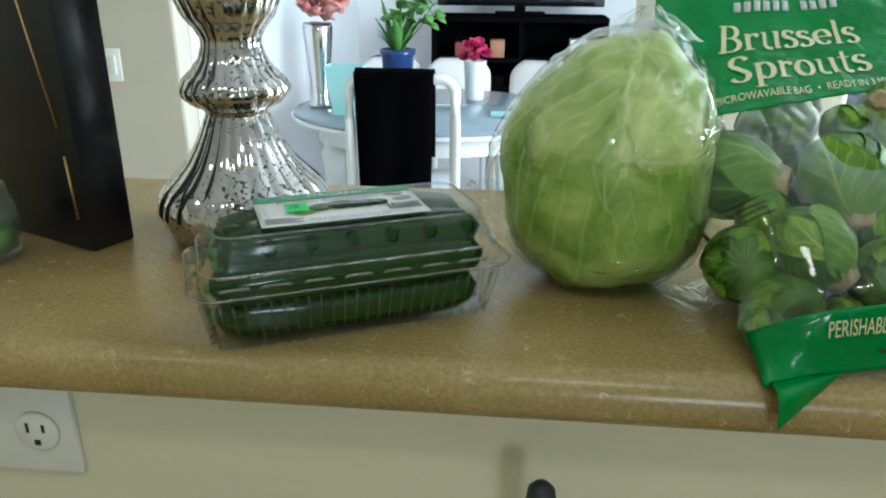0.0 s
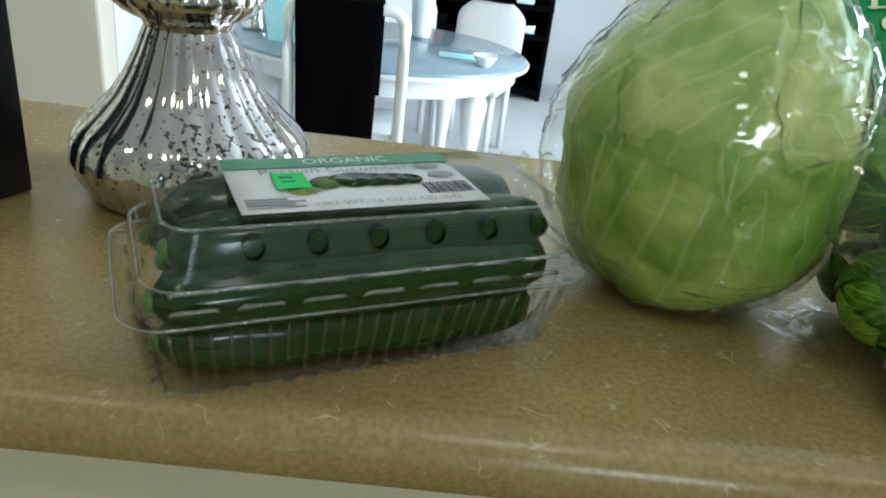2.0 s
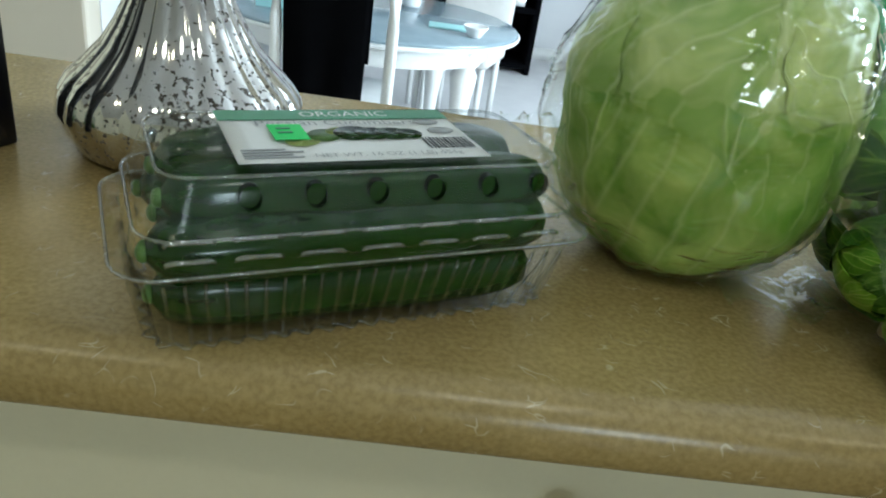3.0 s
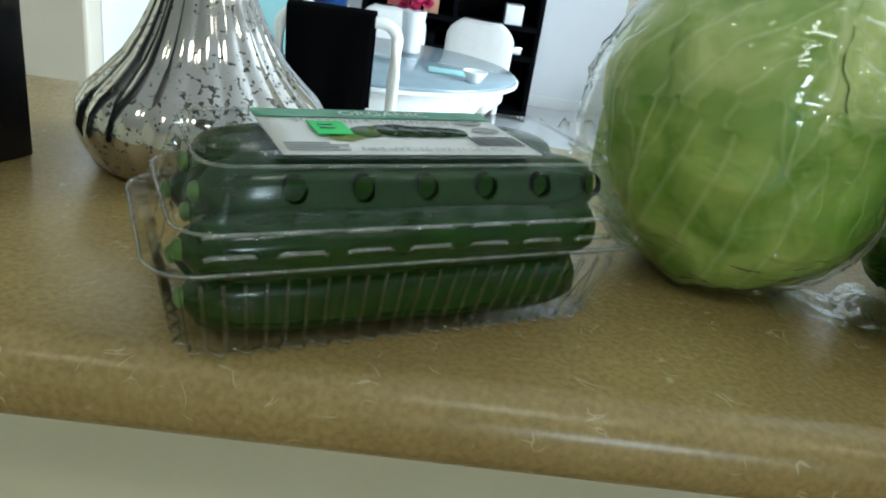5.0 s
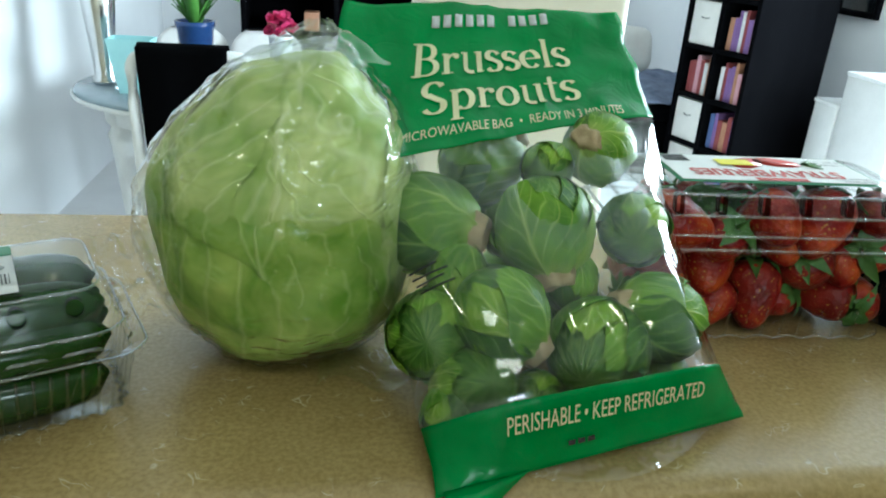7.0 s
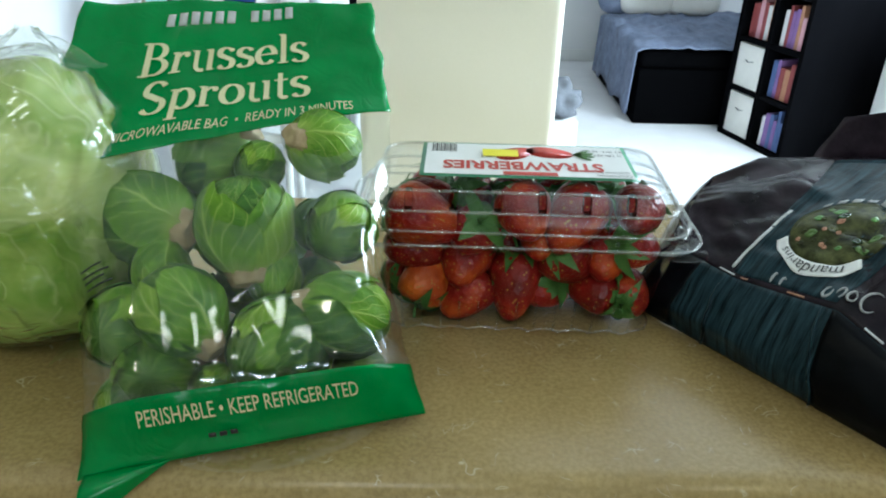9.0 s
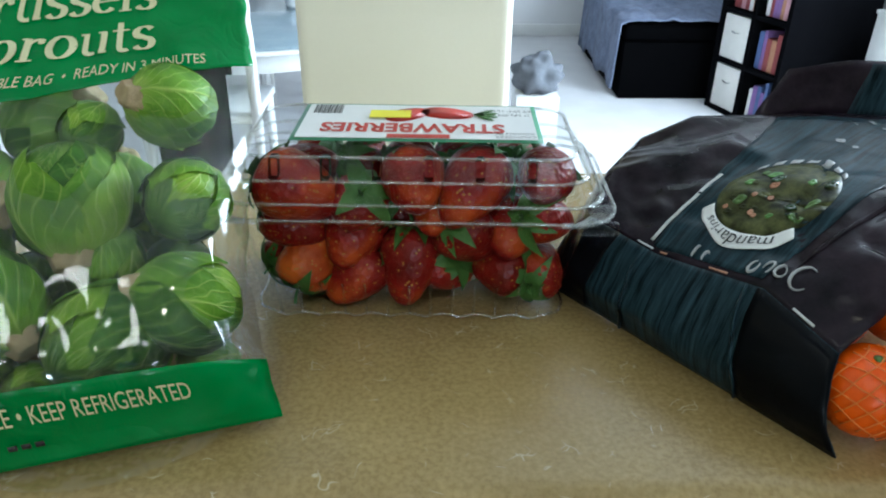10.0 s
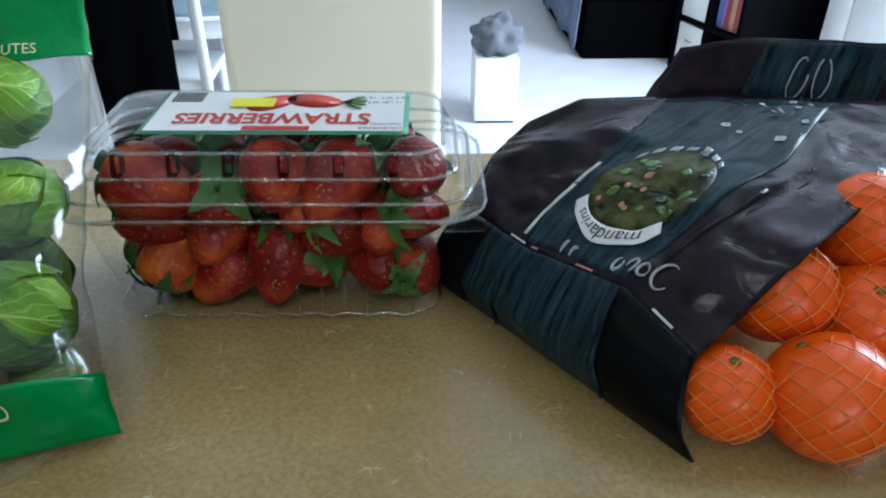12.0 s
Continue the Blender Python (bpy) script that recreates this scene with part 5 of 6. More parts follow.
    # the loose film bag, gathered at the top and spread in a skirt under the head
    def wrap(u, v):
        a = 2 * math.pi * u
        t = math.pi * (0.012 + 0.976 * v)
        d = Vector((math.sin(t) * math.cos(a), math.sin(t) * math.sin(a), -math.cos(t)))
        fold = abs(noise.noise(Vector((d.x * 4, d.y * 4, d.z * 9 + 5)))) + 0.6 * abs(noise.noise(d * 9))
        k = 1.04 + 0.04 * fold + 0.8 * lumps(d)
        q = squat(d)
        p = Vector((q.x * R.x, q.y * R.y, q.z * R.z)) * k
        if d.z > 0.85:
            q = (d.z - 0.85) / 0.15
            p += Vector((0.0, 0.008, -0.002)) * q * q
        if d.x < -0.55:
            p.x -= 0.03 * (-d.x - 0.55) * max(0, 1 - abs(d.z + 0.25) * 1.6)
        p.z = max(p.z, -0.0948)
        return lean(p)
    w = sheet(wrap, 96, 64)
    bmesh.ops.remove_doubles(w, verts=w.verts, dist=1e-5)
    part("film_wrap", w, M_WRAP, o, "clear crinkled plastic film")
    # loose film gathered over the crown
    def crown(u, v):
        a = 2 * math.pi * u
        r = 0.006 + 0.03 * (1 - v)
        return Vector((0.02 + r * math.cos(a) * (1 + 0.25 * math.sin(5 * a)), 0.004 + 0.7 * r * math.sin(a) * (1 + 0.25 * math.cos(4 * a)), 0.086 + 0.024 * v + 0.004 * noise.noise(Vector((math.cos(a) * 3, math.sin(a) * 3, v * 4)))))
    part("film_tail", sheet(crown, 48, 14), M_WRAP, o)
    def tail(u, v):
        x, y = 0.02 + 0.075 * u, -0.066 + 0.05 * v
        return Vector((x, y + 0.01 * math.sin(9 * u), -0.0945 + 0.004 * abs(noise.noise(Vector((u * 7, v * 7, 1)))) + 0.0008))
    part("film_tail", sheet(tail, 24, 12), M_WRAP, o)
    def tuft(u, v):
        x = -0.066 - 0.05 * u
        return Vector((x, -0.035 + 0.03 * v * (1 - 0.3 * u), -0.06 + 0.04 * v + 0.012 * noise.noise(Vector((u * 6, v * 8, 4)))))
    part("film_tail", sheet(tuft, 20, 16), M_WRAP, o)
    return o


cabbage()

# ---- bag of sprouts ----
BAG_LEFT = [(0.0, (0.193, 0.006, 1.0675)), (0.115, (0.186, 0.043, 1.098)), (0.29, (0.174, 0.078, 1.136)), (0.60, (0.126, 0.139, 1.194)), (1.0, (0.147, 0.225, 1.285))]
BAG_RIGHT = [(0.0, (0.381, 0.057, 1.0725)), (0.115, (0.369, 0.079, 1.101)), (0.29, (0.357, 0.114, 1.142)), (0.66, (0.354, 0.193, 1.222)), (1.0, (0.338, 0.248, 1.284))]
BAG_OUT = Vector((0.119, -0.730, 0.673))


def bag_point(u, v, lift=0.0):
    """The bag's front: u across, v from its bottom edge to its top; a little pillowed, with fine creases."""
    a, b = poly(BAG_LEFT, v), poly(BAG_RIGHT, v)
    p = a.lerp(b, u)
    full = ease((v + 0.04) / 0.17) * ease((0.92 - v) / 0.72)
    pillow = 0.041 * (1 - abs(2 * u - 1) ** 5) * full - 0.004 * min(1.0, 5 * v)
    crease = 0.0022 * noise.noise(Vector((u * 6, v * 9, 2))) + 0.0016 * noise.noise(Vector((u * 15, v * 13, 7)))
    flare = 0.006 * noise.noise(Vector((u * 4, v * 3, 11))) * max(0.0, v - 0.75) * 3
    rim = max(0.0, abs(2 * u - 1) - 0.8) / 0.2
    return p + BAG_OUT * (pillow + crease * min(1.0, 0.3 + 5 * v) + flare + lift) + Vector((0, 0, 0.0025 * max(0.0, 1 - 8 * v))) + Vector((0.003 * rim * noise.noise(Vector((v * 14, u, 3))), 0, 0))


def sprout_bag():
    o = empty("sprout_bag", pose(0, 0, 0), "clear plastic bag of sprouts with green printed bands", "produce bag")
    part("front_film", sheet(lambda u, v: bag_point(u, 0.075 + 0.605 * v), 44, 50), M_BAG, o, "clear glossy front film")
    def back(u, v):
        p = bag_point(u, v)
        deep = 0.088 * math.sin(math.pi * u) ** 0.5 * math.sin(math.pi * min(1, v / 0.85)) if v < 0.85 else 0.0
        q = p - BAG_OUT * (deep + 0.001)
        q.z = max(q.z, H + 0.0006) if q.y > 0.02 else q.z
        return q
    part("back_film", sheet(back, 36, 44), M_BAG, o)
    # green printed panels; the upper one hangs lower on its left
    def upper(u, v):
        low = 0.57 + 0.09 * u
        return bag_point(u, low + (1.0 - low) * v, 0.0006)
    top = part("printed_panel", thicken(sheet(upper, 48, 44), 0.0003), M_BAGGREEN, o, "glossy green printed panel")
    def lower(u, v):
        return bag_point(u, (0.088 + 0.012 * u) * v + (0.0 if u > 0.2 else -0.02 * (0.2 - u)), 0.0006 + 0.0025 * abs(noise.noise(Vector((u * 12, v * 3, 5)))))
    band = part("printed_band", thicken(sheet(lower, 48, 12), 0.0003), M_BAGGREEN, o, "green printed band along the bottom edge")
    # corner of the band hanging over the rolled edge
    def ear(u, v):
        p = bag_point(0.02 + 0.24 * u, 0.0, 0.001)
        w = (1 - u) ** 1.1
        return p + Vector((0.003 * v * w, -0.016 * min(1.0, 2.2 * v) * w, 0.001 - 0.034 * max(0.0, v - 0.3) * w))
    part("band_corner", thicken(sheet(ear, 14, 12), 0.0003), M_BAGGREEN, band)
    def hem(u, v):
        p = bag_point(0.28 + 0.6 * u, 0.0)
        return Vector((p.x - 0.004 * v, p.y - 0.018 * v * (1 - (2 * u - 1) ** 2), H + 0.0012 + 0.004 * (1 - v) + 0.002 * abs(noise.noise(Vector((u * 9, v * 4, 8))))))
    part("loose_hem", sheet(hem, 24, 8), M_BAG, o)
    # letters follow the film; x and y are metres on it, from the panel's middle
    def onto(u0, v0, slope, lift=0.0016):
        return lambda x, y: bag_point(u0 + x / 0.182, v0 + (y + slope * x) / 0.247, lift)
    serif_word("Brussels", 0.0292, M_PRINT_CREAM, top, lambda x, y, up: onto(0.505, 0.85, 0.06, 0.0016 + up)(x, y))
    serif_word("Sprouts", 0.0292, M_PRINT_CREAM, top, lambda x, y, up: onto(0.52, 0.745, 0.06, 0.0016 + up)(x, y))
    lettering("word", "MICROWAVABLE BAG  \u2022  READY IN 3 MINUTES", 0.0088, M_PRINT_CREAM, top, onto(0.555, 0.655, 0.075), squeeze=0.66, split=True)
    lettering("word", "PERISHABLE \u2022 KEEP REFRIGERATED", 0.008, M_PRINT_CREAM, band, onto(0.5, 0.06, 0.0, 0.0042), squeeze=0.92, split=True)
    # the maker's mark, as plain bars
    for k in range(11):
        if k != 6:
            u0 = 0.30 + 0.039 * k
            part("mark_bar", thicken(sheet(lambda u, v: bag_point(u0 + 0.026 * u, 0.925 + 0.0025 * k + 0.032 * v, 0.0014), 2, 3), 0.0002), M_PALEINK, top)
    # small black date print on the clear film
    for k in range(4):
        part("date_print", thicken(sheet(lambda u, v: bag_point(0.07 + (0.075 + 0.02 * (k % 2)) * u, 0.335 - 0.013 * k + 0.0035 * v + 0.012 * u, 0.0012), 4, 1), 0.0002), M_INK, o)
    for k in range(3):
        part("date_print", thicken(sheet(lambda u, v: bag_point(0.37 + 0.03 * k + 0.02 * u, 0.022 + 0.006 * v, 0.0042), 2, 1), 0.0002), M_INK, band)
    return o


def sprout_sources():
    out = []
    for seed in range(6):
        rng = random.Random(40 + seed)
        s = empty("brussels_sprout", pose(0, 0, -5), "green leafy sprout with a cut pale stem in the clear bag", "brussels sprout", "sprouts in the bag")
        part("head", ellipsoid(0.0178, 0.0178, 0.0198, 28, 20, 0.06, 2.0, seed), M_SPROUT, s)
        az = rng.uniform(0, 360)
        for i in range(9):
            # tight leaves first, then looser ones that end lower, each turned on from the last
            az += 137.5 + rng.uniform(-18, 18)
            loose_ = i / 8
            wide, top = rng.uniform(62, 80), 0.98 - 0.62 * loose_ + rng.uniform(-0.12, 0.12)
            r0 = 0.985 + 0.012 * i
            def f(u, v):
                a = (u - 0.5) * 2
                edge = 1 + 0.10 * noise.noise(Vector((a * 2.5, i, seed))) + 0.04 * noise.noise(Vector((a * 8, i, seed)))
                ph = -math.pi / 2 + 0.14 + (math.pi / 2 + top) * v * edge * (1 - 0.3 * a * a)
                th = radians(az) + radians(wide) * a * (0.3 + 0.7 * math.sin(math.pi * min(1.0, 0.22 + 0.68 * v)))
                rib = 0.05 * math.exp(-(a / 0.09) ** 2) * (1 - v) ** 1.5
                pucker = 0.012 * math.sin(9 * (v - 0.85 * abs(a)) * 2) * (1 - abs(a)) + 0.025 * noise.noise(Vector((a * 3, v * 4, seed + 3 * i)))
                curl = (0.015 + 0.05 * loose_) * max(abs(a), v) ** 7 * (0.6 + noise.noise(Vector((a * 3, v * 3, seed + i))))
                k = (r0 + rib + pucker + curl) * 0.0182
                return Vector((k * math.cos(ph) * math.cos(th), k * math.cos(ph) * math.sin(th), k * 1.12 * math.sin(ph)))
            leaf = sheet(f, 18, 18, leaf=lambda u, v: (u, v))
            part("leaf", leaf, M_SPROUT_DARK if (i + seed) % 4 == 3 else (M_SPROUT_LEAF, M_SPROUT_PALE)[(i + seed) % 2], s)
        part("stem", lathe([(0, -0.0241), (0.003, -0.0246), (0.0046, -0.0252), (0.0058, -0.0247), (0.0066, -0.0225), (0.0082, -0.018), (0, -0.015)], 20, lambda a, i: 1 + 0.2 * math.sin(2 * a + seed) + 0.12 * math.sin(5 * a + 2 * seed)), M_STEM, s, "tan cut stem end")
        out.append(s)
    return out


sprout_bag()
src = sprout_sources()
# against the front film: place, radius, where the cut stem points
sprouts = [(0.235, 0.182, 1.188, 0.029, (0.81, 0.1, 0.58)), (0.311, 0.172, 1.203, 0.025, (-0.6, -0.65, 0.45)), (0.266, 0.124, 1.168, 0.0325, (0.15, -0.65, -0.72)), (0.197, 0.146, 1.159, 0.0335, (0.9, -0.5, 0.05)),
           (0.197, 0.088, 1.114, 0.028, (0.2, 0.9, -0.3)), (0.234, 0.080, 1.132, 0.0288, (0.68, -0.45, -0.6)), (0.332, 0.088, 1.125, 0.0285, (-0.9, -0.2, 0.3)), (0.292, 0.074, 1.111, 0.0325, (0.5, 0.85, 0.1)),
           (0.220, 0.064, 1.095, 0.0265, (-0.2, 0.8, -0.6)), (0.272, 0.150, 1.196, 0.0175, (0.2, 0.9, 0.1)), (0.325, 0.128, 1.165, 0.024, (0.3, 0.9, 0.0)), (0.283, 0.115, 1.135, 0.02, (0.0, 0.6, 0.8)),
           (0.214, 0.112, 1.140, 0.0195, (0.0, 0.7, 0.7)), (0.204, 0.050, 1.087, 0.016, (0.4, 0.6, 0.7)), (0.338, 0.082, 1.089, 0.017, (0.6, 0.6, -0.2)), (0.255, 0.060, 1.088, 0.018, (0.2, 0.8, -0.3))]
# heaped behind
sprouts += [(0.30, 0.162, 1.097, 0.024, (0, 1, 1)), (0.25, 0.168, 1.097, 0.024, (1, 1, 0)), (0.215, 0.15, 1.097, 0.022, (0, 1, 0)), (0.27, 0.208, 1.097, 0.024, (-1, 1, 0)), (0.30, 0.19, 1.135, 0.021, (0, 1, 0)),
            (0.262, 0.192, 1.14, 0.024, (0, 1, 1)), (0.222, 0.182, 1.14, 0.021, (-1, 1, 1))]
for i, (x, y, z, r, stem) in enumerate(sprouts):
    c = Vector((x, y, z))
    c.z = max(c.z, H + 0.95 * r)
    ob = copy_thing(src[i % 6], Matrix.Translation(c) @ (-Vector(stem)).to_track_quat("Z", "Y").to_matrix().to_4x4())
    ob.scale = [r / 0.0206] * 3
for s in src:
    for c in list(s.children):
        bpy.data.objects.remove(c)
    bpy.data.objects.remove(s)


# ---- bag of mandarins ----
def mandarin_bag():
    o = empty("mandarin_bag", pose(0, 0, 0), "dark printed plastic bag of mandarins with an orange net", "produce bag")
    foot = [(0, (0.541, 0.190, H + 0.001)), (1, (0.658, 0.029, H + 0.001))]
    fold = [(0, (0.560, 0.187, 1.126)), (0.33, (0.591, 0.141, 1.124)), (0.75, (0.631, 0.086, 1.134)), (1, (0.657, 0.050, 1.119))]
    ridge = [(0, (0.606, 0.252, 1.155)), (0.12, (0.640, 0.252, 1.171)), (0.5, (0.735, 0.25, 1.174)), (1, (0.865, 0.235, 1.172))]
    rightside = [(0, (0.657, 0.050, 1.119)), (0.42, (0.717, 0.078, 1.161)), (0.72, (0.783, 0.128, 1.170)), (1, (0.865, 0.235, 1.172))]
    leftside = [(0, (0.560, 0.187, 1.126)), (0.5, (0.580, 0.222, 1.146)), (1, (0.606, 0.252, 1.155))]
    def face(u, v, lift=0.0):
        # a patch bounded by fold, ridge and the two sides
        a, b = poly(fold, u), poly(ridge, u)
        c, d = poly(leftside, v), poly(rightside, v)
        p00, p10, p01, p11 = poly(fold, 0), poly(fold, 1), poly(ridge, 0), poly(ridge, 1)
        p = a.lerp(b, v) + c.lerp(d, u) - (p00.lerp(p10, u)).lerp(p01.lerp(p11, u), v)
        w = 0.006 * noise.noise(Vector((u * 5, v * 4, 3))) + 0.0022 * noise.noise(Vector((u * 13, v * 10, 9))) - 0.004 * max(0.0, 1 - 9 * abs(noise.noise(Vector((u * 4 + v, v * 3, 6))))) * ease(4 * (u - 0.45))
        sag = -0.004 * math.sin(math.pi * u) * math.sin(math.pi * v)
        return p + Vector((0, -0.25, 1)) * ((w + sag) * min(1, 6 * v, 6 * (1 - v)) + lift)
    film_top = part("top_film", thicken(sheet(face, 60, 44), 0.0004), M_MBAG, o, "dark violet translucent printed film")
    def front(u, v):
        a, b = poly(foot, u), poly(fold, u)
        p = a.lerp(b, v)
        out = Vector((-0.82, -0.57, 0))
        bulge = 0.014 * math.sin(math.pi * v) * (0.7 + 0.3 * math.sin(3 * u)) + 0.003 * noise.noise(Vector((u * 7, v * 4, 1))) * math.sin(math.pi * v)
        return p + out * bulge
    panel = part("gusset", thicken(sheet(front, 40, 20), 0.0004), M_MTEAL, o, "slate blue wood-grain print on the bottom gusset")
    # folds pressed across the gusset
    for u0 in (0.3, 0.71):
        part("pressed_fold", tube([front(u0 + 0.015 * math.sin(5 * k / 12), k / 12) + Vector((-0.82, -0.57, 0)) * 0.0006 for k in range(13)], 0.0011, 6), M_MTEAL, panel)
    for lo, hi in ((0.0, 0.16), (0.73, 1.0)):
        part("dark_print", thicken(sheet(lambda u, v: front(lo + (hi - lo) * u, v) + Vector((-0.82, -0.57, 0)) * 0.0009, 12, 12), 0.0002), M_MNAVY, panel)
    # back side and underside
    def rear(u, v):
        p = poly(ridge, u)
        return Vector((p.x + 0.01 * v, p.y + 0.07 * v, p.z + (H + 0.002 - p.z) * v ** 1.3))
    part("rear_film", thicken(sheet(rear, 30, 12), 0.0004), M_MBAG, o)
    def side(u, v):
        p = poly(leftside, u)
        q = Vector((0.541 + 0.075 * u, 0.190 + 0.132 * u, H + 0.001))
        return p.lerp(q, v) + Vector((-0.8, 0.5, 0)) * 0.01 * math.sin(math.pi * v)
    part("side_film", thicken(sheet(side, 16, 12), 0.0004), M_MBAG, o)
    # printed slate stripe panel across the top film, with the orchard oval and the name ribbon
    part("stripe_print", thicken(sheet(lambda u, v: face(0.33 + 0.42 * u + 0.06 * (v - 0.5), 0.03 + 0.94 * v, 0.0007), 34, 34), 0.0002), M_MTEAL, film_top, "slate blue wood-grain print")
    for s in (0.31, 0.77):
        part("edge_print", thicken(sheet(lambda u, v: face(s + 0.012 * u + 0.06 * (v - 0.5), 0.05 + 0.5 * v, 0.0009), 3, 14), 0.0002), M_PALEINK if s < 0.5 else M_MBAG, film_top)
    mid_u, mid_v = 0.545, 0.44
    def oval(u, v):
        a, r = 2 * math.pi * u, 0.03 + 0.97 * v
        return face(mid_u + 0.150 * r * math.cos(a), mid_v + 0.225 * r * math.sin(a), 0.0012)
    part("orchard_picture", thicken(sheet(oval, 40, 8), 0.0002), M_MPIC, film_top, "dark oval orchard picture")
    rng = random.Random(5)
    for k in range(12):
        cu, cv = mid_u - 0.105 + 0.11 * rng.random(), mid_v - 0.15 + 0.22 * rng.random()
        part("printed_fruit", thicken(sheet(lambda u, v: face(cu + 0.008 * (0.1 + 0.9 * v) * math.cos(6.283 * u), cv + 0.015 * (0.1 + 0.9 * v) * math.sin(6.283 * u), 0.0016 + 0.00005 * k), 10, 2), 0.0001), M_BOOKS[4] if k % 3 else M_MPIC, film_top)
    # leafy clumps of the orchard
    for k in range(16):
        cu, cv, q = mid_u - 0.09 + 0.2 * rng.random(), mid_v - 0.14 + 0.28 * rng.random(), rng.uniform(0.5, 1.1)
        part("printed_tree", thicken(sheet(lambda u, v: face(cu + q * 0.02 * (0.1 + 0.9 * v) * math.cos(6.283 * u) * (1 + 0.2 * math.sin(25 * u)), cv + q * 0.03 * (0.1 + 0.9 * v) * math.sin(6.283 * u), 0.00145 + 0.00004 * k), 14, 2), 0.00003), (M_PLANT, M_CUCUMBER, M_MPIC, M_CUC_TIP)[k % 4], film_top)
    for k in range(7):
        a0 = radians(40 + 15 * k)
        part("printed_fence", thicken(sheet(lambda u, v: face(mid_u + (0.152 + 0.0 * v) * math.cos(a0 + 0.16 * u), mid_v + (0.232 + 0.035 * v) * math.sin(a0 + 0.16 * u), 0.0014), 3, 2), 0.0002), M_GREYINK, film_top)
    def ribbon(u, v):
        a = radians(205 + 118 * u)
        return face(mid_u + (0.155 + 0.03 * v) * math.cos(a), mid_v + (0.232 + 0.085 * v) * math.sin(a), 0.002)
    rib = part("name_ribbon", thicken(sheet(ribbon, 24, 4), 0.0002), M_PAPER, film_top, "curved white ribbon with the fruit's name")
    def along(x, y):
        a = 0.5 - x / 0.085
        return ribbon(a, 0.5 + y / 0.014) + Vector((0, -0.0003, 0.0008))
    lettering("word", "mandarins", 0.0155, M_INK, rib, along, squeeze=0.98)
    # pale printed blossoms and script strokes
    for k in range(13):
        cu, cv = 0.55 + 0.2 * rng.random(), 0.77 + 0.19 * rng.random()
        r = rng.uniform(0.008, 0.016)
        ang = rng.uniform(0, 3.1)
        part("printed_blossom", (sheet(lambda u, v: face(cu + r * (0.15 + 0.85 * v) * math.cos(6.283 * u + ang), cv + 0.9 * r * (0.15 + 0.85 * v) * math.sin(6.283 * u) * (1 + 0.3 * math.cos(12.57 * u)), 0.0013), 14, 2)), M_GREYINK, film_top)
    for k in (2, 3, 5, 8):
        u0 = 0.04 + 0.1 * k
        part("edge_print", thicken(sheet(lambda u, v: face(u0 + (0.03 + 0.02 * (k % 3)) * u, 0.004 + 0.009 * v, 0.0011), 3, 2), 0.0001), M_BOOKS[4] if k % 2 else M_PALEINK, film_top)
    # looping script strokes low on the film
    for cu, cv, ru, rv, a0, a1 in ((0.80, 0.11, 0.026, 0.055, 60, 330), (0.745, 0.085, 0.014, 0.028, 20, 380), (0.705, 0.085, 0.012, 0.035, -60, 200), (0.665, 0.07, 0.013, 0.03, 100, 400), (0.50, 0.055, 0.008, 0.024, 40, 260), (0.46, 0.06, 0.006, 0.03, 60, 250)):
        part("printed_stroke", tube([face(cu + ru * math.cos(radians(a0 + (a1 - a0) * k / 16)), max(0.01, cv + rv * math.sin(radians(a0 + (a1 - a0) * k / 16))), 0.0012) for k in range(17)], 0.0009, 6, taper=lambda t: 0.35 + 0.65 * math.sin(math.pi * t)), M_GREYINK, film_top, "pale script stroke")
    # the bag's neck flap standing behind the ridge
    def flap(u, v):
        base = Vector((0.675 + 0.22 * u, 0.258 + 0.012 * u, 1.150))
        topz = 1.207 - 0.012 * u - 0.03 * max(0, 0.25 - u) * 4 * 0.3
        return Vector((base.x + 0.035 * v * (1 - u), base.y + 0.016 * v + 0.004 * noise.noise(Vector((u * 6, v * 3, 2))), base.z + (topz - base.z) * v))
    fl = part("neck_flap", thicken(sheet(flap, 30, 10), 0.0004), M_MBAG, o)
    part("stripe_print", thicken(sheet(lambda u, v: flap(0.33 + 0.5 * u, 0.05 + 0.92 * v) + Vector((0, -0.0008, 0)), 20, 8), 0.0002), M_MTEAL, fl)
    for k in (1, 2):
        pts = [flap(0.42 + 0.085 * k + 0.03 * math.cos(t * 5.5 + k), 0.52 + 0.26 * math.sin(t * 5.5 + k)) + Vector((0, -0.0018, 0.0004)) for t in np.linspace(0, 1, 14)]
        part("printed_stroke", tube(pts, 0.0006, 5), M_GREYINK, fl)
    return o


FRUIT = [(0.721, 0.040, 0.031, 0.031), (0.675, 0.048, 0.028, 0.0235), (0.714, 0.090, 0.056, 0.0275), (0.772, 0.118, 0.078, 0.029), (0.760, 0.084, 0.043, 0.029), (0.784, 0.022, 0.029, 0.029), (0.690, 0.125, 0.028, 0.027), (0.745, 0.150, 0.034, 0.028), (0.650, 0.135, 0.0265, 0.027), (0.69, 0.185, 0.028, 0.027), (0.81, 0.05, 0.029, 0.028), (0.81, 0.12, 0.036, 0.028)]


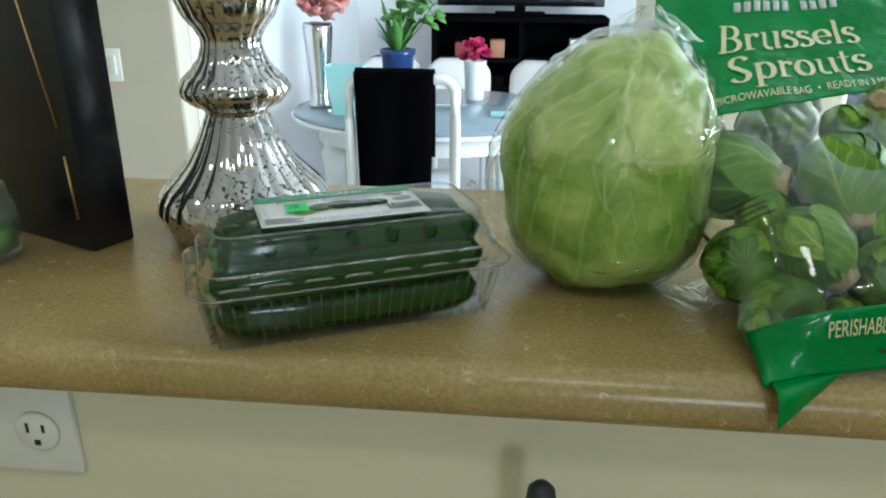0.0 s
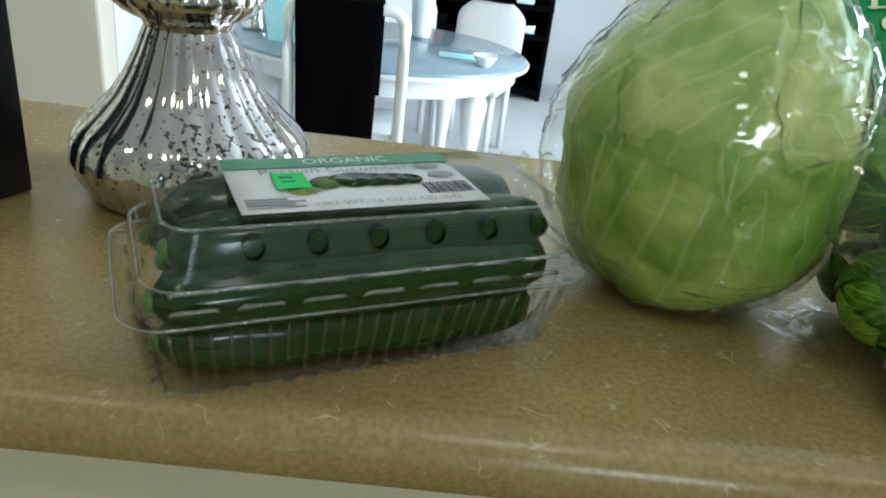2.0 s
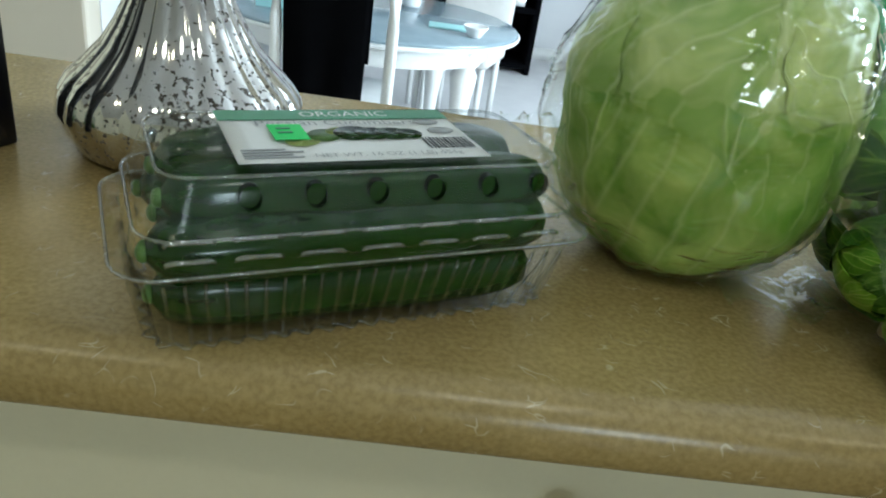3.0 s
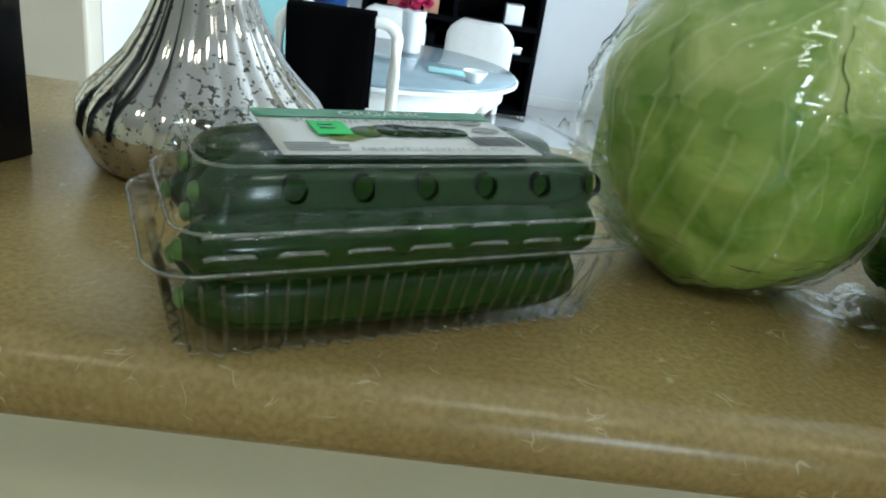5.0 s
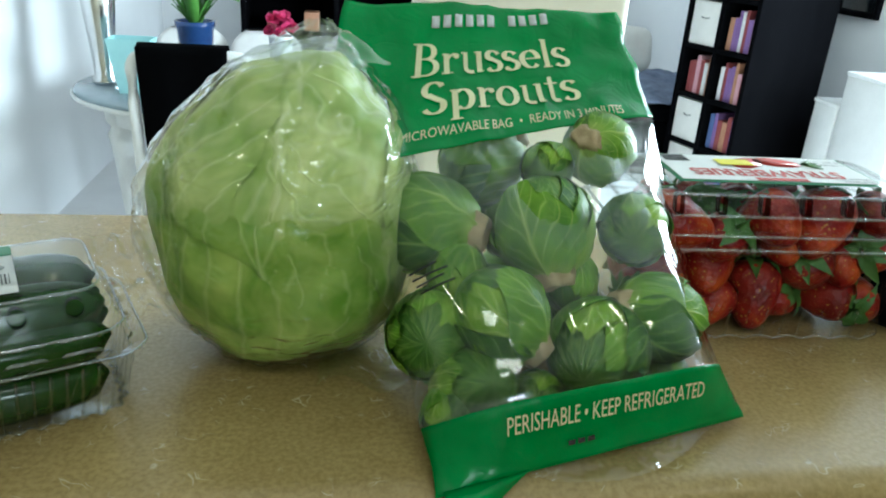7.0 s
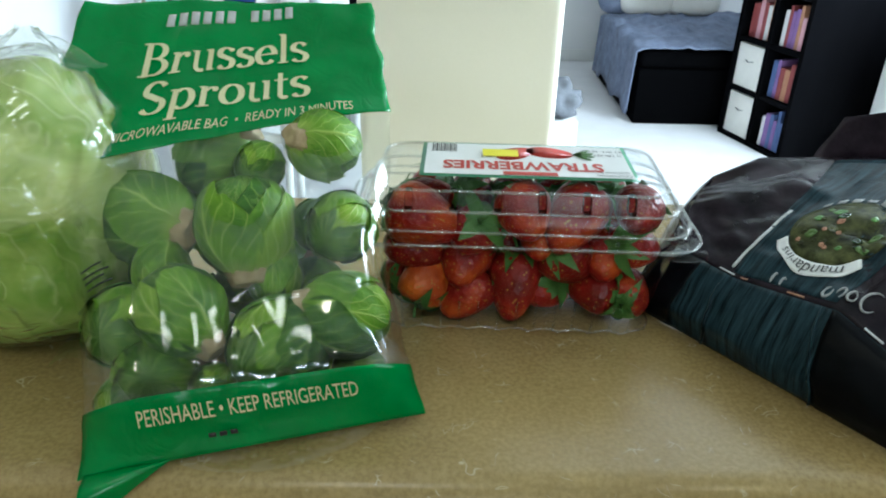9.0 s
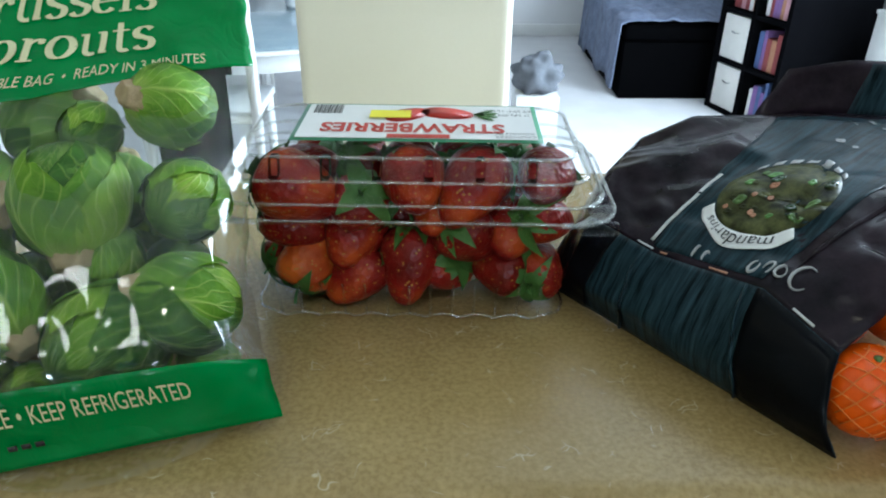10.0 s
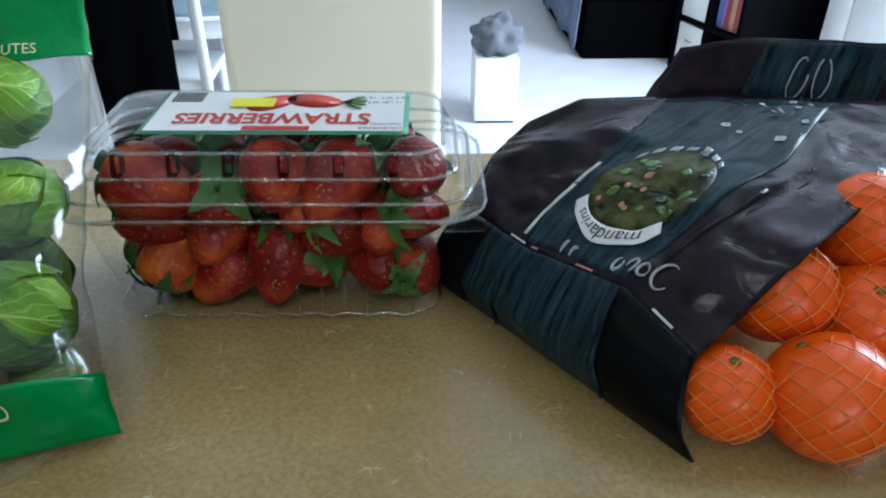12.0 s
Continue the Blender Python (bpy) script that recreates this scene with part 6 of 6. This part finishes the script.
def mandarin(x, y, z, r, k):
    o = empty("mandarin", pose(x, y, H + z, 30 * k % 70 - 30, 25 * k % 60 - 30, 77 * k), "bright orange mandarin in the net end of the bag", "mandarin", "mandarins in the bag")
    prof = [(0.0, 0.80), (0.06, 0.80), (0.16, 0.835), (0.4, 0.83), (0.68, 0.68), (0.9, 0.4), (1.0, 0.02), (0.92, -0.36), (0.72, -0.64), (0.44, -0.8), (0.18, -0.84), (0.0, -0.83)]
    fine = []
    for i in range(len(prof) - 1):
        p0, p1, p2, p3 = (prof[max(0, min(len(prof) - 1, j))] for j in (i - 1, i, i + 1, i + 2))
        for t in (0, 0.25, 0.5, 0.75):
            fine.append(tuple(max(0.0, v) if n == 0 else v for n, v in enumerate(0.5 * (2 * b + (c - a) * t + (2 * a - 5 * b + 4 * c - d) * t * t + (3 * b - a - 3 * c + d) * t ** 3) for a, b, c, d in zip(p0, p1, p2, p3))))
    fine.append(prof[-1])
    part("peel", lathe([(a * r, b * r * 1.08) for a, b in fine], 40, lambda t, i: 1 + 0.012 * math.sin(5 * t + k) + 0.008 * math.sin(9 * t)), M_PEEL, o)
    part("stem_button", lathe([(0, 0.0), (0.0028, 0.0), (0.0024, 0.0012), (0, 0.0015)], 10, lambda t, i: 1 + 0.25 * math.sin(5 * t)), M_CUC_TIP, o, "green stem button", m=pose(0, 0, 0.80 * r * 1.08))
    return o


def net(bag):
    """Orange cord net drawn over the fruit that shows: two crossing sets of cords on each bulge."""
    for x, y, z, r in FRUIT[:6] + FRUIT[10:]:
        c = Vector((x, y, H + z))
        bm = bmesh.new()
        for s in (1, -1):
            for k in range(9):
                pts = []
                for j in range(17):
                    t = -1.0 + 2.0 * j / 16
                    off = -1.3 + 2.6 * k / 8
                    a, b = t * 0.92 + 0.03 * math.sin(k * 2.1 + j), off + s * t * 0.8 + 0.03 * math.sin(k + 0.8 * j)
                    if abs(b) > 0.97:
                        continue
                    q = a * a + b * b
                    if q > 0.93:
                        continue
                    d = Vector((a, -math.sqrt(max(0.0, 1 - q)) * 0.8, b))
                    d = Matrix.Rotation(radians(-35), 3, "X") @ d.normalized()
                    p = c + d * (r * 1.045)
                    p.z = max(p.z, H + 0.001)
                    pts.append(p)
                if len(pts) > 3:
                    tube(pts, 0.00038, 5, bm=bm)
        part("net", bm, M_NET, bag, "orange net cords")


mbag = mandarin_bag()
for k, (x, y, z, r) in enumerate(FRUIT):
    mandarin(x, y, z, r, k)
net(mbag)


# ---- dining corner ----
def dining_chair():
    o = empty("dining_chair", pose(-0.385, 2.42, 0), "white painted dining chair with a black cloth over its back", "chair")
    o.scale = (1, 1, 0.957)
    hw, top = 0.205, 0.925
    rail = [(-hw, 0, 0.0), (-hw, 0.0, 0.45), (-hw, -0.01, 0.75)] + [(-hw + 0.06 - 0.06 * math.cos(a), -0.01, top - 0.06 + 0.06 * math.sin(a)) for a in np.linspace(0, math.pi / 2, 7)]
    rail += [(-p[0], p[1], p[2]) for p in rail[::-1]]
    part("back_frame", tube(rail, 0.021, 12), M_CHAIRWHITE, o)
    block("splat", (-0.11, -0.012, 0.45), (0.05, 0.004, 0.91), M_CHAIRWHITE, o)
    block("seat", (-hw + 0.005, 0.0, 0.41), (hw - 0.005, 0.4, 0.45), M_CHAIRWHITE, o, 0.012)
    for x in (-hw + 0.03, hw - 0.03):
        part("leg", tube([(x, 0.37, 0.0), (x, 0.37, 0.42)], 0.018, 10), M_CHAIRWHITE, o)
    return o


def black_cloth():
    o = empty("black_cloth", pose(-0.412, 2.42, 0), "plain black cloth draped over the chair back", "cloth")
    o.scale = (1, 1, 0.957)
    def f(u, v):
        # over the top rail: front part hangs to the seat, the near part low towards the floor
        s = -0.35 + 1.35 * v
        x = (u - 0.5) * 0.305
        w = 0.006 * math.sin(12 * u + 3 * v) * min(1, abs(s) * 2)
        if s < 0:
            return Vector((x, 0.03 + w, 0.952 + s))
        if s < 0.04:
            a = math.pi * s / 0.04
            return Vector((x, -0.005 + 0.035 * math.cos(a), 0.952 + 0.012 * math.sin(a)))
        return Vector((x * (1 - 0.12 * (s - 0.04)), -0.04 + w, 0.952 - (s - 0.04) * 0.86))
    part("cloth", thicken(sheet(f, 16, 48), 0.003), M_BLACKCLOTH, o)


def dining_table():
    o = empty("dining_table", pose(-0.33, 3.06, 0), "round white dining table with a blue grey top", "table")
    o.scale = (1, 1, 0.965)
    k = Matrix.Diagonal((0.66, 0.56, 1, 1))
    part("tabletop", lathe([(0, 0.65), (0.97, 0.65), (1.0, 0.658), (1.0, 0.672), (0.985, 0.68), (0, 0.68)], 72), M_TABLETOP, o, "blue grey glossy top", m=k)
    part("rim", lathe([(0.955, 0.646), (1.012, 0.648), (1.016, 0.66), (1.003, 0.666), (0.99, 0.649)], 72), M_CHAIRWHITE, o, m=k)
    part("apron", lathe([(0.8, 0.55), (0.82, 0.55), (0.82, 0.65), (0.8, 0.65), (0.8, 0.55)], 64), M_CHAIRWHITE, o, m=k)
    leg = [(0.0, 0.0), (0.022, 0.0), (0.026, 0.03), (0.018, 0.06), (0.022, 0.2), (0.034, 0.42), (0.042, 0.5), (0.03, 0.53), (0.045, 0.56), (0.045, 0.648), (0, 0.648)]
    for ang in (-28, -152, 50, 130):
        part("leg", lathe([(a * 1.4, b) for a, b in leg], 20), M_CHAIRWHITE, o, m=pose(0.5 * math.cos(radians(ang)), 0.42 * math.sin(radians(ang)), 0))
    return o


def upholstered_chair(x, y, rz):
    o = empty("upholstered_chair", pose(x, y, 0, 0, 0, rz), "cream upholstered dining chair with a rounded back", "chair", "cream chairs by the table")
    def back(u, v):
        a = 2 * math.pi * u
        z = 0.42 + 0.36 * v
        w = 0.19 * (1 - 0.5 * max(0, v - 0.72) ** 2 / 0.0784 * 0.9)
        return Vector((w * math.copysign(abs(math.cos(a)) ** 0.5, math.cos(a)), 0.17 + 0.035 * math.copysign(abs(math.sin(a)) ** 0.6, math.sin(a)) + 0.03 * v, z))
    bm = sheet(back, 32, 14)
    bmesh.ops.holes_fill(bm, edges=[e for e in bm.edges if e.is_boundary], sides=0)
    part("backrest", bm, M_UPHOLSTERY, o)
    sharp(part("seat", box(-0.19, -0.2, 0.36, 0.19, 0.17, 0.46, 0.03, 3), M_UPHOLSTERY, o))
    for lx in (-0.15, 0.15):
        for ly in (-0.16, 0.15):
            part("leg", tube([(lx, ly, 0), (lx, ly, 0.37)], 0.017, 10), M_CHAIRWHITE, o)


dining_chair()
black_cloth()
dining_table()
upholstered_chair(-0.26, 3.78, 8)
upholstered_chair(0.14, 3.72, -18)
upholstered_chair(-0.62, 3.80, 20)


def potted_plant():
    o = empty("potted_plant", pose(-0.55, 3.38, 0.6562), "green leafy plant in a blue glazed pot on the table", "plant")
    o.scale = (1.22, 1.22, 1.15)
    part("pot", lathe([(0, 0), (0.05, 0), (0.055, 0.01), (0.068, 0.17), (0.074, 0.18), (0.074, 0.2), (0.066, 0.2), (0.062, 0.17), (0, 0.168)], 32), M_BLUEPOT, o)
    rng = random.Random(21)
    for k in range(26):
        a = rng.uniform(0, 6.28)
        ln, lean = rng.uniform(0.09, 0.27), rng.uniform(0.15, 0.75)
        bm = bmesh.new()
        rows = []
        for j in range(7):
            t = j / 6
            w = 0.012 * math.sin(math.pi * min(1, 0.1 + 0.9 * t)) * (1.8 if k % 3 == 0 else 1.0) + 0.001
            c = Vector((math.cos(a) * ln * lean * t, math.sin(a) * ln * lean * t, 0.17 + ln * t * (1 - 0.25 * lean * t)))
            s = Vector((-math.sin(a), math.cos(a), 0.2)) * w
            rows.append((bm.verts.new(c + s), bm.verts.new(c - Vector((0, 0, 0.003))), bm.verts.new(c - s)))
        for p, q in zip(rows, rows[1:]):
            bm.faces.new((p[0], p[1], q[1], q[0]))
            bm.faces.new((p[1], p[2], q[2], q[1]))
        part("leaf", thicken(bm, 0.0012), M_PLANT, o)
    # broad leaves of the bushy side
    for k in range(46):
        a, el = rng.uniform(0, 6.28), rng.uniform(-0.3, 1.3)
        c = Vector((0.07, -0.01, 0.32)) + Vector((math.cos(a) * math.cos(el), math.sin(a) * math.cos(el), 0.9 * math.sin(el))) * rng.uniform(0.04, 0.125)
        leaf = sheet(lambda u, v: Vector((0.052 * (u - 0.5), 0.034 * math.sin(math.pi * min(1, 0.08 + 0.9 * u)) * (v - 0.5) * 2 * 0.6, 0.008 * math.sin(3 * u) - 0.012 * (v - 0.5) ** 2)), 6, 4)
        part("leaf", thicken(leaf, 0.001), M_PLANT, o, m=Matrix.Translation(c) @ Euler((rng.uniform(-0.7, 0.9), rng.uniform(-0.8, 0.8), a)).to_matrix().to_4x4())


def bloom(r, seed):
    """A ruffled flower: rings of cupped petals round a middle."""
    rng = random.Random(seed)
    bm = bmesh.new()
    for ring, (count, out_, tilt) in enumerate(((4, 0.3, 75), (6, 0.6, 48), (8, 1.0, 18))):
        for k in range(count):
            a = 2 * math.pi * (k + 0.5 * ring + 0.3 * rng.random()) / count
            t = radians(tilt + rng.uniform(-12, 12))
            rows = []
            for i in range(4):
                v = i / 3
                w = r * 0.42 * math.sin(math.pi * (0.15 + 0.7 * v)) * (0.7 + 0.3 * ring)
                d = r * (0.15 + out_ * 0.8 * v)
                h = r * 0.7 * v * math.sin(t) + r * 0.12 * rng.uniform(-1, 1) * v
                row = []
                for q in (-1, 0, 1):
                    cup = r * 0.12 * abs(q)
                    row.append(bm.verts.new((math.cos(a) * d * math.cos(t * 0.6) - math.sin(a) * w * q, math.sin(a) * d * math.cos(t * 0.6) + math.cos(a) * w * q, h + cup)))
                rows.append(row)
            for p, q in zip(rows, rows[1:]):
                for i in range(2):
                    bm.faces.new((p[i], p[i + 1], q[i + 1], q[i]))
    return bm


def flower_pot():
    o = empty("flower_pot", pose(-0.155, 3.30, 0.6562), "magenta flowers in a white glazed pot on the table", "flowers")
    part("pot", lathe([(0, 0), (0.04, 0), (0.045, 0.01), (0.055, 0.18), (0.058, 0.19), (0.05, 0.19), (0.046, 0.17), (0, 0.168)], 28), M_WHITEPOT, o)
    rng = random.Random(5)
    for k in range(16):
        a, r, z = rng.uniform(0, 6.28), 0.058 * math.sqrt(rng.random()), 0.205 + 0.07 * rng.random()
        part("bloom", bloom(0.032, k), M_PINK, o, m=pose(r * math.cos(a), r * math.sin(a), z, rng.uniform(-40, 40), rng.uniform(-40, 40), 0))


def silver_vase():
    o = empty("silver_vase", pose(-0.86, 3.02, 0.6562), "tall silver vase with blush pink flowers on the table", "vase")
    part("body", lathe([(0, 0), (0.055, 0), (0.06, 0.01), (0.045, 0.04), (0.05, 0.14), (0.062, 0.28), (0.068, 0.36), (0.064, 0.38), (0.058, 0.37), (0.05, 0.2), (0, 0.19)], 36), M_SILVER, o)
    rng = random.Random(15)
    for k in range(14):
        a, r, z = rng.uniform(0, 6.28), 0.11 * math.sqrt(rng.random()), 0.4 + 0.12 * rng.random()
        part("bloom", bloom(0.05, 30 + k), M_BLUSH, o, m=pose(r * math.cos(a), r * math.sin(a), z, rng.uniform(-50, 50), rng.uniform(-50, 50), 0))


def aqua_holder():
    o = empty("aqua_holder", pose(-0.70, 2.86, 0.6562), "pale aqua tapered square holder on the table", "holder")
    bm = bmesh.new()
    rings = []
    for h, z in ((0.055, 0.0), (0.085, 0.215), (0.08, 0.215), (0.05, 0.006)):
        rings.append([bm.verts.new((x * h, y * h * 0.7, z)) for x, y in ((-1, -1), (1, -1), (1, 1), (-1, 1))])
    for a, b in zip(rings, rings[1:]):
        for k in range(4):
            bm.faces.new((a[k], a[(k + 1) % 4], b[(k + 1) % 4], b[k]))
    bm.faces.new(rings[0][::-1])
    bm.faces.new(rings[-1])
    part("body", bm, M_TEAL, o, smooth=False)


potted_plant()
flower_pot()
silver_vase()
aqua_holder()
mat_ = empty("placemat", pose(0.02, 2.92, 0.6566), "pale aqua folded napkin on the table", "napkin")
sharp(part("cloth", box(-0.08, -0.05, 0, 0.08, 0.05, 0.008, 0.003), M_TEAL, mat_))
bowl = empty("white_bowl", pose(0.13, 2.80, 0.6562), "small white bowl on the table", "bowl")
part("body", lathe([(0, 0), (0.025, 0), (0.03, 0.008), (0.05, 0.04), (0.052, 0.045), (0.048, 0.044), (0.028, 0.012), (0, 0.01)], 28), M_WHITEPOT, bowl)


def tv_console():
    o = empty("tv_console", pose(0.06, 5.2, 0), "black veneer television console with open shelves", "console")
    for z in (0.04, 0.42, 0.62, 0.9):
        block("shelf", (-0.62, -0.2, z), (0.62, 0.2, z + 0.035), M_BLACKFURN, o)
    for x in (-0.62, 0.0, 0.585):
        block("upright", (x, -0.19, 0.0), (x + 0.035, 0.19, 0.9), M_BLACKFURN, o)
    block("back_panel", (-0.6, 0.185, 0.05), (0.6, 0.197, 0.9), M_BLACKFURN, o)
    t = empty("television", pose(0.06, 5.25, 0.935), "wide black television on the console", "television")
    block("screen", (-0.6, -0.02, 0.06), (0.6, 0.02, 0.74), M_SCREEN, t, 0.004)
    block("stand", (-0.18, -0.1, 0.0), (0.18, 0.1, 0.02), M_BLACKFURN, t, 0.004)
    block("neck", (-0.04, -0.015, 0.02), (0.04, 0.015, 0.07), M_BLACKFURN, t, 0.002)
    rng = random.Random(2)
    for x, z, w, h, m in ((-0.4, 0.455, 0.3, 0.07, M_BLACKFURN), (0.15, 0.455, 0.36, 0.06, M_SILVER), (-0.45, 0.655, 0.14, 0.1, M_BOOKS[0]), (0.36, 0.655, 0.12, 0.13, M_WHITEPOT), (-0.2, 0.655, 0.1, 0.12, M_BOOKS[4])):
        b = empty("media_box", pose(0.06 + x + w / 2, 5.1, z), "small box on the console shelf", "box")
        block("case", (-w / 2, -0.08, 0), (w / 2, 0.08, h), m, b, 0.004)


tv_console()


# ---- living room side ----
def daybed():
    o = empty("daybed", pose(2.1, 4.62, 0), "black daybed base under a rumpled grey blue blanket", "daybed")
    sharp(part("base", box(-0.52, -0.62, 0.0, 0.6, 0.62, 0.33, 0.012), M_BLACKCLOTH, o))
    sharp(part("mattress", box(-0.52, -0.61, 0.33, 0.6, 0.62, 0.43, 0.03, 3), M_BLACKCLOTH, o))
    b = empty("blanket", pose(2.1, 4.62, 0), "rumpled grey blue blanket spread over the daybed", "blanket")
    def f(u, v):
        x, y = -0.66 + 1.24 * u, -0.63 + 1.1 * v
        n = noise.noise(Vector((x * 4, y * 4, 1))) * 0.07 + noise.noise(Vector((x * 11, y * 11, 5))) * 0.035
        z = 0.452 + abs(n)
        if x < -0.53:
            z -= min(0.4, (-0.53 - x) * 3.2)
            x = -0.535 - 0.02 * abs(math.sin(8 * y)) - (-0.53 - x) * 0.15
        return Vector((x, y, z))
    part("cloth", thicken(sheet(f, 50, 44), 0.006), M_BLANKET, b)
    for k, (x, y, rz) in enumerate(((1.85, 5.08, 5), (2.18, 5.1, -6), (1.7, 5.12, 14))):
        p = empty("pillow", pose(x, y, 0.62, 68, 0, rz), "off white linen pillow leaning at the daybed's end", "pillow", "pillows on the daybed")
        bm = ellipsoid(1, 1, 1, 32, 20)
        for v in bm.verts:
            c = v.co
            v.co = Vector((0.2 * math.copysign(abs(c.x) ** 0.5, c.x), 0.17 * math.copysign(abs(c.y) ** 0.5, c.y), 0.065 * c.z))
        part("cushion", bm, (M_PILLOW, M_PILLOW, M_BLANKET)[k], p)


def bookcase():
    ang = math.degrees(math.atan2(0.49, -0.15))
    # local x runs along the open front from the near corner, y into the depth
    o = empty("bookcase", pose(2.215, 3.385, 0, 0, 0, ang), "black cube bookcase with books and white storage boxes", "bookcase")
    D, HT = -0.54, 1.35
    n = 5
    ch = HT / n
    for x in (0.0, 0.25, 0.5):
        block("upright", (x, D, 0), (x + 0.03, 0, HT), M_BLACKFURN, o, 0.002)
    for k in range(n + 1):
        z = min(k * ch, HT - 0.025)
        for x0 in (0.03, 0.28):
            block("shelf", (x0, D, z), (x0 + 0.22, 0.0, z + 0.025), M_BLACKFURN, o, 0.002)
    block("back_panel", (0.0, D - 0.012, 0), (0.53, D - 0.001, HT), M_BLACKFURN, o, 0.002)
    base = o.matrix_basis
    rng = random.Random(8)
    for k in range(n):
        z = k * ch + 0.026
        if k in (0, 1, 3):
            s = empty("storage_box", base @ pose(0.39, -0.16, z), "white storage box in the black bookcase", "storage box", "storage boxes in the bookcase")
            sharp(part("body", box(-0.105, -0.16, 0, 0.105, 0.15, ch - 0.035, 0.006), M_BASKET, s))
            part("handle", tube([(-0.03, 0.152, ch * 0.55), (0.0, 0.156, ch * 0.53), (0.03, 0.152, ch * 0.55)], 0.004, 6), M_SILVER, s)
        for col in ((0.035,) if k in (0, 1, 3) else (0.035, 0.285)):
            x = col
            while x < col + 0.17:
                w = rng.uniform(0.018, 0.035)
                h = rng.uniform(0.16, ch - 0.05)
                bk = empty("book", base @ pose(x + w / 2, -0.11, z), "upright book in the black bookcase", "book", "books in the bookcase")
                sharp(part("cover", box(-w / 2, -0.09, 0, w / 2, 0.08, h, 0.002), rng.choice(M_BOOKS), bk))
                x += w + 0.002


def side_table():
    o = empty("white_cube_table", pose(0.96, 3.14, 0), "white cube side table", "side table")
    sharp(part("body", box(-0.1, -0.1, 0.012, 0.1, 0.1, 0.31, 0.006), M_CHAIRWHITE, o))
    block("plinth", (-0.09, -0.09, 0.0), (0.09, 0.09, 0.012), M_DARK, o, 0.001)
    c = empty("grey_cloth", pose(0.97, 3.13, 0.31), "bunched charcoal cloth on the white side table", "cloth")
    part("cloth", ellipsoid(0.115, 0.1, 0.095, 36, 24, 0.35, 2.2, 3), M_GREYFUR, c, m=pose(0, 0, 0.075))


def floor_boxes():
    for y0, y1, top in ((3.15, 3.34, 0.65), (2.72, 3.135, 0.82)):
        b = empty("storage_cabinet", pose(2.75, (y0 + y1) / 2, 0), "plain white low cabinet against the wall", "cabinet", "white cabinets beside the bookcase")
        hy = (y1 - y0) / 2
        block("body", (-0.15, -hy, 0.0), (0.15, hy, top - 0.02), M_CHAIRWHITE, b, 0.004)
        block("top", (-0.158, -hy - 0.004, top - 0.0198), (0.158, hy + 0.004, top), M_CHAIRWHITE, b, 0.004)


def wall_picture():
    o = empty("wall_picture", pose(2.998, 3.76, 1.03), "black framed dark picture on the white wall", "picture")
    for y0, z0, y1, z1 in ((-0.2, 0.0, 0.2, 0.03), (-0.2, 0.47, 0.2, 0.5), (-0.2, 0.03, -0.17, 0.47), (0.17, 0.03, 0.2, 0.47)):
        block("frame", (-0.025, y0, z0), (0.0, y1, z1), M_BLACKFURN, o, 0.002)
    block("print", (-0.012, -0.17, 0.03), (-0.004, 0.17, 0.47), M_SCREEN, o, 0.001)


daybed()
bookcase()
side_table()
floor_boxes()
wall_picture()
# unidentified dark round spot below the bar, modelled as a plain upright
handle = empty("dish_brush", pose(0.065, -0.02, 0.89), "black rounded upright, unidentified, standing below the bar", "brush")
part("handle", lathe([(0, 0), (0.008, 0), (0.009, 0.03), (0.008, 0.09), (0.0095, 0.105), (0.0085, 0.113), (0.005, 0.117), (0, 0.118)], 18), M_DARK, handle)
tagged(part("kitchen_worktop", box(-2.8, -0.55, 0.85, 3.0, 0.033, 0.89, 0.006), M_COUNTER, smooth=False), "tan laminate kitchen worktop below the bar", "countertop", kind="structure")
for lx in (-0.85, 1.15):
    spot = empty("downlight", pose(lx, -0.8, 2.5), "round white kitchen downlight in the ceiling", "ceiling light", "downlights over the kitchen")
    part("trim_ring", lathe([(0.08, 0.0), (0.095, 0.0), (0.095, -0.008), (0.085, -0.012), (0.08, -0.008), (0.08, 0.0)], 32), M_CHAIRWHITE, spot)

panel = empty("ceiling_light", pose(0.24, -0.8, 2.5), "flush rectangular kitchen ceiling light", "ceiling light")
for x0, y0, x1, y1 in ((-0.2, -0.13, 0.2, -0.105), (-0.2, 0.105, 0.2, 0.13), (-0.2, -0.105, -0.175, 0.105), (0.175, -0.105, 0.2, 0.105)):
    block("frame", (x0, y0, -0.06), (x1, y1, 0.0), M_CHAIRWHITE, panel, 0.003)
